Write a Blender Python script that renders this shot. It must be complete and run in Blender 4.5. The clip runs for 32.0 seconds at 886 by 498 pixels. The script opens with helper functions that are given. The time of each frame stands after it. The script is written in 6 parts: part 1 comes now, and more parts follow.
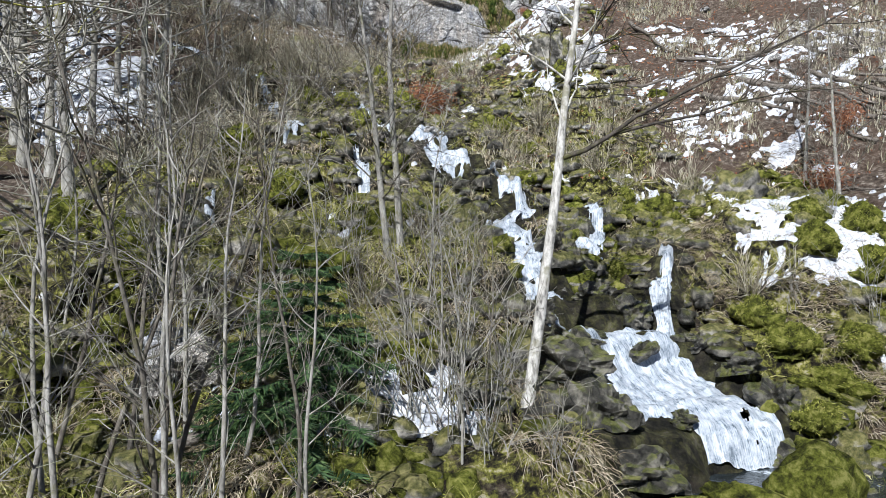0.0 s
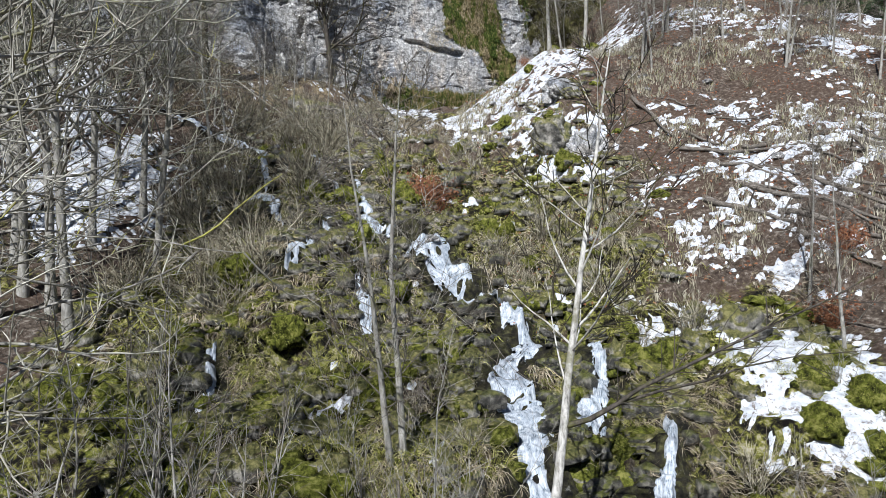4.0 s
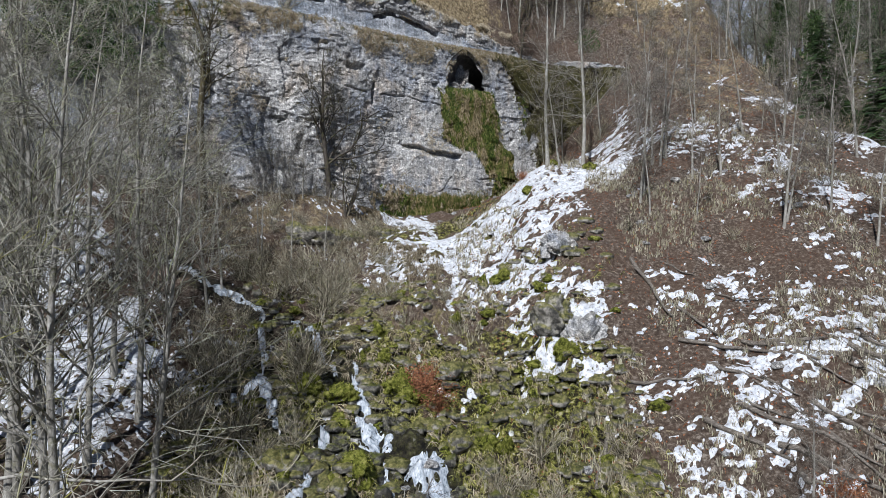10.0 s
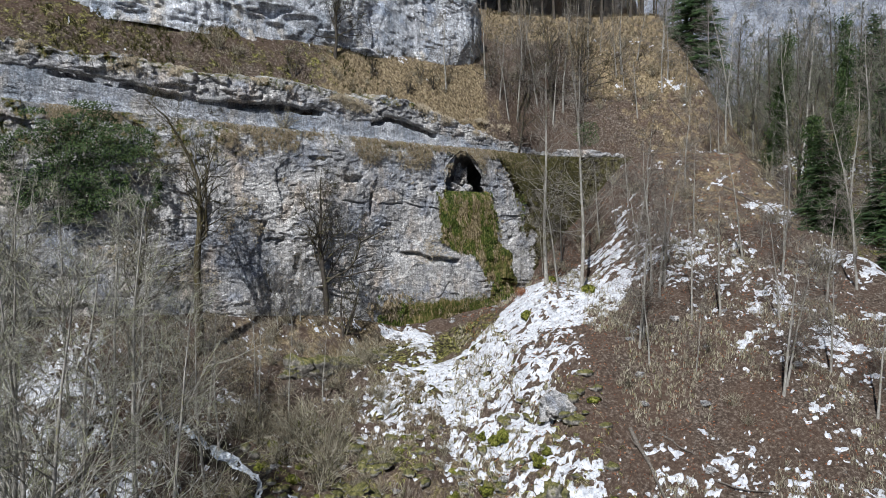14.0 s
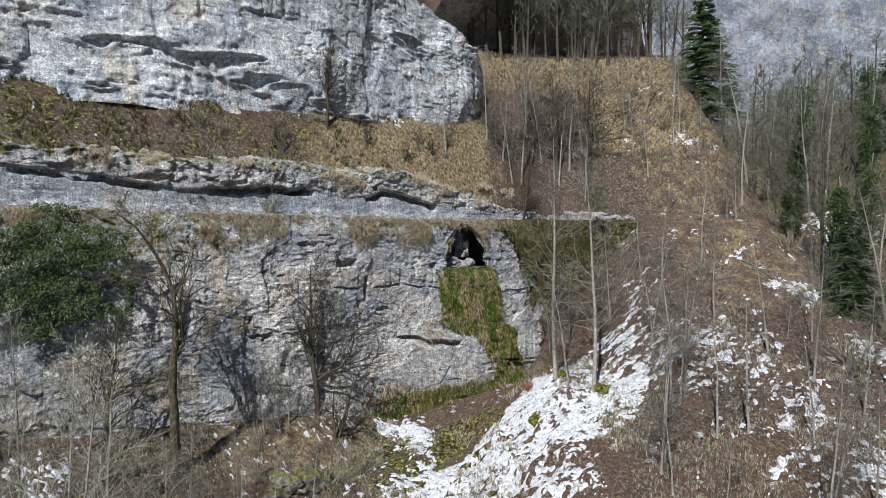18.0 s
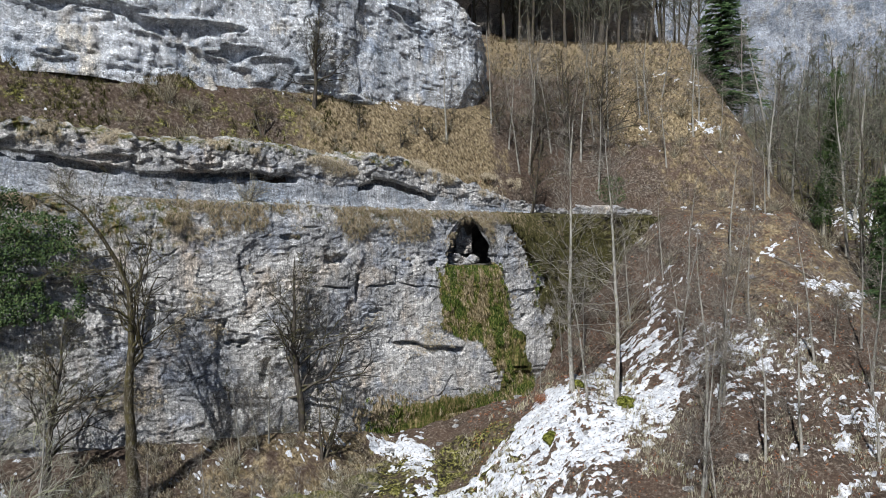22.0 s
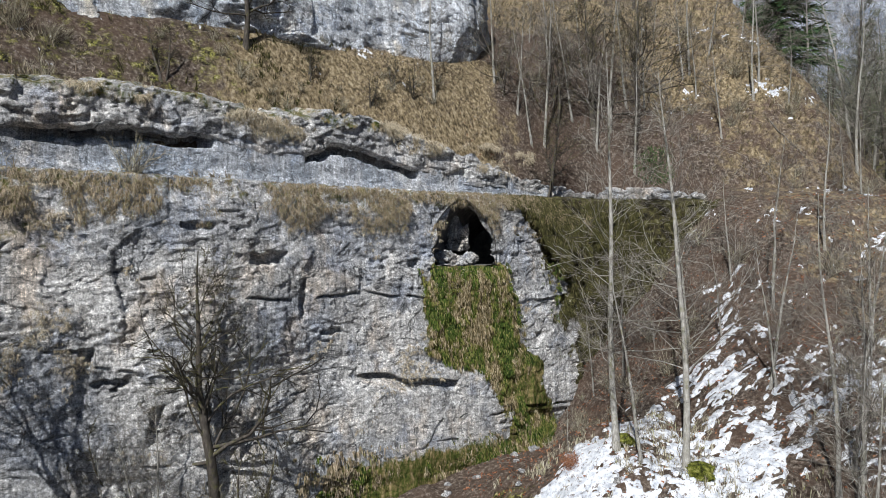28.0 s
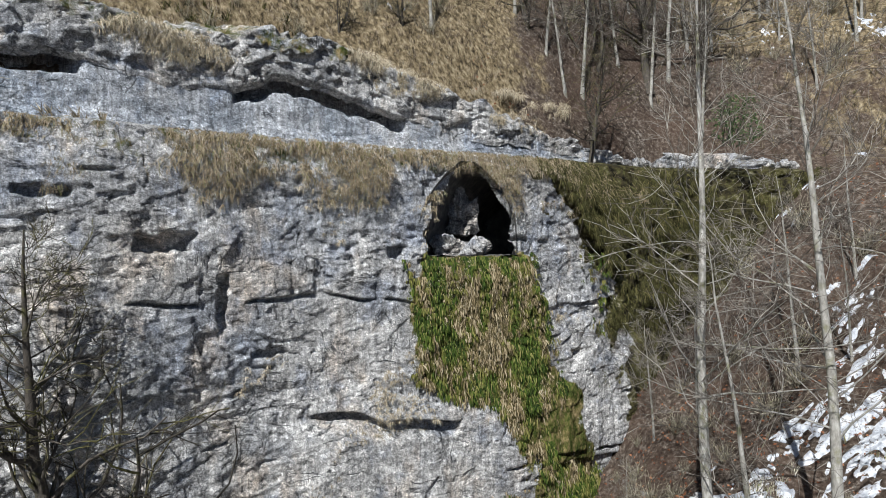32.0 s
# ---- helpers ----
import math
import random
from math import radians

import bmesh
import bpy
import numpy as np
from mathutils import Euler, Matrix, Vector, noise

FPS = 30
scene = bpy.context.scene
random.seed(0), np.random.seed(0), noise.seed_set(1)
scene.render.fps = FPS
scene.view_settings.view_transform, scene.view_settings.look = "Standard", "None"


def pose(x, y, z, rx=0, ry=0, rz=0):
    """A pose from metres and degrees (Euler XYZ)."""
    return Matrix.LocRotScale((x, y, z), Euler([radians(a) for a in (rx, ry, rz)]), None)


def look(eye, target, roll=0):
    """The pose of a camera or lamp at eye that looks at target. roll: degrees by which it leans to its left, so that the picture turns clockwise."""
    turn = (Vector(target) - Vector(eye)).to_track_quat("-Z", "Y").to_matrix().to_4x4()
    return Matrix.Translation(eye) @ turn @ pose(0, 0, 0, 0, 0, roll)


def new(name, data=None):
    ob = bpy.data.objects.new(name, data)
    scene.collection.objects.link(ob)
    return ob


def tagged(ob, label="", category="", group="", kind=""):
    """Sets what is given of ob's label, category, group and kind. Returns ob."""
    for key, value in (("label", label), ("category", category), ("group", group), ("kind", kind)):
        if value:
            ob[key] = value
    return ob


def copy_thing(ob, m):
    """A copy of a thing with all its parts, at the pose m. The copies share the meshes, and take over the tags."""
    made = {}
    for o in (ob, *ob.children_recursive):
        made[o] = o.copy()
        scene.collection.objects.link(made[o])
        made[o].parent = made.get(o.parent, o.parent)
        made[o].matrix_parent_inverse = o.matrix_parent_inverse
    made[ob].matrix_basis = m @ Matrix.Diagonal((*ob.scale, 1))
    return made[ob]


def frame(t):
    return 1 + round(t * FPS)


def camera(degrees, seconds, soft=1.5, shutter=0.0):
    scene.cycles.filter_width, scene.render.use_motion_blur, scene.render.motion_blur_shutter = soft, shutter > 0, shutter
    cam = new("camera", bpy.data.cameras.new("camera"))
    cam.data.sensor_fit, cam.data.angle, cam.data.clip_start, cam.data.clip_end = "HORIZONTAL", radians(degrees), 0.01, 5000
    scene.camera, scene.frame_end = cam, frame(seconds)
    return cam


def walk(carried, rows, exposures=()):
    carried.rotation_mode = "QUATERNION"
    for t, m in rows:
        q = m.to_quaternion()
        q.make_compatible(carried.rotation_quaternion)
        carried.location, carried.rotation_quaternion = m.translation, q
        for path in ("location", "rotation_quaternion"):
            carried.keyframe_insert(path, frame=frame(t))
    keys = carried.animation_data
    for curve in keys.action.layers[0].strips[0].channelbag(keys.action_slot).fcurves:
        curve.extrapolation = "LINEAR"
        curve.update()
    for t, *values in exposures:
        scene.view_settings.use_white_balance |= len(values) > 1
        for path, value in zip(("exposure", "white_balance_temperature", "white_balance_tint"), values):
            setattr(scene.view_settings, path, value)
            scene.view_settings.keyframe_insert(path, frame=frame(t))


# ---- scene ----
cam = camera(68.0, 32.0, soft=0.5)
PATH = [
    (0, (-3.739, -67.155, -30.024), (-3.793, -57.155, -30.079), 0.15),
    (1, (-3.768, -67.106, -29.126), (-3.834, -57.107, -29.193), 0.14),
    (2, (-3.784, -67.062, -27.907), (-3.853, -57.062, -27.995), 0.12),
    (3, (-3.770, -67.047, -26.608), (-3.850, -57.048, -26.708), -0.02),
    (3.5, (-3.763, -67.018, -25.913), (-3.843, -57.018, -26.015), -0.09),
    (5.5, (-3.805, -66.943, -23.282), (-3.869, -56.943, -23.346), -0.07),
    (6, (-3.816, -66.929, -22.622), (-3.876, -56.929, -22.676), -0.06),
    (7, (-3.843, -66.903, -21.206), (-3.894, -56.903, -21.242), -0.01),
    (8, (-3.890, -66.876, -19.707), (-3.924, -56.876, -19.724), 0.07),
    (9, (-3.880, -66.800, -18.009), (-3.904, -56.800, -18.010), 0.23),
    (10, (-3.927, -66.802, -15.977), (-3.937, -56.803, -15.960), 0.24),
    (11, (-3.941, -66.739, -13.654), (-3.938, -56.739, -13.636), 0.22),
    (12, (-3.951, -66.764, -11.059), (-3.940, -56.764, -11.052), 0.21),
    (13, (-3.952, -66.691, -8.314), (-3.935, -56.691, -8.317), 0.23),
    (14, (-3.967, -66.561, -5.626), (-3.952, -56.561, -5.639), 0.23),
    (14.5, (-3.973, -66.276, -4.253), (-3.958, -56.276, -4.273), 0.21),
    (16.5, (-4.014, -64.142, 1.202), (-4.001, -54.142, 1.152), -0.06),
    (17, (-4.017, -63.507, 1.959), (-3.998, -53.507, 1.922), -0.06),
    (18, (-4.129, -62.246, 1.755), (-4.090, -52.246, 1.745), 0.01),
    (19, (-4.351, -60.873, 1.424), (-4.277, -50.873, 1.444), 0.11),
    (20, (-4.536, -59.418, 1.160), (-4.436, -49.418, 1.193), 0.17),
    (21, (-4.621, -57.837, 1.114), (-4.503, -47.838, 1.149), 0.16),
    (22, (-4.605, -56.073, 1.110), (-4.488, -46.074, 1.146), 0.13),
    (23, (-4.443, -54.352, 1.056), (-4.335, -44.353, 1.105), 0.08),
    (24, (-4.230, -52.381, 0.940), (-4.138, -42.382, 1.013), 0.01),
    (25, (-4.026, -49.932, 0.736), (-3.956, -39.933, 0.848), -0.08),
    (25.5, (-3.918, -48.618, 0.645), (-3.861, -38.619, 0.774), -0.13),
    (27.5, (-3.239, -42.794, 0.439), (-3.222, -32.795, 0.589), -0.35),
    (28, (-3.106, -41.110, 0.435), (-3.102, -31.111, 0.581), -0.40),
    (29, (-2.923, -37.823, 0.285), (-2.958, -27.824, 0.419), -0.47),
    (30, (-2.663, -34.514, 0.210), (-2.773, -24.515, 0.324), -0.46),
    (31, (-2.368, -31.556, 0.172), (-2.579, -21.559, 0.258), -0.35),
    (32, (-2.061, -29.211, 0.171), (-2.392, -19.217, 0.217), -0.25),
]
walk(cam, [(t, look(eye, target, roll)) for t, eye, target, roll in PATH], [(0, 0.57, 6050, 9), (3.5, 0.44, 6050, 9), (8, 0.15, 6000, 10), (14, 0.11, 6150, 10), (18, 0.18, 6250, 9), (27, 0.27, 6250, 9), (32, 0.40, 6200, 8)])

# ---- light ----
SUN_FROM = Vector((-0.27, -0.80, 0.80)).normalized()
world = bpy.data.worlds.new("sky")
scene.world = world
world.use_nodes = True
_nt = world.node_tree
_sky = _nt.nodes.new("ShaderNodeTexSky")
_sky.sky_type = "NISHITA"
_sky.sun_disc = False
_sky.altitude, _sky.air_density, _sky.dust_density = 900, 0.5, 0.35
_sky.sun_elevation = math.asin(SUN_FROM.z)
_sky.sun_rotation = math.atan2(SUN_FROM.x, SUN_FROM.y)
_nt.links.new(_sky.outputs[0], _nt.nodes["Background"].inputs[0])
_nt.nodes["Background"].inputs[1].default_value = 0.05
_sun = new("sun", bpy.data.lights.new("sun", "SUN"))
_sun.data.energy = 5.0
_sun.data.angle = radians(0.53)
_sun.data.color = (1.0, 0.98, 0.95)
_sun.rotation_euler = (-SUN_FROM).to_track_quat("-Z", "Y").to_euler()

# ---- noise and the lie of the land ----
def _hash(i, j, k):
    h = (i * 374761393 + j * 668265263 + k * 2147483647 + 1013904223) & 0xFFFFFFFF
    h = ((h ^ (h >> 13)) * 1274126177) & 0xFFFFFFFF
    return ((h ^ (h >> 16)) & 0xFFFF) / 65535.0


def vnoise(x, y, seed=0):
    """Smooth value noise, -1 to 1."""
    x, y = np.asarray(x, float), np.asarray(y, float)
    i, j = np.floor(x).astype(np.int64), np.floor(y).astype(np.int64)
    u, v = x - i, y - j
    u, v = u * u * (3 - 2 * u), v * v * (3 - 2 * v)
    a, b = _hash(i, j, seed), _hash(i + 1, j, seed)
    c, d = _hash(i, j + 1, seed), _hash(i + 1, j + 1, seed)
    return 2 * ((a * (1 - u) + b * u) * (1 - v) + (c * (1 - u) + d * u) * v) - 1


def fbm(x, y, seed=0, octaves=4, gain=0.5):
    out, amp, f = 0.0, 1.0, 1.0
    for o in range(octaves):
        out = out + amp * vnoise(np.asarray(x) * f + 17.3 * o, np.asarray(y) * f - 9.1 * o, seed + o)
        amp, f = amp * gain, f * 2.03
    return out


def ridged(x, y, seed=0, octaves=4):
    out, amp, f = 0.0, 1.0, 1.0
    for o in range(octaves):
        out = out + amp * (1 - 2 * np.abs(vnoise(np.asarray(x) * f + 5.7 * o, np.asarray(y) * f + 3.3 * o, seed + o)))
        amp, f = amp * 0.5, f * 2.1
    return out


def facets(u, v, seed=0):
    """Broken faces: each cell of an uneven mosaic has its own height and tilt."""
    u, v = np.asarray(u, float), np.asarray(v, float)
    i, j = np.floor(u).astype(np.int64), np.floor(v).astype(np.int64)
    near, out = np.full(u.shape, 9.0), np.zeros(u.shape)
    for a in (-1, 0, 1):
        for b in (-1, 0, 1):
            cu, cv = i + a + _hash(i + a, j + b, seed), j + b + _hash(i + a, j + b, seed + 1)
            d2 = (u - cu) ** 2 + (v - cv) ** 2
            val = 2 * _hash(i + a, j + b, seed + 2) - 1 + 1.2 * (_hash(i + a, j + b, seed + 3) - 0.5) * (u - cu) + 1.6 * (_hash(i + a, j + b, seed + 4) - 0.5) * (v - cv)
            out = np.where(d2 < near, val, out)
            near = np.minimum(near, d2)
    return out


def step(a, b, x):
    t = np.clip((np.asarray(x, float) - a) / (b - a), 0, 1)
    return t * t * (3 - 2 * t)


def cliff_y(x):
    """The line of the lower cliff's foot in plan."""
    return np.interp(x, [-120, -40, -24, -20, -14, -10, -7, -3, 0, 4, 9, 16, 26, 60, 140],
                     [-56, -25.6, -15.9, -13.1, -9.4, -6.2, -4.3, -1.9, -0.2, 2.6, 5.4, 6.0, 5.0, 12, 30])


def rim_z(x):
    """Height of the upper cliff's brink."""
    return np.interp(x, [-70, -30, -12, -6, -2.4, 0, 3], [44, 41, 33.5, 27.0, 24.6, 23.4, 22.5])


def low_ground(x, y):
    """The slope below the cliff: three lines of fall, blended across."""
    west = np.interp(y, [-200, -90, -62, -50, -37, -25, -14, -8, 10], [-44, -38, -34.5, -30, -23.2, -17.2, -11.6, -10.2, -9])
    mid = np.interp(y, [-200, -90, -64, -57, -52, -45, -42, -37, -33, -31, -22, -15, -6.5, 1, 10],
                    [-44, -37.5, -35.0, -33.6, -30.6, -28.6, -27, -24.7, -22.8, -21.3, -18.2, -15.9, -13.1, -11.8, -10])
    near_east = np.interp(y, [-200, -90, -62, -56, -50, -43.5, -39, -32, -27, -20, -12, -8, 0, 3, 12],
                          [-44, -37.5, -34.7, -34.3, -31, -28.8, -25, -20.2, -16.6, -12.4, -9.0, -8.6, -7.4, -5.8, -4])
    east = np.interp(y, [-200, -90, -60, -50, -43, -37, -32, -25, -20, -12, -6, 3, 12], [-42, -37, -33, -29, -25, -21, -18.4, -13.9, -10.6, -6.4, -3.0, 4, 7])
    a, b, c = step(-25, -15, x), step(-4, 7, x), step(6, 19, x)
    z = west + (mid - west) * a
    z = z + (near_east - z) * b
    return z + (east - z) * c


def ground_z(x, y, rough=True):
    """Height of the one ground sheet: slope, cliff step, road, terrace, upper cliff, rim and far hills."""
    x, y = np.asarray(x, float), np.asarray(y, float)
    d = y - cliff_y(x)
    low = low_ground(x, np.minimum(y, cliff_y(x) + 2.0))
    bench = np.interp(x, [-60, -24, -16, -12, -7, -3, 2], [-9.5, -10.8, -11.3, -11.9, -13.2, -14.4, -18]) - 0.8 * np.clip(-d - 1.0, 0, None) - 3 * step(-7, -14, d)
    low = np.maximum(low, bench)
    right = step(3, 9, x)
    left_p = np.interp(d, [0.0, 1.2, 2.6, 2.9, 6.4, 9.4], [0, 4.5, 4.6, 8.3, 13.5, 15.5]) + step(9.4, 10.6, d) * (rim_z(x) - 16.5) + 0.45 * np.clip(d - 10.6, 0, None)
    right_p = np.interp(d, [-1.0, 0.5, 2.6, 3.0, 5, 9, 23, 32, 62, 120], [0, 4.4, 4.6, 6.2, 10.5, 15.5, 28, 31, 60, 84])
    falling = np.interp(d, [0, 1.2, 2.4, 2.8, 6.4, 23, 32, 62, 120], [0, 4.5, 4.6, 6.2, 12.8, 27, 31, 60, 84])
    up = left_p + (falling - left_p) * step(-4.5, 0.5, x + 0.12 * d)
    up = up + (right_p - up) * right
    t = np.clip((d - 0.7) / 0.5, 0, 1)
    z = np.where(t >= 1, np.maximum(up, low), low + (np.maximum(4.4, low) - low) * t * t)
    drop = step(27, 36, x + 0.25 * np.minimum(y, 0)) * step(-30, -12, y)
    far_hill = np.clip(x - 36, 0, None) * 0.28
    z = z * (1 - drop) + drop * (np.minimum(z, low_ground(x, np.minimum(y, 12)) - 5 + 0.17 * np.clip(y, 0, None)) + far_hill)
    left_rise = np.clip(-x - 30, 0, None) * 0.35 * step(-20, -60, y)
    z = z + left_rise
    z = z - 3.6 * np.exp(-((x - 3.8) / 3.0) ** 2 - ((y - 0.8) / 4.2) ** 2) * (z < 2)
    for cx, cy, rx, ry, up_ in ((1.0, -53.7, 2.6, 2.0, -1.3), (6.5, -47, 3, 3.5, 1.4), (13, -38, 4, 4, 1.3), (-9.2, -43.2, 3, 3, 1.1), (-7, -52.2, 3.2, 2.4, 0.9), (-1.8, -45.2, 2, 3, -0.45)):
        z = z + up_ * np.exp(-((x - cx) / rx) ** 2 - ((y - cy) / ry) ** 2)
    z = z - 1.6 * np.exp(-((x - 3.2) / 3.6) ** 2 - ((y + 58.8) / 2.6) ** 2)
    if rough:
        wild = step(1.0, -3.0, d) + step(3.2, 5, d) * step(8, 4, np.abs(x) * 0 + np.minimum(d, 8))
        z = z + (0.5 * fbm(x * 0.22, y * 0.22, 3, 3) + 0.22 * fbm(x * 0.9, y * 0.9, 11, 3)) * np.clip(wild, 0.05, 1)
        # tufa benches where the water runs: treads and small risers
        wet = step(-20, -12, x) * step(8, 3, x) * step(-60, -56, y) * step(-20, -27, y)
        q = z / 1.15 + 0.5 * vnoise(x * 0.35, y * 0.35, 41)
        bench = (np.floor(q) + step(0.25, 0.75, q - np.floor(q)) - q) * 1.15
        z = z + wet * bench * 0.85
        stony = step(-17, -10, x) * step(7, 2, x) * step(-60, -54, y) * step(-10, -18, y)
        z = z + stony * (0.22 * np.maximum(0, ridged(x * 0.55, y * 0.55, 21, 3)) - 0.15)
        wx, wy = x + 0.4 * vnoise(x, y, 91), y + 0.4 * vnoise(x, y, 92)
        z = z + stony * (0.26 * facets(wx * 0.9, wy * 0.9, 93) + 0.11 * facets(wx * 2.1, wy * 2.1, 98))
    return z


# the stream in plan: points and widths of each fall
FALLS = [
    ([(-0.3, -52.7), (0.1, -53.5), (0.5, -54.5), (0.75, -55.6)], [3.2, 4.0, 4.2, 3.6]),
    ([(-2.0, -52.4), (-1.0, -53.5), (-0.2, -54.6)], [0.9, 1.0, 1.2]),
    ([(-1.5, -43.3), (-1.0, -44.4), (-2.0, -45.4), (-1.9, -46.6)], [1.0, 1.3, 0.9, 0.7]),
    ([(-1.9, -46.6), (-1.6, -48.0), (-1.5, -49.4), (-1.7, -51.0), (-1.4, -52.2)], [1.5, 1.7, 1.1, 0.8, 1.0]),
    ([(1.1, -44.2), (1.1, -46.0), (0.7, -47.6), (-0.1, -48.9)], [0.5, 0.6, 0.8, 1.3]),
    ([(2.3, -49.0), (1.8, -50.4), (1.3, -51.6), (1.4, -52.6)], [0.25, 0.35, 0.55, 0.7]),
    ([(-11.0, -30.8), (-10.2, -32.3), (-9.4, -32.8)], [0.5, 0.45, 0.4]),
    ([(-8.6, -32.2), (-8.3, -33.4), (-7.7, -35.4), (-7.3, -37.0), (-6.2, -37.3)], [0.35, 0.6, 0.9, 1.2, 0.9]),
    ([(-9.5, -36.0), (-9.2, -37.2), (-9.0, -38.0)], [0.5, 0.8, 0.9]),
    ([(-5.2, -37.7), (-4.6, -38.8), (-3.9, -40.2), (-3.2, -40.9), (-2.0, -42.3), (-1.5, -43.4)], [1.4, 1.9, 2.1, 1.2, 0.8, 0.8]),
    ([(-9.3, -40.0), (-9.5, -41.4), (-9.7, -42.9)], [0.4, 0.5, 0.5]),
    ([(-6.4, -38.4), (-6.2, -39.8), (-5.7, -41.2)], [0.4, 0.45, 0.4]),
    ([(-14.3, -29.6), (-13.6, -31.4), (-13.4, -33.0), (-14.6, -34.2)], [0.4, 0.5, 0.9, 0.9]),
    ([(-13.3, -33.0), (-12.3, -35.0), (-11.5, -36.8)], [0.8, 0.6, 0.5]),
    ([(-22.5, -23.8), (-19.5, -24.7), (-16.8, -25.6), (-15.2, -26.6), (-14.3, -29.0)], [0.5, 0.9, 0.8, 0.5, 0.45]),
    ([(-12.9, -27.7), (-11.9, -29.6), (-10.9, -30.9)], [0.4, 0.5, 0.5]),
    ([(-11.2, -46.6), (-10.8, -47.6), (-10.9, -48.6)], [0.35, 0.4, 0.5]),
    ([(-7.3, -42.4), (-6.7, -43.8), (-6.3, -45.0)], [0.35, 0.5, 0.4]),
]
WATER = np.array([(p[0] + (q[0] - p[0]) * f, p[1] + (q[1] - p[1]) * f, w / 2) for pts, ws in FALLS for p, q, w in zip(pts, pts[1:], ws) for f in (0.0, 0.2, 0.4, 0.6, 0.8)])


def to_water(x, y):
    """Distance in plan to the edge of the nearest fall."""
    x, y = np.asarray(x, float), np.asarray(y, float)
    out = np.full(x.shape, 99.0)
    for wx, wy, w in WATER:
        out = np.minimum(out, np.hypot(x - wx, y - wy) - w)
    return out

# ---- materials ----
class Nodes:
    """A short hand for node trees."""

    def __init__(self, name, rough=0.8, spec=0.3):
        self.mat = bpy.data.materials.new(name)
        self.mat.use_nodes = True
        self.t = self.mat.node_tree
        self.bsdf = self.t.nodes["Principled BSDF"]
        self.bsdf.inputs["Roughness"].default_value = rough
        self.bsdf.inputs["Specular IOR Level"].default_value = spec
        self.co = self.t.nodes.new("ShaderNodeTexCoord").outputs["Object"]

    def link(self, a, b):
        self.t.links.new(a, b)

    def mapped(self, scale, src=None):
        n = self.t.nodes.new("ShaderNodeMapping")
        n.inputs["Scale"].default_value = scale
        self.link(src or self.co, n.inputs[0])
        return n.outputs[0]

    def noise(self, scale, detail=4, rough=0.6, co=None, distort=0.0):
        n = self.t.nodes.new("ShaderNodeTexNoise")
        n.inputs["Scale"].default_value, n.inputs["Detail"].default_value = scale, detail
        n.inputs["Roughness"].default_value, n.inputs["Distortion"].default_value = rough, distort
        self.link(co or self.co, n.inputs["Vector"])
        return n.outputs["Fac"]

    def voronoi(self, scale, feature="F1", co=None):
        n = self.t.nodes.new("ShaderNodeTexVoronoi")
        n.feature = feature
        n.inputs["Scale"].default_value = scale
        self.link(co or self.co, n.inputs["Vector"])
        return n.outputs["Distance"]

    def ramp(self, fac, stops):
        n = self.t.nodes.new("ShaderNodeValToRGB")
        e = n.color_ramp.elements
        while len(e) < len(stops):
            e.new(0.5)
        for k, (p, c) in enumerate(stops):
            e[k].position = p
            e[k].color = (*c, 1) if isinstance(c, tuple) else (c, c, c, 1)
        self.link(fac, n.inputs[0])
        return n.outputs[0]

    def mix(self, fac, a, b, kind="MIX"):
        n = self.t.nodes.new("ShaderNodeMix")
        n.data_type, n.blend_type = "RGBA", kind
        for src, slot in ((fac, 0), (a, 6), (b, 7)):
            if isinstance(src, tuple):
                n.inputs[slot].default_value = (*src, 1)
            elif isinstance(src, (int, float)):
                n.inputs[slot].default_value = src if slot == 0 else (src, src, src, 1)
            else:
                self.link(src, n.inputs[slot])
        return n.outputs[2]

    def math(self, op, a, b):
        n = self.t.nodes.new("ShaderNodeMath")
        n.operation = op
        for k, src in enumerate((a, b)):
            if isinstance(src, (int, float)):
                n.inputs[k].default_value = src
            else:
                self.link(src, n.inputs[k])
        return n.outputs[0]

    def attr(self, name):
        n = self.t.nodes.new("ShaderNodeAttribute")
        n.attribute_name = name
        return n.outputs["Fac"]

    def random(self):
        return self.t.nodes.new("ShaderNodeObjectInfo").outputs["Random"]

    def island(self):
        return self.t.nodes.new("ShaderNodeNewGeometry").outputs["Random Per Island"]

    def done(self, colour, bump=None, strength=0.5, distance=0.05, rough=None):
        if isinstance(colour, tuple):
            self.bsdf.inputs["Base Color"].default_value = (*colour, 1)
        else:
            self.link(colour, self.bsdf.inputs["Base Color"])
        if bump is not None:
            n = self.t.nodes.new("ShaderNodeBump")
            n.inputs["Strength"].default_value, n.inputs["Distance"].default_value = strength, distance
            self.link(bump, n.inputs["Height"])
            self.link(n.outputs[0], self.bsdf.inputs["Normal"])
        if rough is not None:
            self.link(rough, self.bsdf.inputs["Roughness"])
        return self.mat


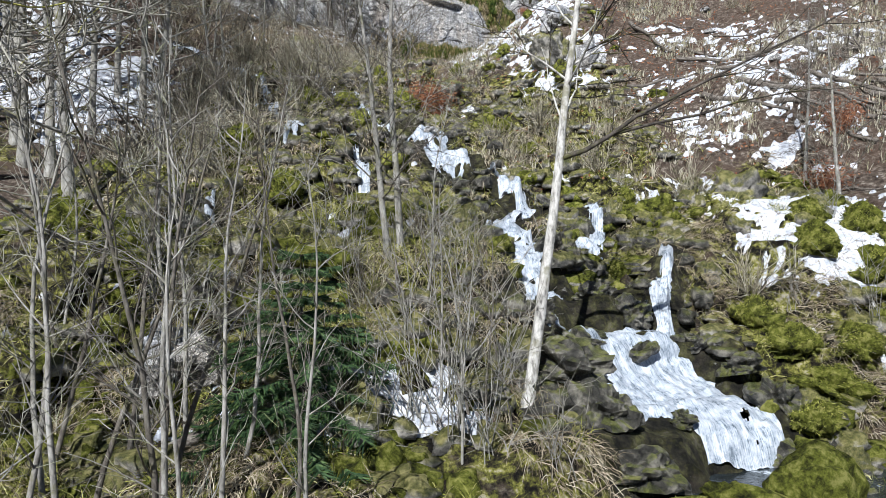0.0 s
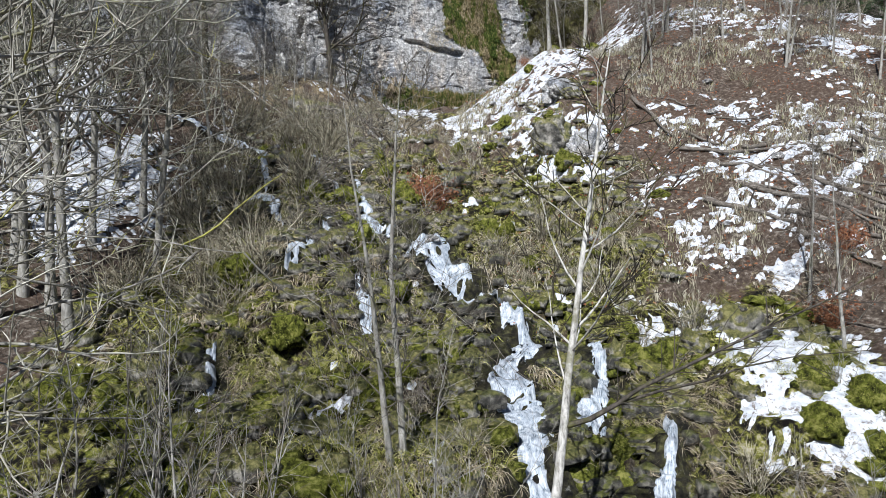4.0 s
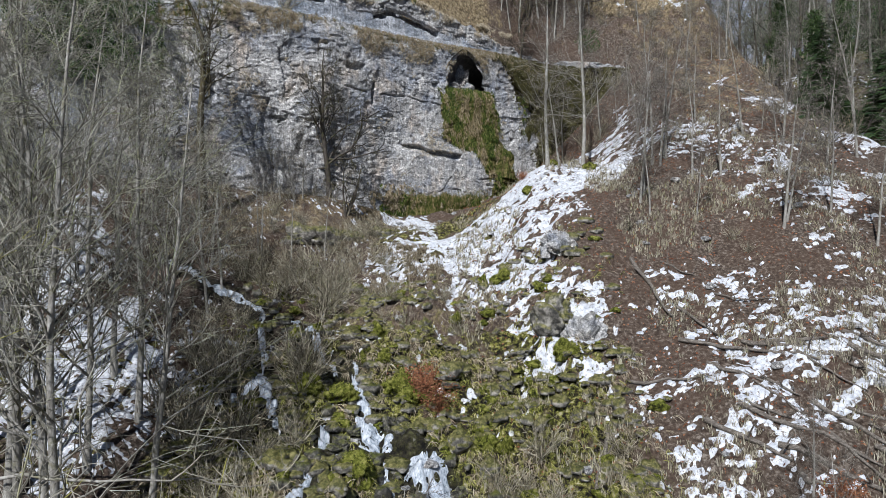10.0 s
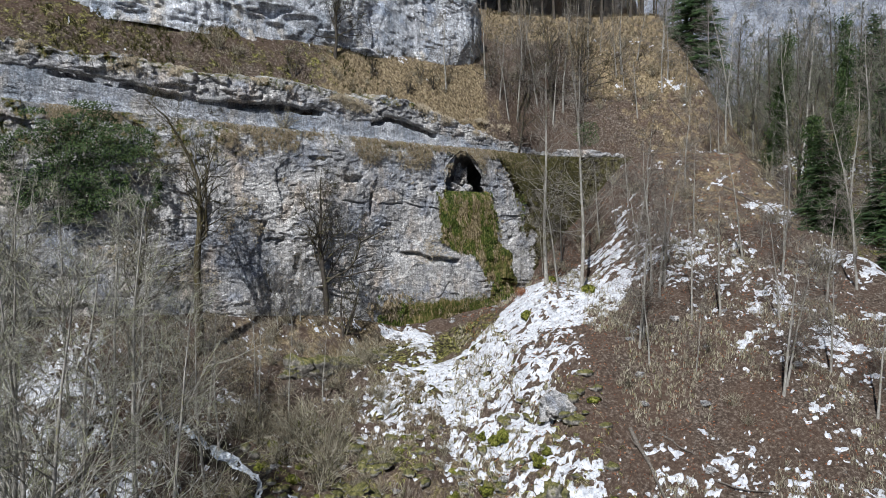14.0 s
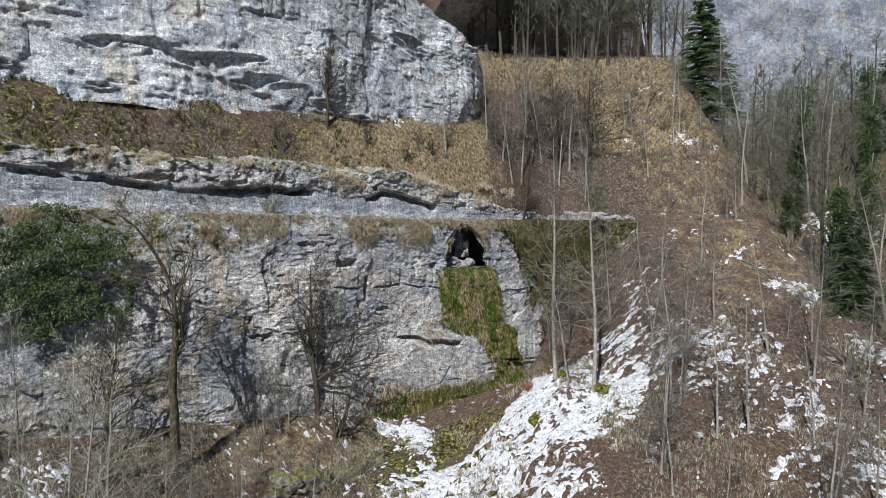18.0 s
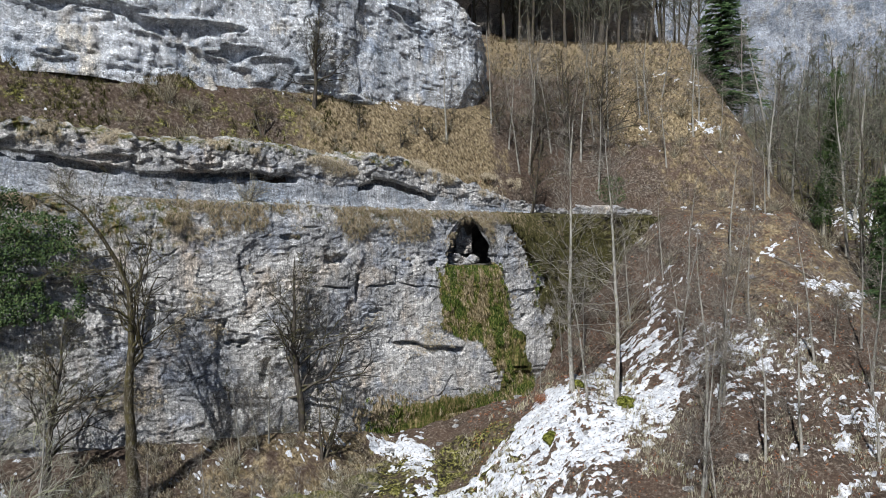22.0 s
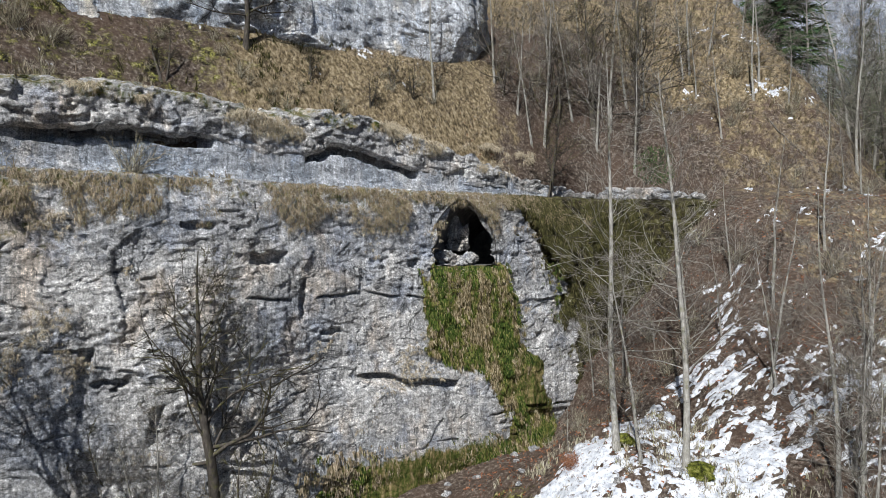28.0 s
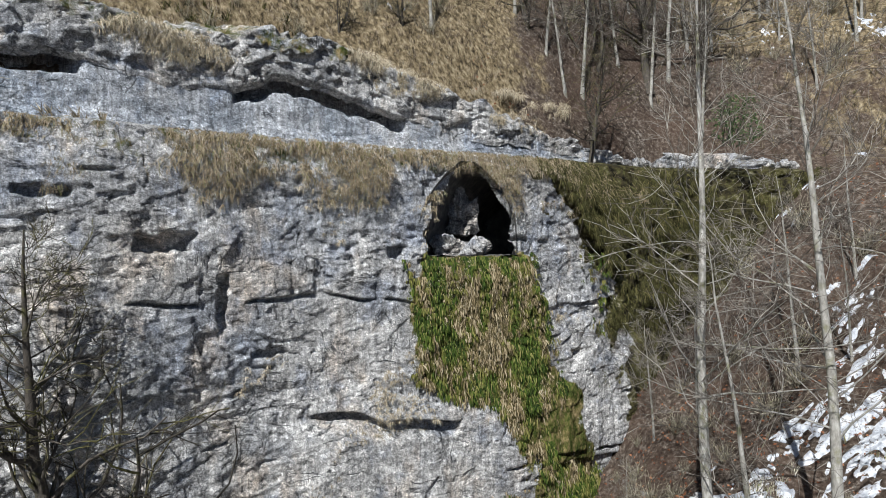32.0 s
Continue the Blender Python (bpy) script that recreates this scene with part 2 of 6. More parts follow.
def rock_material(name, cool, mid, pale, warm, moss_on=True):
    n = Nodes(name, 0.9, 0.15)
    # near-black that puts the shade of seams, nooks and cracks into the colour
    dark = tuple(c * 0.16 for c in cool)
    tint = lambda c, k: tuple(min(0.9, v * k) for v in c)
    base = n.ramp(n.noise(0.17, 5, 0.62), [(0.36, cool), (0.50, mid), (0.62, tint(mid, 1.3))])
    base = n.mix(n.ramp(n.noise(0.42, 5, 0.65, n.mapped((1, 1, 0.55))), [(0.53, 0.0), (0.66, 0.75)]), base, warm)
    base = n.mix(n.ramp(n.noise(0.6, 5, 0.7, n.mapped((1.1, 1.1, 0.9))), [(0.36, 0.6), (0.47, 0.0)]), base, tuple(c * k for c, k in zip(cool, (0.76, 0.82, 0.95))))
    base = n.mix(n.ramp(n.noise(0.9, 5, 0.7, n.mapped((1, 1, 0.5))), [(0.53, 0.0), (0.66, 0.36)]), base, pale)
    streak = n.noise(1.0, 5, 0.65, n.mapped((1.9, 1.9, 0.10)))
    base = n.mix(n.ramp(streak, [(0.54, 0.0), (0.68, 0.40)]), base, tint(cool, 0.6))
    base = n.mix(n.ramp(streak, [(0.33, 0.35), (0.46, 0.0)]), base, pale)
    grain = n.noise(6.5, 9, 0.82, n.mapped((1, 1, 1.5)))
    base = n.mix(1.0, base, n.ramp(grain, [(0.36, 0.22), (0.44, 0.70), (0.51, 1.0), (0.58, 1.32), (0.67, 1.9)]), "MULTIPLY")
    speck = n.noise(26, 4, 0.8)
    base = n.mix(0.8, base, n.ramp(speck, [(0.38, 0.25), (0.47, 0.85), (0.55, 1.2), (0.64, 1.9)]), "MULTIPLY")
    comb = n.noise(1.0, 6, 0.75, n.mapped((9.0, 9.0, 1.1)))
    base = n.mix(0.75, base, n.ramp(comb, [(0.36, 0.45), (0.48, 0.95), (0.60, 1.35)]), "MULTIPLY")
    jag = n.t.nodes.new("ShaderNodeVectorMath")
    jag.operation = "MULTIPLY_ADD"
    rag = n.t.nodes.new("ShaderNodeTexNoise")
    rag.inputs["Scale"].default_value, rag.inputs["Detail"].default_value = 3.0, 6
    n.link(n.co, rag.inputs["Vector"])
    n.link(rag.outputs["Color"], jag.inputs[0])
    jag.inputs[1].default_value = (0.5, 0.5, 0.5)
    n.link(n.co, jag.inputs[2])
    for size, squash, low, high in ((1.1, 1.7, 0.84, 1.16), (3.4, 1.9, 0.78, 1.22)):
        flake = n.t.nodes.new("ShaderNodeTexVoronoi")
        flake.inputs["Scale"].default_value = size
        n.link(n.mapped((1, 1, squash), jag.outputs[0]), flake.inputs["Vector"])
        base = n.mix(1.0, base, n.ramp(flake.outputs["Color"], [(0.2, low), (0.5, 1.0), (0.8, high)]), "MULTIPLY")
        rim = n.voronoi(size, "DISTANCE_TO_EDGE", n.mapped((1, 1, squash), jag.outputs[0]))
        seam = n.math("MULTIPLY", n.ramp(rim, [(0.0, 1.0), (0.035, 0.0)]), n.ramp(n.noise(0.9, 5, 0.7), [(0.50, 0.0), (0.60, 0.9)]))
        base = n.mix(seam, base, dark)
    # shade of small hollows, coloured on without any relief
    nook_shade = n.noise(2.4, 6, 0.75, n.mapped((1, 1, 2.0)))
    base = n.mix(n.ramp(nook_shade, [(0.31, 0.9), (0.38, 0.0)]), base, dark)
    warp = n.t.nodes.new("ShaderNodeVectorMath")
    warp.operation = "MULTIPLY_ADD"
    wob = n.t.nodes.new("ShaderNodeTexNoise")
    wob.inputs["Scale"].default_value, wob.inputs["Detail"].default_value = 0.8, 5
    n.link(n.co, wob.inputs["Vector"])
    n.link(wob.outputs["Color"], warp.inputs[0])
    warp.inputs[1].default_value = (0.9, 0.9, 0.9)
    n.link(n.co, warp.inputs[2])
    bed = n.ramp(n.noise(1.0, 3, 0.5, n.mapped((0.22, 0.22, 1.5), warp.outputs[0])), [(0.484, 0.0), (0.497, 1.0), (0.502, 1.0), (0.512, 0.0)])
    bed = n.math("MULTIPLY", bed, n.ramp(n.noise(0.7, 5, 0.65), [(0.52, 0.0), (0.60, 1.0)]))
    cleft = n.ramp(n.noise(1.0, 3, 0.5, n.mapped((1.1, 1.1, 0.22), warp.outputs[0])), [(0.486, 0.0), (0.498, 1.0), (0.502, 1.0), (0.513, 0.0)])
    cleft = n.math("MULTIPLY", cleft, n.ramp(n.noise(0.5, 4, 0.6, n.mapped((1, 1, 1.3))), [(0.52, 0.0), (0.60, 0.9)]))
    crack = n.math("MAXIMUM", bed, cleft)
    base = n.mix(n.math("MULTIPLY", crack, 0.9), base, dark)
    if moss_on:
        tone = n.ramp(n.noise(2.6, 6, 0.75, n.mapped((1.6, 1.6, 0.6))), [(0.36, (0.02, 0.03, 0.006)), (0.46, (0.06, 0.072, 0.014)), (0.55, (0.14, 0.115, 0.045)), (0.66, (0.30, 0.23, 0.12))])
        edge = n.math("ADD", n.attr("moss"), n.math("MULTIPLY", n.math("SUBTRACT", n.noise(1.1, 6, 0.75), 0.5), 1.6))
        base = n.mix(n.ramp(edge, [(0.42, 0.0), (0.62, 1.0)]), base, tone)
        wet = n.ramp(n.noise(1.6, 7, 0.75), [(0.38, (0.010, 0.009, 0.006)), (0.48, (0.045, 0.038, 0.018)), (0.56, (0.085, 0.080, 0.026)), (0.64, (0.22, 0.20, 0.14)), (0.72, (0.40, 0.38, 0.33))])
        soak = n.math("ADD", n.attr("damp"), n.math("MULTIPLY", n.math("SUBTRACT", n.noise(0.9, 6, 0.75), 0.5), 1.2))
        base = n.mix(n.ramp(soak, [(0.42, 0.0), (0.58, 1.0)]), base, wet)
    bump = n.math("ADD", n.math("MULTIPLY", n.noise(3.0, 6, 0.7, n.mapped((1, 1, 1.5))), 1.0), n.math("MULTIPLY", grain, 0.6))
    bump = n.math("SUBTRACT", bump, n.math("MULTIPLY", crack, 0.5))
    return n.done(base, bump, 1.0, 0.10)


M = {}
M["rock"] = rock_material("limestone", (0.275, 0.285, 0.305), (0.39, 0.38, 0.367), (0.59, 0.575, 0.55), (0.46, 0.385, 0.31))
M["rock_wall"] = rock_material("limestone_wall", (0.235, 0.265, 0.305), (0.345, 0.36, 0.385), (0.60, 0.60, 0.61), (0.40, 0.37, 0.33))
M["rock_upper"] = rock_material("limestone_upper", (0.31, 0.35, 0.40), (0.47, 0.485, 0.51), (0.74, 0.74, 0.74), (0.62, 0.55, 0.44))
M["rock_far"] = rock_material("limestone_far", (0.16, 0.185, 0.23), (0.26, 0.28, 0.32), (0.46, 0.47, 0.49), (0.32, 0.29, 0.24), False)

n = Nodes("forest_floor", 0.9, 0.15)
leaf = n.ramp(n.noise(5, 6, 0.72), [(0.36, (0.016, 0.012, 0.010)), (0.46, (0.072, 0.058, 0.046)), (0.54, (0.128, 0.103, 0.082)), (0.62, (0.33, 0.29, 0.245))])
leaf = n.mix(n.ramp(n.noise(0.35, 4, 0.6), [(0.36, 0.15), (0.62, 0.6)]), leaf, (0.105, 0.066, 0.047))
dry = n.ramp(n.noise(5, 6, 0.72, n.mapped((1, 1, 0.5))), [(0.36, (0.05, 0.038, 0.022)), (0.5, (0.23, 0.175, 0.10)), (0.64, (0.46, 0.38, 0.25))])
mossy = n.ramp(n.noise(3.6, 6, 0.72), [(0.42, (0.007, 0.006, 0.005)), (0.48, (0.045, 0.04, 0.018)), (0.53, (0.13, 0.13, 0.028)), (0.58, (0.27, 0.26, 0.06)), (0.64, (0.48, 0.43, 0.31))])
wob = n.math("MULTIPLY", n.math("SUBTRACT", n.noise(0.8, 6, 0.75), 0.5), 1.5)
col = n.mix(n.ramp(n.math("ADD", n.attr("grass"), wob), [(0.4, 0.0), (0.6, 1.0)]), leaf, dry)
col = n.mix(n.ramp(n.math("ADD", n.attr("moss"), wob), [(0.4, 0.0), (0.6, 1.0)]), col, mossy)
wetness = n.math("ADD", n.attr("wet"), n.math("MULTIPLY", n.math("SUBTRACT", n.noise(1.6, 5, 0.7), 0.5), 1.4))
col = n.mix(n.ramp(wetness, [(0.46, 0.0), (0.80, 0.85)]), col, n.ramp(n.noise(3.0, 5, 0.7), [(0.4, (0.008, 0.008, 0.007)), (0.55, (0.035, 0.032, 0.024)), (0.68, (0.10, 0.10, 0.045))]))
col = n.mix(n.ramp(n.noise(2.6, 6, 0.8), [(0.62, 0.0), (0.70, 0.8)]), col, (0.36, 0.35, 0.33))
M["ground"] = n.done(col, n.math("ADD", n.noise(4, 8, 0.8), n.math("MULTIPLY", n.noise(18, 3, 0.7), 0.4)), 1.0, 0.16)

n = Nodes("old_snow", 0.6, 0.4)
col = n.ramp(n.noise(3, 6, 0.7), [(0.34, (0.30, 0.32, 0.36)), (0.48, (0.52, 0.54, 0.58)), (0.62, (0.70, 0.71, 0.73))])
col = n.mix(n.ramp(n.noise(5.5, 6, 0.75), [(0.55, 0.0), (0.60, 0.9)]), col, (0.12, 0.09, 0.07))
M["snow"] = n.done(col, n.noise(5, 6, 0.7), 0.6, 0.08)

n = Nodes("falling_water", 0.25, 0.5)
flow = n.t.nodes.new("ShaderNodeCombineXYZ")
n.link(n.math("MULTIPLY", n.attr("across"), 40.0), flow.inputs[0])
n.link(n.math("MULTIPLY", n.attr("along"), 5.0), flow.inputs[1])
st = n.math("ADD", n.math("MULTIPLY", n.noise(1.0, 5, 0.68, flow.outputs[0], 0.4), 0.45), n.math("MULTIPLY", n.noise(5.5, 7, 0.75, n.mapped((1, 1, 0.55))), 0.55))
M["foam"] = n.done(n.ramp(st, [(0.32, (0.04, 0.05, 0.06)), (0.41, (0.15, 0.18, 0.215)), (0.48, (0.31, 0.35, 0.40)), (0.55, (0.50, 0.53, 0.58)), (0.64, (0.72, 0.74, 0.76))]), st, 0.6, 0.05, n.ramp(st, [(0.4, 0.12), (0.55, 0.6)]))
n = Nodes("stream_water", 0.08, 0.5)
M["water"] = n.done(n.ramp(n.noise(1.6, 6, 0.7), [(0.4, (0.012, 0.016, 0.018)), (0.60, (0.035, 0.045, 0.05)), (0.68, (0.6, 0.65, 0.7))]), n.noise(5, 4, 0.6), 0.6, 0.06)


def bark_material(name, dark, mid, light, lichen):
    n = Nodes(name, 0.85, 0.2)
    c = n.ramp(n.noise(6, 6, 0.7, n.mapped((1.5, 1.5, 0.5))), [(0.32, dark), (0.5, mid), (0.66, light)])
    c = n.mix(n.ramp(n.noise(2.2, 5, 0.7), [(0.52, 0.0), (0.66, 0.85)]), c, lichen)
    c = n.mix(n.math("MULTIPLY", n.random(), 0.4), c, mid)
    return n.done(c, n.noise(14, 5, 0.7, n.mapped((1.5, 1.5, 0.4))), 0.8, 0.03)


M["bark"] = bark_material("pale_bark", (0.13, 0.12, 0.105), (0.29, 0.275, 0.245), (0.48, 0.465, 0.43), (0.15, 0.145, 0.06))
M["bark_brown"] = bark_material("brown_bark", (0.05, 0.043, 0.036), (0.13, 0.115, 0.095), (0.28, 0.26, 0.225), (0.12, 0.115, 0.05))
M["birch"] = bark_material("birch_bark", (0.06, 0.055, 0.05), (0.50, 0.48, 0.44), (0.74, 0.72, 0.68), (0.20, 0.19, 0.12))
M["bark_dark"] = bark_material("dark_bark", (0.025, 0.022, 0.02), (0.07, 0.06, 0.05), (0.15, 0.13, 0.11), (0.10, 0.10, 0.025))
M["bark_mossy"] = bark_material("mossy_bark", (0.02, 0.018, 0.014), (0.07, 0.058, 0.034), (0.30, 0.28, 0.24), (0.11, 0.095, 0.02))
n = Nodes("pale_twigs", 0.8, 0.2)
M["twig"] = n.done(n.ramp(n.island(), [(0.0, (0.05, 0.045, 0.034)), (0.45, (0.19, 0.18, 0.145)), (0.8, (0.44, 0.43, 0.37)), (1.0, (0.30, 0.32, 0.15))]))
n = Nodes("slope_twigs", 0.8, 0.2)
M["twig_slim"] = n.done(n.ramp(n.island(), [(0.0, (0.05, 0.043, 0.037)), (0.5, (0.15, 0.13, 0.11)), (0.85, (0.29, 0.265, 0.23)), (1.0, (0.46, 0.44, 0.39))]))
n = Nodes("far_twigs", 0.8, 0.2)
M["twig_far"] = n.done(n.ramp(n.island(), [(0.0, (0.05, 0.05, 0.04)), (0.5, (0.13, 0.13, 0.10)), (0.85, (0.22, 0.22, 0.17)), (1.0, (0.10, 0.13, 0.05))]))
n = Nodes("dark_twigs", 0.8, 0.2)
M["twig_dark"] = n.done(n.ramp(n.island(), [(0.0, (0.02, 0.017, 0.014)), (0.6, (0.055, 0.047, 0.036)), (1.0, (0.14, 0.13, 0.045))]))
n = Nodes("lichen_twigs", 0.8, 0.2)
M["lichen"] = n.done(n.ramp(n.island(), [(0.0, (0.12, 0.11, 0.09)), (0.5, (0.34, 0.32, 0.26)), (0.88, (0.54, 0.52, 0.45)), (0.94, (0.32, 0.31, 0.10)), (1.0, (0.40, 0.38, 0.10))]))
n = Nodes("brown_brush", 0.85, 0.2)
M["brush"] = n.done(n.ramp(n.island(), [(0.0, (0.06, 0.052, 0.035)), (0.35, (0.22, 0.19, 0.135)), (0.75, (0.43, 0.39, 0.29)), (0.92, (0.62, 0.58, 0.47)), (1.0, (0.30, 0.31, 0.10))]))
n = Nodes("dry_grass", 0.8, 0.2)
M["straw"] = n.done(n.ramp(n.island(), [(0.0, (0.08, 0.062, 0.04)), (0.4, (0.27, 0.22, 0.145)), (0.8, (0.46, 0.39, 0.275)), (1.0, (0.62, 0.56, 0.44))]))
n = Nodes("fringe_grass", 0.85, 0.15)
M["fringe"] = n.done(n.ramp(n.island(), [(0.0, (0.045, 0.035, 0.02)), (0.3, (0.14, 0.11, 0.06)), (0.6, (0.27, 0.21, 0.14)), (0.85, (0.40, 0.33, 0.24)), (1.0, (0.15, 0.16, 0.05))]))
n = Nodes("terrace_grass", 0.85, 0.15)
M["terrace"] = n.done(n.ramp(n.island(), [(0.0, (0.06, 0.045, 0.03)), (0.35, (0.20, 0.155, 0.105)), (0.7, (0.36, 0.285, 0.205)), (1.0, (0.52, 0.44, 0.33))]))
n = Nodes("green_sedge", 0.75, 0.25)
M["sedge"] = n.done(n.ramp(n.island(), [(0.0, (0.03, 0.033, 0.010)), (0.35, (0.16, 0.17, 0.03)), (0.7, (0.38, 0.38, 0.085)), (1.0, (0.60, 0.54, 0.30))]))
n = Nodes("moss_strands", 0.85, 0.15)
M["moss_leaf"] = n.done(n.ramp(n.island(), [(0.0, (0.010, 0.018, 0.004)), (0.45, (0.036, 0.062, 0.010)), (0.8, (0.085, 0.115, 0.018)), (1.0, (0.24, 0.21, 0.08))]))
n = Nodes("tan_moss", 0.9, 0.1)
M["moss_tan"] = n.done(n.ramp(n.island(), [(0.0, (0.03, 0.026, 0.010)), (0.4, (0.12, 0.095, 0.045)), (0.75, (0.26, 0.20, 0.12)), (1.0, (0.42, 0.36, 0.24))]))
n = Nodes("olive_moss", 0.9, 0.1)
M["moss_olive"] = n.done(n.ramp(n.island(), [(0.0, (0.03, 0.032, 0.008)), (0.5, (0.10, 0.10, 0.025)), (1.0, (0.20, 0.19, 0.06))]))
n = Nodes("moss_cushion", 0.95, 0.1)
M["moss"] = n.done(n.ramp(n.noise(3.5, 6, 0.72), [(0.36, (0.012, 0.014, 0.006)), (0.44, (0.06, 0.066, 0.013)), (0.52, (0.15, 0.165, 0.026)), (0.62, (0.33, 0.32, 0.095))]), n.noise(9, 7, 0.85), 1.0, 0.12)
n = Nodes("moss_nap", 0.9, 0.1)
M["moss_fuzz"] = n.done(n.ramp(n.island(), [(0.0, (0.015, 0.02, 0.005)), (0.4, (0.09, 0.10, 0.018)), (0.8, (0.24, 0.25, 0.045)), (1.0, (0.40, 0.38, 0.12))]))
n = Nodes("wet_stone", 0.55, 0.4)
c = n.ramp(n.noise(2.5, 6, 0.7), [(0.38, (0.04, 0.038, 0.033)), (0.5, (0.17, 0.16, 0.14)), (0.62, (0.44, 0.41, 0.36))])
sep = n.t.nodes.new("ShaderNodeSeparateXYZ")
n.link(n.t.nodes.new("ShaderNodeNewGeometry").outputs["Normal"], sep.inputs[0])
green = n.math("ADD", n.math("MULTIPLY", sep.outputs[2], 0.55), n.noise(1.8, 6, 0.75))
c = n.mix(n.ramp(green, [(0.55, 0.0), (0.75, 1.0)]), c, n.ramp(n.noise(5, 5, 0.75), [(0.36, (0.03, 0.036, 0.008)), (0.48, (0.10, 0.098, 0.026)), (0.62, (0.25, 0.225, 0.09))]))
M["stone"] = n.done(c, n.noise(5, 7, 0.75), 1.0, 0.12)
n = Nodes("dark_wet_rock", 0.3, 0.5)
c = n.ramp(n.noise(3.0, 6, 0.72), [(0.38, (0.012, 0.012, 0.010)), (0.5, (0.06, 0.056, 0.047)), (0.62, (0.22, 0.205, 0.17))])
sep = n.t.nodes.new("ShaderNodeSeparateXYZ")
n.link(n.t.nodes.new("ShaderNodeNewGeometry").outputs["Normal"], sep.inputs[0])
green = n.math("ADD", n.math("MULTIPLY", sep.outputs[2], 0.5), n.noise(1.8, 6, 0.75))
c = n.mix(n.ramp(green, [(0.78, 0.0), (0.95, 0.9)]), c, n.ramp(n.noise(5, 5, 0.75), [(0.36, (0.02, 0.025, 0.006)), (0.5, (0.09, 0.10, 0.02)), (0.64, (0.20, 0.20, 0.06))]))
M["wet_rock"] = n.done(c, n.noise(6, 7, 0.75), 1.0, 0.1)
n = Nodes("needles", 0.7, 0.25)
M["needle"] = n.done(n.ramp(n.island(), [(0.0, (0.010, 0.026, 0.010)), (0.5, (0.032, 0.068, 0.022)), (1.0, (0.09, 0.14, 0.045))]))
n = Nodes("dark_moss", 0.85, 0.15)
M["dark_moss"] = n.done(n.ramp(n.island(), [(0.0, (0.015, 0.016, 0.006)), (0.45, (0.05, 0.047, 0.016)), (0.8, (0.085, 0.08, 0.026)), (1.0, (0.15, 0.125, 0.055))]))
n = Nodes("ivy_leaf", 0.65, 0.2)
M["ivy"] = n.done(n.ramp(n.island(), [(0.0, (0.014, 0.03, 0.009)), (0.5, (0.035, 0.065, 0.017)), (1.0, (0.085, 0.12, 0.04))]))
n = Nodes("beech_leaf", 0.7, 0.25)
M["russet"] = n.done(n.ramp(n.island(), [(0.0, (0.10, 0.035, 0.018)), (0.5, (0.22, 0.085, 0.04)), (1.0, (0.34, 0.17, 0.09))]))
n = Nodes("fallen_wood", 0.85, 0.2)
c = n.ramp(n.noise(5, 6, 0.7, n.mapped((0.5, 3, 3))), [(0.3, (0.05, 0.042, 0.036)), (0.52, (0.15, 0.13, 0.11)), (0.72, (0.34, 0.31, 0.27))])
M["mossy_log"] = M["moss"]
M["log"] = n.done(c, n.noise(9, 5, 0.7, n.mapped((0.4, 3, 3))), 0.8, 0.04)
n = Nodes("gravel_road", 0.9, 0.2)
M["road"] = n.done(n.ramp(n.noise(7, 6, 0.8), [(0.3, (0.13, 0.13, 0.13)), (0.55, (0.3, 0.3, 0.3)), (0.75, (0.45, 0.43, 0.4))]), n.noise(20, 4, 0.7), 0.8, 0.03)
# same rock as the cliff, with the cave's darkness put into its colour
n = Nodes("cave_rock_shaded", 0.9, 0.2)
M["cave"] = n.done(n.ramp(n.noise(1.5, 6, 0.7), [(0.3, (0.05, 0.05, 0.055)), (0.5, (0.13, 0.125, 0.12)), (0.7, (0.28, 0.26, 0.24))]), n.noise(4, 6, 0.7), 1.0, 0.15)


# ---- builders ----
def mesh_of(name, verts, faces, material, smooth=True, attrs=None):
    me = bpy.data.meshes.new(name)
    verts = np.asarray(verts, np.float32).reshape(-1, 3)
    if isinstance(faces, np.ndarray):
        k = faces.shape[1]
        me.vertices.add(len(verts))
        me.vertices.foreach_set("co", verts.ravel())
        me.loops.add(faces.size)
        me.loops.foreach_set("vertex_index", faces.ravel().astype(np.int32))
        me.polygons.add(len(faces))
        me.polygons.foreach_set("loop_start", np.arange(0, faces.size, k, dtype=np.int32))
        me.update(calc_edges=True)
    else:
        me.from_pydata(verts.tolist(), [], faces)
    if smooth:
        me.polygons.foreach_set("use_smooth", np.ones(len(me.polygons), bool))
    for key, values in (attrs or {}).items():
        a = me.attributes.new(key, "FLOAT", "POINT")
        a.data.foreach_set("value", np.asarray(values, np.float32).ravel())
    me.materials.append(M[material])
    return me


def thing(name, me, label, category, group="", kind="", at=None):
    ob = tagged(new(name, me), label, category, group, kind)
    if at is not None:
        ob.matrix_basis = at
    return ob


def part(name, me, parent, label=""):
    ob = new(name, me)
    ob.parent = parent
    return tagged(ob, label) if label else ob


def grid_faces(nu, nv, keep=None):
    i, j = np.meshgrid(np.arange(nu - 1), np.arange(nv - 1), indexing="ij")
    a = i * nv + j
    f = np.stack([a, a + nv, a + nv + 1, a + 1], -1)
    return f[keep] if keep is not None else f.reshape(-1, 4)


def tidy(verts, faces, attrs=None):
    """Drop the vertices that no face uses."""
    used = np.unique(faces)
    back = np.full(len(verts), -1)
    back[used] = np.arange(len(used))
    return verts[used], back[faces], {k: np.ravel(v)[used] for k, v in (attrs or {}).items()}


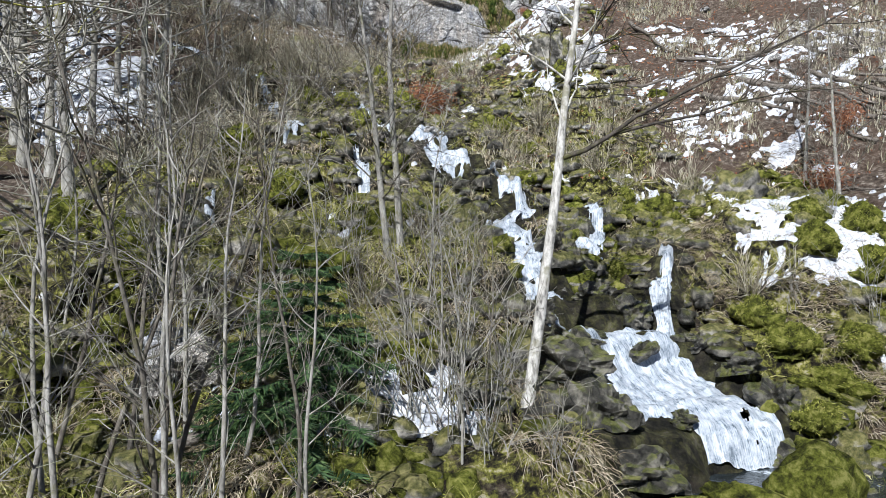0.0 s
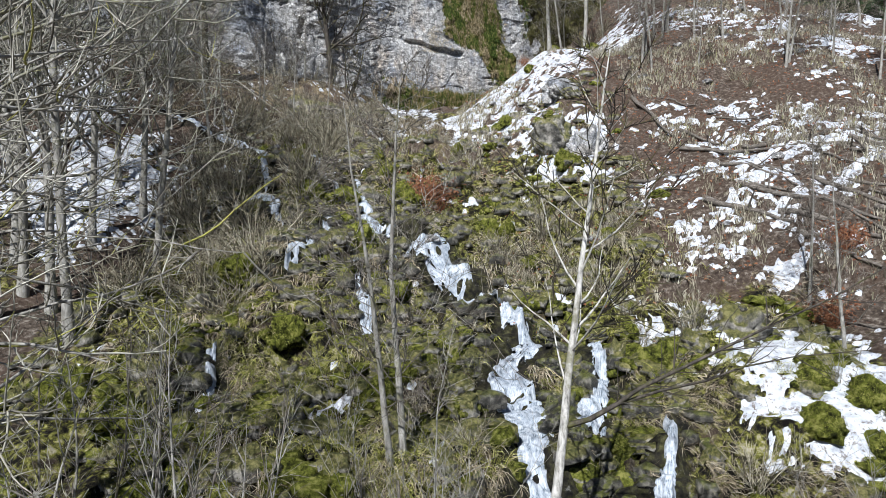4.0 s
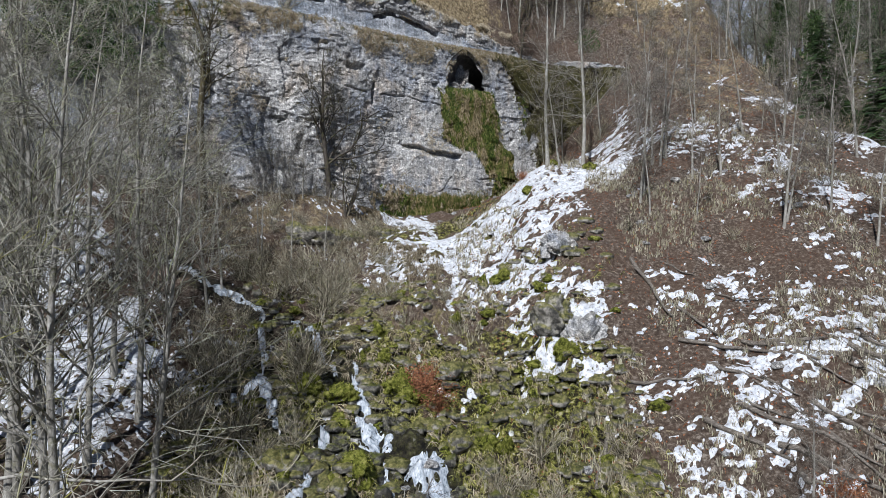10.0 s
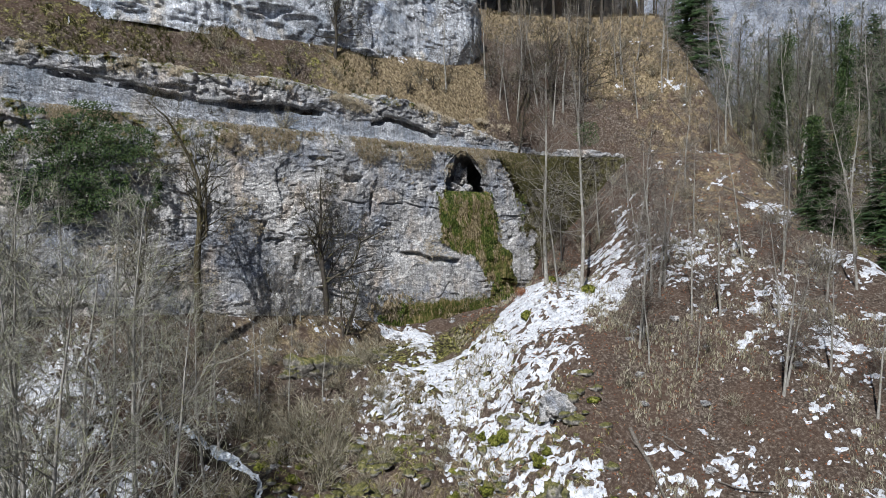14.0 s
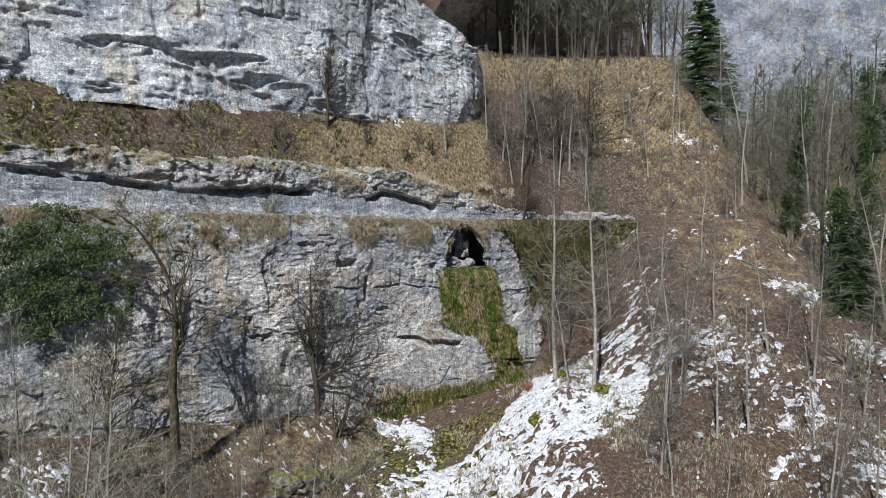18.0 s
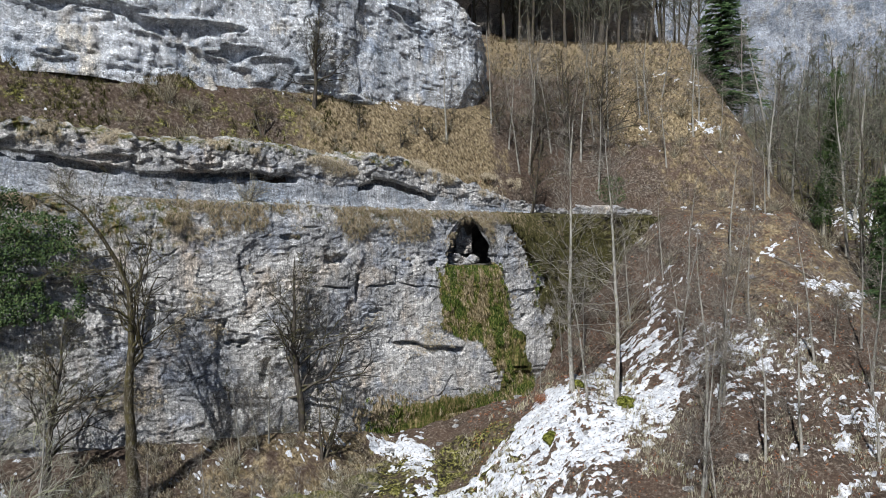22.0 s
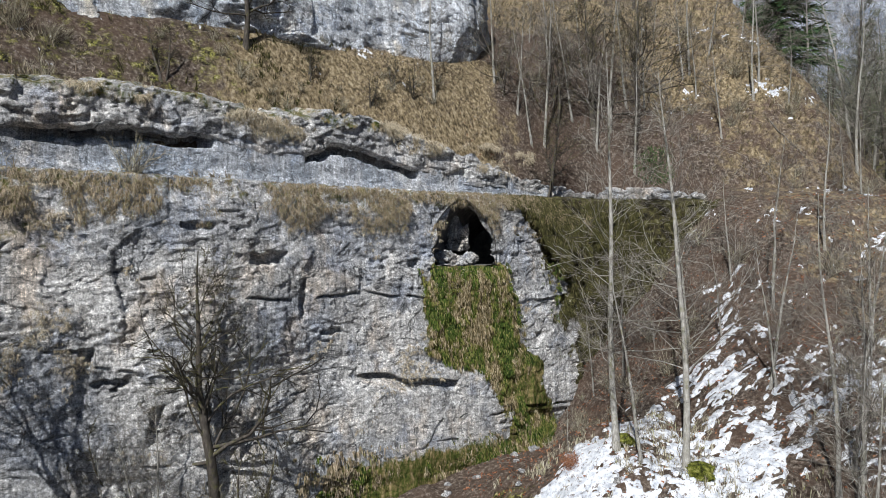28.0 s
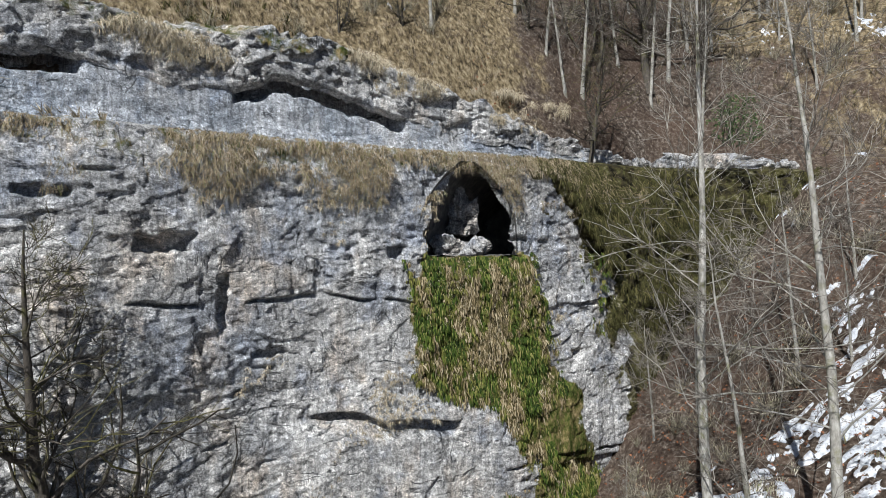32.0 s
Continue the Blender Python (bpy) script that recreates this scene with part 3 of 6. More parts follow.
class Tubes:
    """Collects tapered tubes and blades into one mesh."""

    def __init__(self):
        self.v, self.f, self.n = [], [], 0

    def tube(self, pts, radii, sides=5):
        pts = np.asarray(pts, float)
        tang = np.gradient(pts, axis=0)
        tang /= np.linalg.norm(tang, axis=1)[:, None] + 1e-9
        ref = np.array([0.0, 0, 1]) if abs(tang[:, 2]).mean() < 0.8 else np.array([1.0, 0, 0])
        a = np.cross(tang, ref)
        a /= np.linalg.norm(a, axis=1)[:, None] + 1e-9
        b = np.cross(tang, a)
        ang = np.arange(sides) * 2 * np.pi / sides
        ring = a[:, None] * np.cos(ang)[None, :, None] + b[:, None] * np.sin(ang)[None, :, None]
        v = pts[:, None] + ring * np.asarray(radii, float)[:, None, None]
        k = len(pts)
        i, j = np.meshgrid(np.arange(k - 1), np.arange(sides), indexing="ij")
        p = i * sides + j
        q = i * sides + (j + 1) % sides
        self.v.append(v.reshape(-1, 3))
        self.f.append((np.stack([p, q, q + sides, p + sides], -1).reshape(-1, 4)) + self.n)
        self.n += k * sides
        return self

    def blades(self, base, tip, width, sag=0.0):
        """Many flat two-segment blades at once: arrays of roots and tips."""
        base, tip = np.asarray(base, float), np.asarray(tip, float)
        side = np.cross(tip - base, np.array([0.3, -1.0, 0.2]))
        side /= np.linalg.norm(side, axis=1)[:, None] + 1e-9
        side *= (np.asarray(width) * 0.5)[:, None] if np.ndim(width) else width * 0.5
        mid = 0.5 * (base + tip) + np.array([0, 0, 1.0]) * (np.linalg.norm(tip - base, axis=1) * sag)[:, None]
        v = np.stack([base - side, base + side, mid + side * 0.8, mid - side * 0.8, tip + side * 0.15, tip - side * 0.15], 1)
        k = len(base)
        o = np.arange(k)[:, None] * 6
        f = np.concatenate([o + np.array([[0, 1, 2, 3]]), o + np.array([[3, 2, 4, 5]])])
        self.v.append(v.reshape(-1, 3))
        self.f.append(f + self.n)
        self.n += 6 * k
        return self

    def mesh(self, name, material, smooth=True):
        return mesh_of(name, np.concatenate(self.v), np.concatenate(self.f), material, smooth)


# ---- ground ----
def moss_cover(x, y):
    wet = step(-21, -14, x) * step(7, 3, x) * step(-62, -58, y) * (0.35 + 0.65 * step(-26, -33, y)) * step(-18, -24, y)
    edge = step(1, 4, x) * step(12, 8, x) * step(-56, -53, y) * step(-40, -44, y) * 0.8
    foot = step(-12, -8, x) * step(4, 0, x) * step(-26, -18, y) * step(-4, -8, y) * 0.55
    shelf = step(2.4, 3.2, y - cliff_y(x)) * step(11, 9, y - cliff_y(x)) * step(-11, -15, x) * 0.42
    far_left = step(-16, -20, x) * step(-60, -55, y) * step(-20, -34, y) * 0.45
    valley = step(31, 37, x) * step(-25, -12, y) * 0.5
    return np.clip(np.maximum.reduce([wet * 0.64, edge, foot, far_left, shelf, valley]), 0, 1)


def grass_cover(x, y):
    d = y - cliff_y(x)
    terrace = step(2.4, 3.0, d) * step(11, 9, d) * step(4, -2, x + 2.5 * fbm(x * 0.35, y * 0.35, 121, 3)) * (0.30 + 0.7 * step(-17, -12, x))
    rim = np.maximum(step(12, 18, d), step(4, 8, d) * step(9, 14, x)) * step(30, 26, d) * step(-4, 2, x + 2 * vnoise(x * 0.4, y * 0.4, 122)) * step(30, 26, x) * 0.62
    slope = step(-8, -5, x) * step(2, -2, x) * step(-44, -40, y) * step(-8, -14, y) * 0.35
    right = step(13, 20, x) * step(-14, -4, y) * 0.45
    bank = step(-15, -10, x) * step(7, 3, x) * step(-58, -54, y) * step(-20, -26, y) * 0.42
    foot = step(-24, -18, x) * step(-5, -9, x) * step(-9, -4, d) * step(1, 0, d) * 0.5
    return np.clip(np.maximum.reduce([terrace, rim, slope, right, foot, bank]), 0, 1)


gx = np.concatenate([np.linspace(-700, -70, 22), np.arange(-66, -30, 1.2), np.arange(-30, 34, 0.3), np.arange(34, 90, 1.2), np.linspace(95, 800, 24)])
gd = np.concatenate([np.linspace(-600, -85, 16), np.arange(-80, -64, 2.0), np.arange(-64, -0.15, 0.3), np.arange(-0.1, 1.4, 0.06), np.arange(1.45, 10, 0.3), np.arange(10, 40, 0.8), np.linspace(42, 130, 34), np.linspace(140, 900, 18)])
GX, GD = np.meshgrid(gx, gd, indexing="ij")
bend = np.interp(GD, [-40, -16, 0], [0, 0.55, 1])
GY = GD + bend * np.clip(cliff_y(GX), -60, 40)
GZ = ground_z(GX, GY)
mid_ = lambda a: 0.25 * (a[:-1, :-1] + a[1:, :-1] + a[:-1, 1:] + a[1:, 1:])
mouth = (mid_(GX) > -4.4) & (mid_(GX) < 0.9) & (np.abs(mid_(GY) - cliff_y(mid_(GX)) - 0.6) < 1.3) & (mid_(GZ) > -1.0) & (mid_(GZ) < 4.5)
ground = thing("ground", mesh_of("ground", np.stack([GX, GY, GZ], -1), grid_faces(len(gx), len(gd), ~mouth), "ground",
               attrs={"moss": moss_cover(GX, GY), "grass": grass_cover(GX, GY), "wet": step(1.1, 0.0, to_water(GX, GY))}),
               "steep slope of brown leaf litter, dry grass and moss", "ground", kind="structure")


# ---- cliffs ----
def sheet(name, pts, z0, z1, ds, dz, relief, material, label, moss=None, hole=None, lean=0.0, damp=None):
    """A rock face along a line in plan, from z0 to z1, pushed out along its normal by relief(s, x, z)."""
    pts = np.asarray(pts, float)
    seg = np.r_[0, np.cumsum(np.linalg.norm(np.diff(pts, axis=0), axis=1))]
    s = np.arange(0, seg[-1], ds)
    px, py = np.interp(s, seg, pts[:, 0]), np.interp(s, seg, pts[:, 1])
    k = max(3, int(2.5 / ds) | 1)
    pad = lambda a: np.convolve(np.pad(a, k // 2, "reflect", reflect_type="odd"), np.ones(k) / k, "valid")
    px, py = pad(px), pad(py)
    tx, ty = np.gradient(px), np.gradient(py)
    ln = np.hypot(tx, ty) + 1e-9
    nx, ny = ty / ln, -tx / ln
    zz0 = z0(px, py) if callable(z0) else np.full(len(px), z0)
    zz1 = z1(px, py) if callable(z1) else np.full(len(px), z1)
    w = np.linspace(0, 1, max(3, int((np.max(zz1) - np.min(zz0)) / dz)))
    Z = zz0[:, None] + (zz1 - zz0)[:, None] * w[None]
    S, X = np.repeat(s[:, None], len(w), 1), np.repeat(px[:, None], len(w), 1)
    R = relief(S, X, Z) + lean * (np.max(zz1) - Z)
    V = np.stack([X + nx[:, None] * R, py[:, None] + ny[:, None] * R, Z], -1)
    keep = None
    if hole is not None:
        cx, cz = 0.25 * (X[:-1, :-1] + X[1:, :-1] + X[:-1, 1:] + X[1:, 1:]), 0.25 * (Z[:-1, :-1] + Z[1:, :-1] + Z[:-1, 1:] + Z[1:, 1:])
        keep = ~hole(cx, cz)
    f = grid_faces(len(s), len(w), keep)
    mo = moss(X, Z) if moss else np.zeros_like(X)
    soaked = damp(X, Z) if damp else np.zeros_like(X)
    v, f, at = tidy(V.reshape(-1, 3), f, {"moss": mo, "damp": soaked})
    return thing(name, mesh_of(name, v, f, material, False, at), label, "cliff", kind="structure")


def rocky(S, Z, seed, big=1.0, size=1.0):
    """Weathered limestone: broad swells, angular plates, beds that jut over thin cracks, rough ledgy patches and upright joints."""
    wx = S + 0.25 * fbm(S * 0.6, Z * 0.6, seed + 50, 3)
    wz = Z + 0.20 * fbm(S * 0.4, Z * 0.7, seed + 60, 3) + 0.03 * S
    r = 0.45 * fbm(S * 0.13, Z * 0.11, seed, 3)
    r = r + 0.15 * facets(wx * 0.20 / size, wz * 0.27 / size, seed + 100) + 0.06 * facets(wx * 0.7 / size, wz * 0.8 / size, seed + 110)
    r = r + 0.040 * facets(wx * 2.1 / size, wz * 2.6 / size, seed + 120) + 0.012 * facets(wx * 5.2, wz * 6.0, seed + 125) + 0.016 * fbm(S * 3.1, Z * 3.6, seed + 37, 3, 0.8)
    for gap, depth, lip, f, need in ((2.3 * size, 0.30, 0.12, 0.30, 0.48), (0.83 * size, 0.16, 0.06, 0.55, 0.58)):
        rows = np.floor(wz / gap)
        at = wz - rows * gap
        on = step(need, need + 0.16, vnoise(S * f / size, rows * 7.7, seed + 18)) * step(-0.35, 0.0, vnoise(S * 1.9, rows * 3.1, seed + 19))
        r = r + on * (lip * step(0.10, 0.16, at) * step(gap, 0.3 * gap, at) - depth * step(0.13, 0.08, at) * step(0.0, 0.03, at))
    rugged = step(0.15, 0.5, fbm(S * 0.16, Z * 0.22, seed + 70, 2))
    wob = wz + 0.3 * vnoise(S * 0.9, Z * 0.5, seed + 71)
    r = r + rugged * (0.11 * (wob / 0.42 - np.floor(wob / 0.42)) * step(-0.1, 0.4, vnoise(S * 0.8, np.floor(wob / 0.42) * 5.3, seed + 72)) + 0.04 * facets(wx * 3.0, wz * 3.4, seed + 73))
    joint = np.abs(vnoise(wx * 0.42 / size, wz * 0.16 / size, seed + 31) + 0.3 * vnoise(wx * 1.6, wz * 0.9, seed + 32))
    return (r - 0.20 * step(0.03, 0.0, joint) * step(-0.1, 0.3, vnoise(S * 0.3, Z * 0.25, seed + 33))) * big


def in_cave(x, z):
    """The mouth of the cave: a pointed arch, steeper on its right."""
    h = np.clip(z / 3.75, 0, 1)
    left = -3.75 + 0.35 * h + 1.45 * h ** 3 + 0.10 * np.sin(z * 5)
    right = 0.08 - 0.15 * h - 1.45 * h ** 3.0 + 0.08 * np.sin(z * 4 + 1)
    return (z > 0) & (z < 3.75) & (x > left) & (x < right)


def lower_relief(S, X, Z):
    r = rocky(S, Z, 100)
    calm = step(-9.5, -7.5, X) * step(0.5, -1.5, X) * step(-6.0, -6.6, Z) * step(-12.5, -11, Z)
    r = r * (1 - 0.6 * calm) + 0.3 * calm
    lip = -6.25 - 0.09 * (X + 5.3) + 0.22 * vnoise(X * 1.1, X * 0, 7)
    slot = step(-8.0, -7.2, X) * step(-2.6, -3.3, X)
    r = r + slot * (0.22 * step(lip, lip + 0.05, Z) * step(lip + 1.3, lip + 0.2, Z) - 0.6 * step(lip + 0.02, lip - 0.02, Z) * step(lip - 0.9, lip - 0.1, Z))
    for x0, x1, z0, z1, depth in ((-5.0, -4.3, 0.0, 0.45, 0.55), (-12.8, -11.3, 0.25, 0.75, 0.7), (-9.6, -8.6, -3.6, -3.35, 0.4), (-15.5, -14.2, 1.9, 2.2, 0.5), (2.6, 2.95, -4.6, -4.25, 0.4), (-18.6, -17.4, -5.2, -4.9, 0.5)):
        wob = 0.16 * fbm(X * 2.2, Z * 2.2, 66, 3)
        r = r - depth * step(x0 - 0.06, x0 + 0.06, X + wob) * step(x1 + 0.06, x1 - 0.06, X + wob) * step(z0 - 0.05, z0 + 0.05, Z + wob) * step(z1 + 0.04, z1 - 0.04, Z + wob)
    mound = np.exp(-((X + 1.6 - (-Z) * 0.22) / 2.2) ** 2) * step(0.3, -0.8, Z) * 0.5
    r = r + mound
    top = step(3.2, 4.4, Z)
    for x0, z0, z1, w_ in ((-18.9, -6.6, -3.4, 0.30), (-16.4, -8.0, -6.2, 0.26), (-13.0, -9.3, -7.6, 0.3), (-22.4, -5.0, -2.2, 0.3), (-10.6, -2.6, -0.6, 0.2)):
        off = X - x0 - 0.25 * vnoise(Z * 0.9, Z * 0 + x0, 68) - 0.08 * vnoise(Z * 4, Z * 0 + x0, 69)
        r = r - 0.45 * step(w_, w_ - 0.1, np.abs(off)) * step(z0 - 0.1, z0 + 0.3, Z) * step(z1 + 0.1, z1 - 0.1, Z)
    return r - 0.3 * top - 4.0 * np.maximum(0, Z - 4.4) + step(4, 9, X) * 0.5 * fbm(S * 0.5, Z * 0.5, 77, 3) - 1.5 * step(17, 20, X)


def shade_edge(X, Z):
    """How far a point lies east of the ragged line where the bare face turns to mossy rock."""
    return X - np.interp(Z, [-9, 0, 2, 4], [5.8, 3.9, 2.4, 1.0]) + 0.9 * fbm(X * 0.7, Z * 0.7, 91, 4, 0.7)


def lower_moss(X, Z):
    X = X + 0.45 * fbm(X * 0.4, Z * 0.5, 92, 3) + 0.35 * fbm(X * 2.2, Z * 0.9, 93, 3)
    mid = -1.75 + np.interp(-Z, [0, 5, 6.4, 9, 13], [0, 0.35, 2.6, 3.5, 3.6])
    half = np.interp(-Z, [0, 2, 5, 6.4, 9, 13], [2.0, 2.35, 2.7, 1.9, 1.6, 1.9])
    curtain = step(half + 0.6, half - 0.5, np.abs(X - mid)) * step(0.6, -0.2, Z)
    seep = step(-11, -8.5, X) * step(2, 0, X) * step(-9.6, -11.4, Z) * 0.9
    east = 0.30 * step(3, 6, X)
    drip = 0.42 * step(2.0, 4.0, Z)
    west = 0.5 * step(-16, -22, X) * step(-2, 2, Z)
    return np.maximum.reduce([curtain * 1.1, seep, east, drip, west])


line = [(x, float(cliff_y(x))) for x in (-55, -40, -30, -24, -20, -17, -14, -12, -10, -7, -5, -3, 0, 2, 4, 6.5, 9, 12, 16, 20)]
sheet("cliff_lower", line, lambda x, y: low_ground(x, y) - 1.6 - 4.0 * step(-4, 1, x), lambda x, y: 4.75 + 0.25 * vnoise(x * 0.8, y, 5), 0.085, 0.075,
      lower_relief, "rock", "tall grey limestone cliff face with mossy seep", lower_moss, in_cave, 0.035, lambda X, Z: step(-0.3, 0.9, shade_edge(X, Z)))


def lip_z(X):
    """The edge of the undercut along the rock band."""
    return np.interp(X, [-40, -31, -27, -23.4, -21.6, -18, -14.4, -12.4, -10.6, -9.4, -7, -4.4, -3.4, 0, 4], [7.0, 7.2, 6.8, 6.2, 6.3, 6.75, 6.55, 6.1, 6.35, 6.85, 6.55, 5.75, 5.5, 5.2, 5.0]) + 0.10 * vnoise(X * 1.3, X * 0, 62) + 0.07 * vnoise(X * 3.7, X * 0, 63)


def undercut(X):
    """How far the rock above juts out over the wall below."""
    return np.interp(X, [-40, -33, -31, -25.5, -23.6, -22.2, -20.5, -15.2, -13.8, -11, -10, -5.2, -4.0, -2.6, 4], [0.3, 0.3, 0.85, 0.85, 0.25, 0.3, 0.8, 0.75, 0.2, 0.25, 0.85, 0.8, 0.25, 0.1, 0.0])


def band_relief(S, X, Z):
    """The ragged rock that overhangs the track."""
    e = Z - lip_z(X)
    crag = 0.20 * facets(S * 0.9, Z * 1.3, 215) + 0.11 * facets(S * 2.3, Z * 3.0, 216)
    return 0.55 * rocky(S, Z, 200, 0.8) + 0.45 * undercut(X) * step(-0.12, 0.03, e) * (1 - 0.5 * step(0.5, 2.0, e)) + crag * step(-0.1, 0.5, e) - 2.2 * np.maximum(0, e - 1.9)


def wall_relief(S, X, Z):
    """The smoother pale wall beneath it."""
    e = Z - lip_z(X) + 0.12 * vnoise(S * 1.6, Z * 0.3, 233)
    return 0.40 * rocky(S, Z, 230, 0.7) + 0.22 * step(5.1, 4.4, Z) - 1.0 * step(0.45, 0.7, undercut(X)) * step(-0.60, -0.50, e)


def offset_line(d, xs, extra=()):
    return [(x, float(cliff_y(x)) + d) for x in xs] + list(extra)


BAND = offset_line(1.45, (-70, -55, -40, -30, -24, -20, -17, -14, -12, -10, -7, -5, -3, 0, 2, 4))
sheet("cliff_band", BAND, lambda x, y: lip_z(x) - 0.16,
      lambda x, y: np.interp(x, [-70, -20, -10, -6, -4.5, -3, -1.5, 0, 1.5, 4], [8.6, 8.6, 8.6, 8.3, 7.6, 7.2, 6.8, 6.3, 5.8, 5.2]) + 0.4 * fbm(x * 0.6, y * 0.2, 8, 3) + 0.45 * np.abs(vnoise(x * 1.9, y, 88)), 0.1, 0.1,
      band_relief, "rock", "ragged pale rock overhanging dark undercut hollows", lambda X, Z: 0.5 * step(7.0, 8.3, Z))
sheet("cliff_band_wall", BAND, 3.9, lambda x, y: lip_z(x) + 0.3, 0.1, 0.1, wall_relief, "rock_wall", "smooth blue-grey rock wall behind the ledge track")


def ledge_relief(S, X, Z):
    return rocky(S, Z, 260, 0.6, 0.6) + 0.10 * np.sign(np.sin(Z * 14 + 2 * vnoise(S * 0.8, Z, 44))) * step(-0.1, 0.2, vnoise(S * 0.9, Z * 2, 45)) - 2.5 * np.maximum(0, Z - 5.5)


sheet("cliff_ledge", offset_line(2.35, (3.2, 4, 6.5, 9, 12, 15, 18, 21)), 4.1, lambda x, y: 5.2 + 1.2 * fbm(x * 0.6, y * 0.3, 46, 3) - 1.3 * step(12, 18, x), 0.1, 0.1,
      ledge_relief, "rock", "low pale bedded limestone ledge beside the track", lambda X, Z: 0.25 * step(5.0, 5.8, Z))


def upper_relief(S, X, Z):
    r = rocky(S, Z, 300, 1.25, 1.7)
    big = vnoise(S * 0.11, Z * 0.55 + 0.05 * S, 311) + 0.35 * vnoise(S * 0.5, Z * 1.8, 312)
    flute = facets(S * 0.55 + 0.4 * vnoise(S * 0.3, Z * 0.3, 315), Z * 0.16, 316)
    return r + 0.16 * flute - 0.8 * step(0.78, 0.86, big) + 0.3 * step(0.50, 0.74, big) + 0.6 * fbm(S * 0.07, Z * 0.09, 320, 2)


sheet("cliff_upper", offset_line(6.7, (-70, -55, -40, -30, -24, -20, -17, -14, -12, -10), ((-6.0, 4.2), (-2.4, 6.4), (-0.6, 8.5), (0.4, 13), (0.0, 22))),
      lambda x, y: 12.4 + 0.3 * vnoise(x * 0.4, y * 0.4, 3), lambda x, y: rim_z(x) + 0.5 * fbm(x * 0.5, y * 0.5, 13, 3) - 0.25 * np.clip(y - 8, 0, None), 0.15, 0.15,
      upper_relief, "rock_upper", "upper blue-grey limestone cliff with cracks and overhangs", lambda X, Z: 0.30 * step(15.0, 12.8, Z))


def far_relief(S, X, Z):
    return 1.5 * fbm(S * 0.04, Z * 0.03, 400, 4) + 1.2 * ridged(S * 0.12, Z * 0.05, 410, 3)


sheet("cliff_far", [(10, 150), (55, 140), (95, 125), (140, 100), (180, 60)], 20, lambda x, y: 96 + 6 * vnoise(x * 0.05, y * 0.05, 9), 0.9, 1.2,
      far_relief, "rock_far", "distant pale limestone cliffs above the wooded valley")

def back_relief(S, X, Z):
    return rocky(S, Z, 350, 1.0, 1.6) + 0.95 * np.maximum(0, Z - 28.5)


sheet("cliff_back", [(-8, 26), (-2, 33), (4, 38), (12, 41), (20, 40), (27, 36)], 24, lambda x, y: 43 + 1.5 * vnoise(x * 0.2, y * 0.2, 19), 0.35, 0.35,
      back_relief, "rock", "deep shaded overhang behind the rim of the slope")

# the cave behind the mouth
u = np.linspace(0, 1, 15)
dep = np.linspace(-0.5, 9, 20)
prof = []
hts = np.concatenate([np.linspace(0, 3.9, 14), np.linspace(3.9, 0, 14)])
for n_, h_ in enumerate(hts):
    w_ = h_ / 3.9
    xw = (-3.9 + 0.35 * w_ + 1.45 * w_ ** 3) if n_ < 14 else (0.22 - 0.15 * w_ - 1.55 * w_ ** 3.4)
    prof.append((xw, h_))
prof = np.array(prof)
CV = []
for k, dd in enumerate(dep):
    sc = 1 - 0.045 * max(0, dd - 1)
    cx = -1.8 + 0.22 * dd
    wob = 0.28 * fbm(prof[:, 0] * 0.8 + dd * 0.6, prof[:, 1] * 0.8 - dd * 0.3, 55, 3) * min(1, max(0, dd + 0.5))
    CV.append(np.stack([cx + (prof[:, 0] + 1.8) * (sc + 0.06) + wob, 0.55 * (prof[:, 0]) + 0.15 + dd + 0 * wob, prof[:, 1] * sc * 1.04 - 0.05 + wob * 0.5], -1))
CV = np.array(CV)
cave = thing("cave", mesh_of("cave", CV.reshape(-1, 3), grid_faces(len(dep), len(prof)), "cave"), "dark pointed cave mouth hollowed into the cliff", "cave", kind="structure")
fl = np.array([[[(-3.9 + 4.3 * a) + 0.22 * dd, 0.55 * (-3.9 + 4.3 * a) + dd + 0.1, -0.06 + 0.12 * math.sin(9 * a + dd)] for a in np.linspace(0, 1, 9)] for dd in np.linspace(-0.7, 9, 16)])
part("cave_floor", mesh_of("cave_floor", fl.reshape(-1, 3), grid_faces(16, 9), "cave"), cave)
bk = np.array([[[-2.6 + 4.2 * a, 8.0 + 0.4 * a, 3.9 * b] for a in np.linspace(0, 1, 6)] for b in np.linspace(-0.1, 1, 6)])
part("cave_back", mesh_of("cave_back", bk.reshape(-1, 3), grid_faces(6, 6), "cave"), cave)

# the track along the ledge
rx = np.arange(-60, 15, 0.5)
RV = []
for a in np.linspace(0.85, 2.6, 6):
    ry_ = cliff_y(rx) + a
    RV.append(np.stack([rx + 0 * a, ry_, 4.42 + 0.05 * vnoise(rx * 0.7, ry_, 12) + 0 * a], -1))
thing("road", mesh_of("road", np.array(RV).reshape(-1, 3), grid_faces(6, len(rx)), "road"), "narrow grey gravel track along the rock ledge", "track", kind="structure")


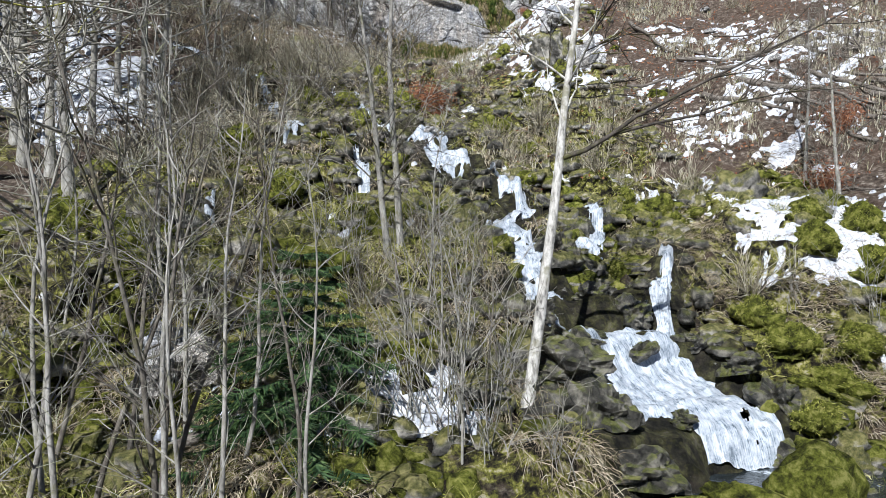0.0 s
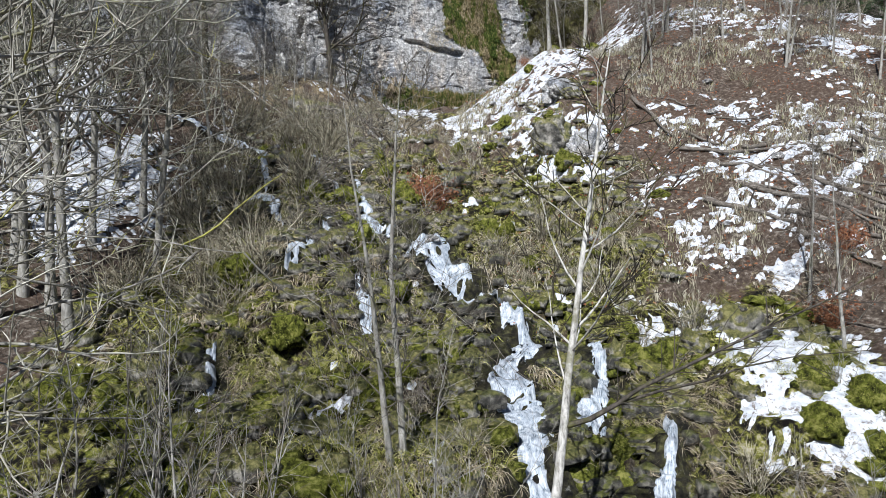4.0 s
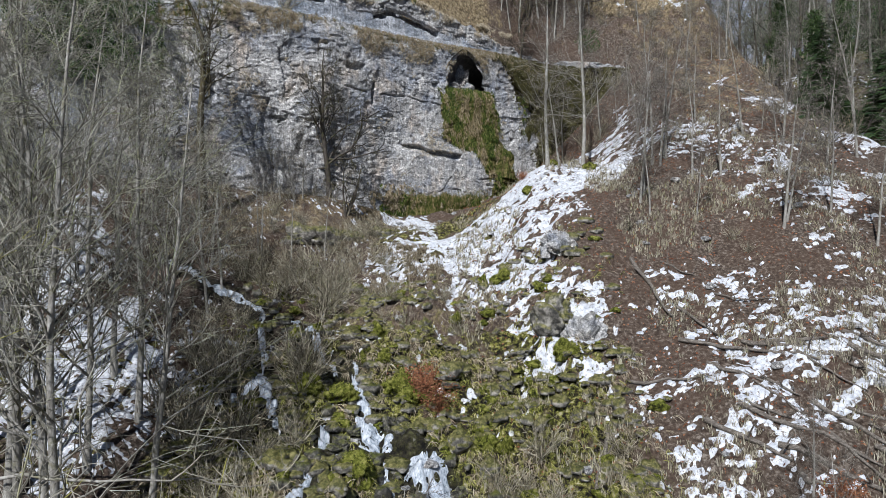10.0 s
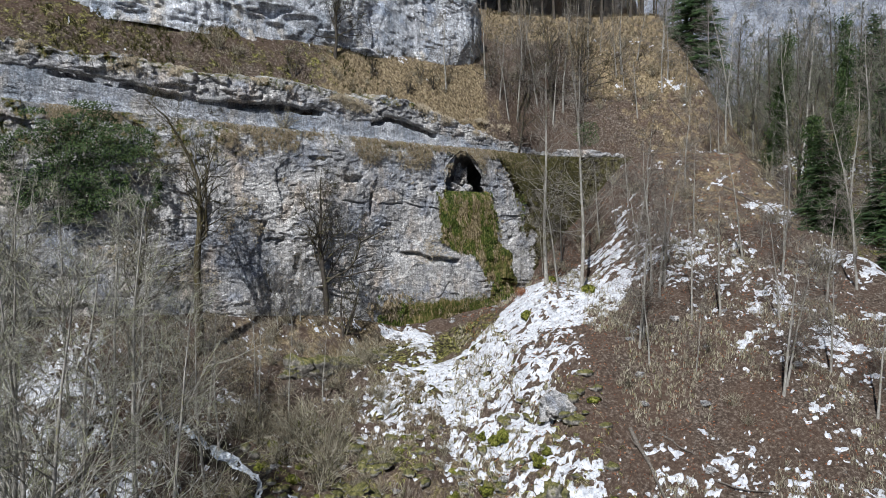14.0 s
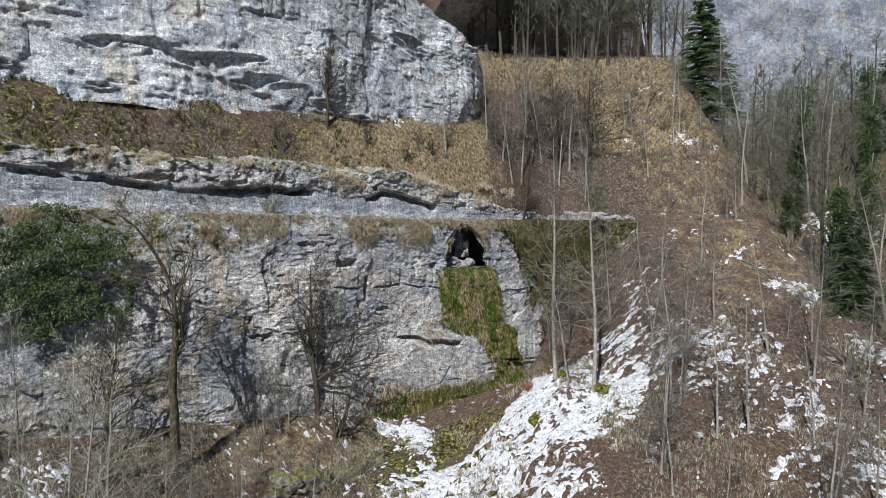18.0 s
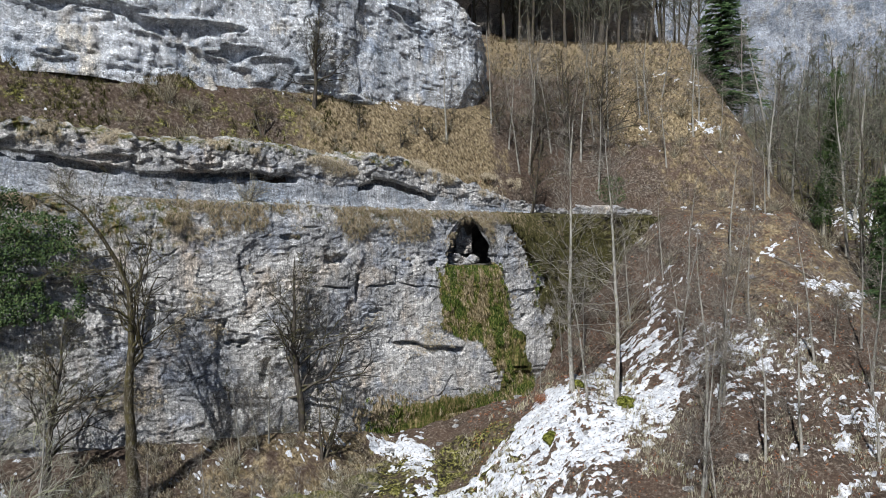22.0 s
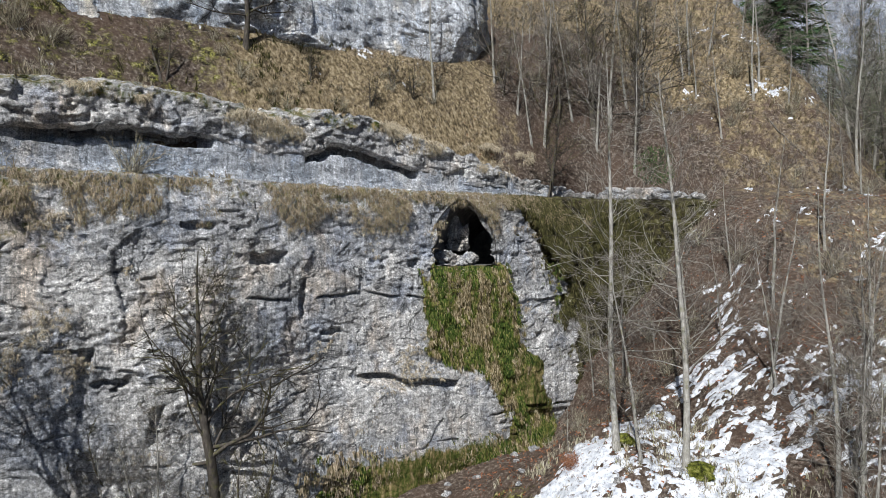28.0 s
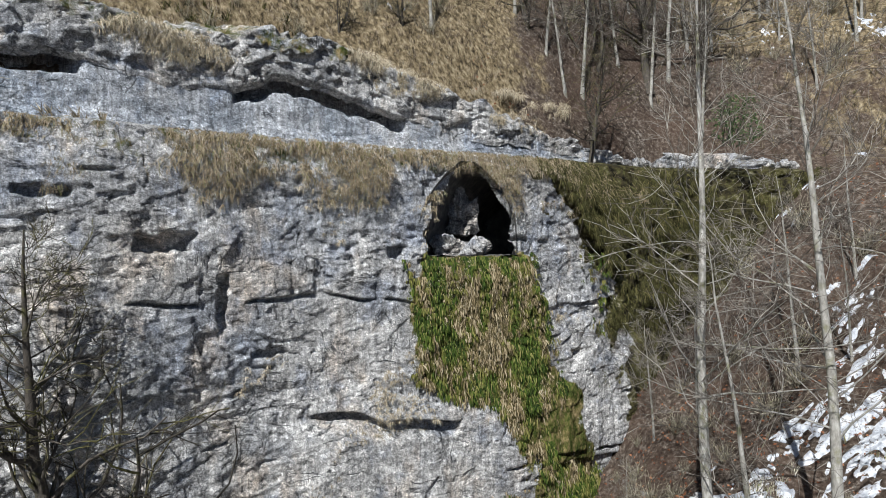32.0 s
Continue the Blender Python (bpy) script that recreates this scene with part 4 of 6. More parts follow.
# ---- snow ----
SNOW = ((-3, -14.5, 4.5, 3.2, 0.86), (6, -11, 6.5, 5.5, 1.0), (1, -9, 8, 3.4, 0.92), (8, -8, 7, 6, 0.86), (0, -19.5, 5.2, 9, 0.76), (2.5, -30, 3, 4, 0.75), (-5, -19, 5, 5, 0.6), (-7.3, -7.2, 2.4, 0.9, 0.95),
        (-22, -34.5, 5, 6, 0.88), (-29, -28, 5, 6, 0.75), (14, -34, 6, 5, 0.68), (11, -31, 5, 4, 0.56), (18, -12, 5, 4, 0.66), (22, -20, 7, 6, 0.56),
        (7.5, -48, 3.2, 4.5, 1.05), (6.4, -51.5, 1.0, 2, 0.75), (4.6, -43.2, 2.4, 1.3, 0.85), (-4.7, -55.7, 1.3, 0.8, 2.3), (-5.9, -54.9, 0.5, 0.4, 1.1), (-3.4, -55.9, 0.5, 0.3, 1.1), (-7, -48.8, 0.9, 0.9, 0.8),
        (-0.3, 6.4, 1.5, 0.9, 0.85), (24, 13.5, 1.8, 0.9, 0.85), (27, -5, 2.2, 2, 0.8), (12, -38.5, 7, 4.5, 0.74), (20, -33, 8, 6, 0.66),
        (-15.6, -15.2, 0.6, 0.9, 0.8), (30, -12, 3, 3, 0.66), (12, -1, 4, 3, 0.6), (40, 10, 4, 6, 0.55))


def snow_field(x, y):
    s = np.zeros_like(x)
    for cx, cy, rx, ry, a in SNOW:
        s = np.maximum(s, a * np.clip(1.25 - 0.75 * (((x - cx) / rx) ** 2 + ((y - cy) / ry) ** 2), 0, 1))
    s = s - 0.5 * np.exp(-((x - 9.5) / 4.0) ** 2 - ((y + 24) / 4.0) ** 2)
    s = s - 1.2 * step(1.2, 2.8, (y + 9.6) - 0.6 * (x - 4) + 0.5 * vnoise(x * 0.8, y * 0.8, 580)) * step(15, 11, x) * step(-5, -3.5, x)
    run = (x + 0.7 * y) * 0.45
    across = (y - 0.5 * x) * 1.5
    rough = 0.26 * fbm(x * 0.5, y * 0.5, 501, 3, 0.6) + 0.34 * fbm(run, across, 520, 3, 0.7) * step(3, 8, x) + 0.36 * fbm(x * 2.1 + 0.9 * y, y * 4.2, 540, 4, 0.8) + 0.30 * ridged(x * 1.3 + 0.5 * y, y * 2.6, 560, 2) * step(-40, -34, y + 0 * x) + 0.22 * fbm(x * 4.5 + 2 * y, y * 7.5, 570, 2, 0.8) - 0.10 * step(4, 9, x) - 0.09 * step(4, 9, x) * step(-38, -31, y) * step(-13, -18, y)
    return s + rough - 0.66 - 0.16 * step(2, 7, x) * step(-43, -40, y) - 0.08 * step(-14, -18, x)


SNOW_AT = snow_field
sx, sy = np.arange(-34, 46, 0.125), np.arange(-57.5, 24, 0.125)
SX, SY = np.meshgrid(sx, sy, indexing="ij")
SF = snow_field(SX, SY)
SG = ground_z(SX, SY)


def blur(a, k):
    for axis in (0, 1):
        c = np.cumsum(np.pad(a, [(k + 1, k) if n == axis else (0, 0) for n in (0, 1)], "edge"), axis=axis)
        a = (np.take(c, range(2 * k + 1, c.shape[axis]), axis) - np.take(c, range(0, c.shape[axis] - 2 * k - 1), axis)) / (2 * k + 1)
    return a


SF = SF - 0.5 * (to_water(SX, SY) < 0.25)
SZ = blur(SG, 3) + np.where(SF > 0, np.minimum(0.05 + 0.22 * SF, 0.15), -0.10)
flat = np.abs(np.gradient(blur(SG, 4), axis=1)) < 0.17 + 0.2 * (SY < -50)
hot = (SF > 0) & flat
keep = (hot[:-1, :-1] | hot[1:, :-1] | hot[:-1, 1:] | hot[1:, 1:]) & (flat[:-1, :-1] & flat[1:, 1:])
sf = grid_faces(len(sx), len(sy), keep)
owner = np.arange(len(sx) * len(sy))
while True:
    low_ = owner[sf].min(1)
    new_ = owner.copy()
    np.minimum.at(new_, sf.ravel(), np.repeat(low_, 4))
    new_ = new_[new_]
    if (new_ == owner).all():
        break
    owner = new_
mark = owner[sf[:, 0]]
ids, counts = np.unique(mark, return_counts=True)
large = ids[np.argsort(-counts)[:160]]
SV = np.stack([SX, SY, SZ], -1).reshape(-1, 3)
for k in large:
    sv, f_, _ = tidy(SV, sf[mark == k])
    thing("snow_patch", mesh_of("snow_patch", sv, f_, "snow"), "ragged patch of thin old snow on the leaf litter", "snow", "snow patches on the slope")
sv, f_, _ = tidy(SV, sf[~np.isin(mark, large)])
thing("snow_flecks", mesh_of("snow_flecks", sv, f_, "snow"), "small flecks of old snow between stalks", "snow", kind="stuff")


# ---- water ----
def cascade(pts, widths, label):
    """A fall of white water draped over the benches, with ragged edges and gaps where rock shows."""
    pts = np.asarray(pts, float)
    seg = np.r_[0, np.cumsum(np.linalg.norm(np.diff(pts, axis=0), axis=1))]
    s = np.arange(0, seg[-1] + 0.05, 0.045)
    cx, cy, w = (np.interp(s, seg, v) for v in (pts[:, 0], pts[:, 1], np.asarray(widths, float)))
    wide = max(widths) > 3
    cx = cx + 0.10 * vnoise(s * 1.3, s * 0 + cx[0], 601)
    tx, ty = np.gradient(cx), np.gradient(cy)
    ln = np.hypot(tx, ty) + 1e-9
    k = 97 if wide else 25
    a = np.linspace(-1, 1, k)
    X = cx[:, None] + (ty / ln * w)[:, None] * 0.5 * a[None]
    Y = cy[:, None] - (tx / ln * w)[:, None] * 0.5 * a[None]
    G = ground_z(X, Y)
    row = np.convolve(np.pad(G.mean(1), 6, "edge"), np.ones(13) / 13, "valid")[:, None]
    Z = (0.15 * G + 0.85 * row + 0.10) if wide else np.maximum(G, 0.55 * G + 0.45 * np.median(G, axis=1)[:, None])
    U, V = 0.5 * w[:, None] * a[None], np.repeat(s[:, None], k, 1)
    strand = fbm(U * 5 + 11, V * 1.6, 604, 3, 0.6)
    Z = Z + 0.08 + 0.03 * strand + 0.06 * fbm(X * 3, Y * 3, 603, 3) - 0.16 * np.abs(a[None]) ** 4
    gap = np.abs(a[None]) ** 3 * 0.7 + 0.34 * fbm(U * 1.6 + 3 * cx[0], V * 1.1, 605, 3, 0.6) + (0.20 if wide else 0.36) * fbm(U * 7 + cx[0], V * 2.4, 606, 3, 0.7)
    Z = Z - 0.4 * step(s[-1] - 0.45, s[-1], V) ** 2 * (1 if wide else 0.5)
    keep = mid_(gap) < (0.74 if wide else 0.62 if max(widths) > 1.5 else 0.44 if cx[0] > -20 else 0.22)
    v, f, at = tidy(np.stack([X, Y, Z], -1).reshape(-1, 3), grid_faces(len(s), k, keep), {"across": U, "along": V})
    return thing("waterfall", mesh_of("waterfall", v, f, "foam", True, at), label, "waterfall", "cascades of the stream")


W1, W2, W3 = "white water tumbling over mossy tufa steps", "thin white trickle between mossy stones", "broad white fall spilling over dark rock into a pool"
for pts, ws in FALLS:
    cascade(pts, ws, W3 if max(ws) > 3 else W1 if max(ws) > 0.75 else W2)
wx, wy = np.arange(-3, 8.01, 0.25), np.arange(-63, -55.2, 0.25)
WX, WY = np.meshgrid(wx, wy, indexing="ij")
inside = ((mid_(WX) - 2.8) / 5.0) ** 2 + ((mid_(WY) + 58.4) / 3.2) ** 2 < 1
pv, pf, _ = tidy(np.stack([WX, WY, -34.05 + 0.03 * fbm(WX * 2, WY * 2, 610, 3)], -1).reshape(-1, 3), grid_faces(len(wx), len(wy), inside))
thing("stream_pool", mesh_of("stream_pool", pv, pf, "water"),
      "dark rippled plunge pool with flecks of foam", "water", kind="structure")


# ---- stones ----
def stone_mesh(name, seed, size, material, rough=0.3, cuts=3):
    bm = bmesh.new()
    bmesh.ops.create_icosphere(bm, subdivisions=cuts, radius=1.0)
    v = np.array([p.co[:] for p in bm.verts])
    f = [[p.index for p in q.verts] for q in bm.faces]
    bm.free()
    ang, el = v[:, 0] + 0.7 * v[:, 1], v[:, 2] - 0.5 * v[:, 1]
    r = 1 + rough * fbm(ang * 1.3 + seed, el * 1.3, seed, 4, 0.55) - 0.25 * step(0.55, 1.0, vnoise(ang * 1.1, el * 0.9 + seed, seed + 7))
    r = r + 0.22 * facets(ang * 1.6 + seed, el * 1.6 + 0.6 * v[:, 1], seed) + 0.10 * facets(ang * 4 + seed, el * 4 + v[:, 1], seed + 9)
    v = v * r[:, None] * np.array(size)
    v[:, 2] = np.maximum(v[:, 2], -0.55 * size[2])
    return mesh_of(name, v, f, material, material in ("moss", "stone"))


rng = np.random.default_rng(7)
stones = [stone_mesh("boulder", 700 + k, s, "stone", 0.3, 4) for k, s in enumerate(((0.6, 0.5, 0.42), (0.5, 0.6, 0.5), (0.7, 0.5, 0.35), (0.45, 0.45, 0.5), (0.6, 0.55, 0.3)))]
greens = [stone_mesh("boulder", 720 + k, s, "moss", 0.4, 4) for k, s in enumerate(((0.6, 0.5, 0.42), (0.5, 0.6, 0.5), (0.7, 0.5, 0.4)))]


def fuzz(me, seed):
    """Short moss blades over the upper side of a boulder's mesh."""
    r = np.random.default_rng(seed)
    co, no = np.empty(len(me.vertices) * 3), np.empty(len(me.vertices) * 3)
    me.vertices.foreach_get("co", co)
    me.vertices.foreach_get("normal", no)
    co, no = co.reshape(-1, 3), no.reshape(-1, 3)
    pick = r.choice(np.flatnonzero(no[:, 2] > -0.25), 1500)
    p = co[pick] + r.normal(0, 0.02, (1500, 3))
    d = 0.6 * no[pick] + r.normal(0, 0.45, (1500, 3)) + (0, 0, -0.15)
    d *= (r.uniform(0.03, 0.09, 1500) / np.linalg.norm(d, axis=1))[:, None]
    return Tubes().blades(p, p + d, 0.016).mesh("moss_fuzz", "moss_fuzz", False)


FUZZ = {me.name: fuzz(me, 55 + k) for k, me in enumerate(greens)}


def cushioned(ob):
    """Give a mossy boulder its nap of moss."""
    if ob.data.name in FUZZ:
        tagged(part("moss_nap", FUZZ[ob.data.name], ob), kind="stuff")


big = ((-0.7, -56.2, 1.9, 0), (1.2, -57.0, 2.3, 1), (4.4, -53.4, 1.7, 1), (5.2, -52.8, 1.5, 1), (3.9, -52.5, 1.2, 1), (5.8, -50.2, 1.5, 1), (1.5, -49.3, 1.6, 0), (-2.3, -54.6, 1.6, 0), (-5.1, -56.4, 1.6, 0),
       (-8.9, -54.6, 2.0, 0), (1.8, -47.2, 1.5, 0), (3.0, -46.2, 1.6, 1), (4.4, -45.0, 1.4, 0), (5.2, -57.4, 1.3, 1), (6.6, -55.0, 2.2, 0), (-0.9, -47.4, 1.1, 0), (-6.2, -33.6, 2.3, 1),
       (-5.6, -34.6, 1.6, 1), (-8.9, -34.8, 1.7, 1), (-10.6, -34.2, 2.0, 1), (-10.8, -38.6, 2.0, 0), (-7.4, -39.4, 2.2, 1), (-3.2, -36.6, 2.0, 0), (6.2, -44.4, 2.4, 0), (8.6, -45.5, 1.8, 0),
       (-12.6, -49.6, 1.8, 1), (-14.4, -48.6, 1.6, 1), (-9.0, -45.5, 1.7, 1), (-6.5, -47.0, 1.5, 1), (-11.5, -43.0, 2.0, 1), (3.0, -13.0, 1.2, 1), (5.5, -9.4, 1.3, 1), (8.3, -12.0, 1.5, 1),
       (7.0, -50.8, 1.6, 1), (8.2, -50.0, 1.3, 1), (6.9, -47.8, 1.1, 1), (3.5, -51.6, 1.3, 1), (-3.0, -45.6, 1.2, 0), (0.2, -45.6, 1.2, 0))
ST, MT = "weathered grey boulder with patches of moss by the stream", "boulder wholly cushioned in bright green moss"
for x, y, s, g in big:
    s *= 0.68
    if float(to_water(x, y)) < 0.2:
        continue
    me = (greens if g else stones)[int(rng.integers(3))]
    m = pose(x, y, float(ground_z(x, y)) + 0.1 * s, rng.uniform(-12, 12), rng.uniform(-12, 12), rng.uniform(0, 360)) @ Matrix.Diagonal((s * rng.uniform(0.8, 1.1), s * rng.uniform(0.8, 1.1), s * rng.uniform(0.8, 1.2), 1))
    cushioned(thing("boulder", me, MT if g else ST, "boulder", "boulders along the stream", at=m))
wet = [stone_mesh("wet_rock", 740 + k, s, "wet_rock", 0.4, 4) for k, s in enumerate(((0.6, 0.5, 0.5), (0.5, 0.55, 0.6), (0.7, 0.5, 0.4)))]
for k, (x, y, s) in enumerate(((-1.4, -55.0, 1.1), (-1.0, -55.8, 1.0), (-1.1, -54.1, 0.9), (-0.5, -56.5, 0.9), (0.35, -53.0, 0.65), (1.35, -53.2, 0.6), (2.5, -53.3, 0.75), (2.75, -54.2, 0.8), (-0.6, -53.1, 0.45), (2.6, -55.2, 0.8),
                               (-0.2, -52.9, 0.45), (1.6, -54.4, 0.35), (0.55, -55.3, 0.4), (-1.7, -53.2, 0.6), (-1.0, -52.8, 0.6), (0.6, -51.9, 0.8), (1.9, -52.4, 0.8), (-0.3, -51.4, 0.8), (0.9, -50.6, 0.7), (-0.9, -49.8, 0.7),
                               (-0.7, -47.9, 0.8), (-2.7, -48.2, 0.7), (-2.7, -50.2, 0.8), (0.1, -46.8, 0.7), (-0.5, -45.6, 0.6), (-2.9, -45.9, 0.6), (-8.1, -36.4, 0.7), (-8.6, -37.6, 0.8), (-6.3, -36.4, 0.7), (-4.9, -40.2, 0.7),
                               (-3.2, -39.4, 0.6), (-2.6, -41.8, 0.6), (-10.4, -33.4, 0.7), (-12.6, -32.4, 0.8), (-13.9, -33.9, 0.6))):
    m = pose(x, y, float(ground_z(x, y)) + 0.12 * s, 15 * math.sin(7 * k), 12 * math.cos(5 * k), 67 * k) @ Matrix.Diagonal((s * 1.1, s, s * (0.9 + 0.2 * math.sin(3 * k)), 1))
    thing("wet_rock", wet[k % 3], "dark wet rock washed by the stream", "rock", "wet rocks in the cascade", at=m)
thing("mossy_rock", stone_mesh("mossy_rock", 771, (1.0, 0.55, 0.5), "moss", 0.4, 5), "broad rock capped in thick green moss before the pool", "rock", at=pose(1.15, -57.2, -34.25, 0, 6, 10))
thing("mossy_rock", stone_mesh("mossy_rock", 773, (0.7, 0.5, 0.55), "moss", 0.4, 4), "rock capped in thick green moss before the pool", "rock", at=pose(1.9, -57.2, -33.95, 0, -8, 50))
made = 0
while made < 240:
    x, y = rng.uniform(-16, 9), rng.uniform(-57, -22)
    if abs(x + 4.7) < 1.4 and abs(y + 55.8) < 1.0 or x > 4 and y > -41 or x < -12 and y < -50 or float(to_water(x, y)) < 0.35:
        continue
    s = rng.uniform(0.4, 1.0)
    g = rng.random() < 0.45
    m = pose(x, y, float(ground_z(x, y)) + 0.05 * s, rng.uniform(-25, 25), rng.uniform(-25, 25), rng.uniform(0, 360)) @ Matrix.Diagonal((s, s * rng.uniform(0.7, 1.1), s * rng.uniform(0.7, 1.2), 1))
    cushioned(thing("boulder", (greens if g else stones)[int(rng.integers(3))], MT if g else ST, "boulder", "boulders along the stream", at=m))
    made += 1
# smaller stones of the stream bed
rk = np.random.default_rng(17)
shape = [np.array([v.co[:] for v in stone_mesh("cobble", 880 + k, s, "stone", 0.35, 2).vertices]) for k, s in enumerate(((0.5, 0.4, 0.36), (0.42, 0.46, 0.4), (0.55, 0.36, 0.3)))]
shape_faces = np.array([p.vertices[:] for p in bpy.data.meshes["cobble"].polygons])
for mat_, count, label in (("stone", 2300, "jumbled grey and mossy stones of the stream bed"), ("wet_rock", 900, "dark wet stones along the running water"), ("moss", 900, "small stones cushioned in green moss")):
    x, y = rk.uniform(-17, 9, count * 5), rk.uniform(-58, -22, count * 5)
    far_ = to_water(x, y)
    ok = (moss_cover(x, y) > rk.random(count * 5) * 0.7) & (far_ > 0.1) & ((far_ < 0.9) if mat_ == "wet_rock" else (fbm(x * 0.5, y * 0.5, 640, 3) > -0.15)) & (SNOW_AT(x, y) < 0) & ((mat_ != "moss") | (y < -42) | (rk.random(count * 5) < 0.25))
    x, y = x[ok][:count], y[ok][:count]
    z = ground_z(x, y)
    cv, cf = [], []
    for k in range(len(x)):
        s, a = rk.uniform(0.25, 0.95) ** 1.4, rk.uniform(0, 6.283)
        p = shape[k % 3] * s * (1, rk.uniform(0.7, 1.2), rk.uniform(0.7, 1.3))
        cv.append(np.stack([x[k] + p[:, 0] * math.cos(a) - p[:, 1] * math.sin(a), y[k] + p[:, 0] * math.sin(a) + p[:, 1] * math.cos(a), z[k] + p[:, 2] + 0.06 * s], -1))
        cf.append(shape_faces + len(cv[0]) * k)
    thing("stream_stones", mesh_of("stream_stones", np.concatenate(cv), np.concatenate(cf), mat_, False), label, "stones", kind="stuff")
erratic = thing("rock_outcrop", stone_mesh("rock_outcrop", 790, (0.9, 0.7, 1.1), "stone", 0.5, 5), "tall mossy limestone block standing out of the slope", "rock", at=pose(2.0, -31.0, -19.8, 12, -24, 20))
thing("rock_outcrop", stone_mesh("rock_outcrop", 792, (1.1, 0.5, 1.3), "rock", 0.35, 4), "pale slanting limestone slab", "rock", at=pose(3.5, -32.0, -20.6, 20, 32, -10))
thing("rock_outcrop", stone_mesh("rock_outcrop", 795, (1.1, 1.0, 1.0), "rock", 0.45, 4), "grey limestone outcrop ringed with snow", "rock", at=pose(3.4, -25.0, -15.9, 0, 0, 70))
for x, y, s in ((-13.4, -14.6, 1.1), (-11.6, -13.6, 0.9), (-15.2, -16.0, 1.0), (-9.4, -11.4, 0.8), (-3.4, -33.5, 0.6)):
    thing("rock_outcrop", stone_mesh("rock_outcrop", int(800 + x * 7), (1.3 * s, 0.8 * s, 0.8 * s), "stone", 0.5, 4), "low grey limestone ledge at the foot of the slope", "rock", at=pose(x, y, float(ground_z(x, y)), 0, 0, 35))
thing("boulder", stone_mesh("boulder", 765, (0.75, 0.6, 0.8), "rock", 0.35, 4), "pale upright limestone boulder among saplings", "boulder", "boulders along the stream", at=pose(-8.6, -55.4, float(ground_z(-8.6, -55.4)) + 0.35, 0, 8, 30))
# lumps of rock inside the mouth of the cave
thing("cave_boulder", stone_mesh("cave_boulder", 830, (0.7, 0.6, 0.75), "rock", 0.45, 4), "pale sunlit rock in the mouth of the cave", "rock", at=pose(-2.75, -0.3, 0.3, 0, 0, 30))
thing("cave_boulder", stone_mesh("cave_boulder", 834, (0.5, 0.6, 1.2), "rock", 0.6, 4), "pale sunlit rock in the mouth of the cave", "rock", at=pose(-2.3, 0.9, 1.6, 0, 12, 30))
thing("cave_boulder", stone_mesh("cave_boulder", 837, (0.55, 0.5, 0.5), "rock", 0.5, 3), "pale sunlit rock in the mouth of the cave", "rock", at=pose(-1.55, -0.35, 0.3, 0, 0, 80))


# ---- trees ----
def wander(rng, start, direction, length, count, jitter, lift=0.0):
    """Points along a crooked growing line."""
    p, d = np.array(start, float), np.array(direction, float)
    d /= np.linalg.norm(d) + 1e-9
    out = [p.copy()]
    for _ in range(count):
        d = d + rng.normal(0, jitter, 3)
        d[2] += lift
        d /= np.linalg.norm(d)
        p = p + d * length / count
        out.append(p.copy())
    return np.array(out)


def spread(rng, axis, angle):
    """A direction that leaves an axis at an angle, in degrees, any way round."""
    axis = axis / (np.linalg.norm(axis) + 1e-9)
    side = np.cross(axis, rng.normal(0, 1, 3))
    side /= np.linalg.norm(side) + 1e-9
    a = math.radians(angle)
    return axis * math.cos(a) + side * math.sin(a)


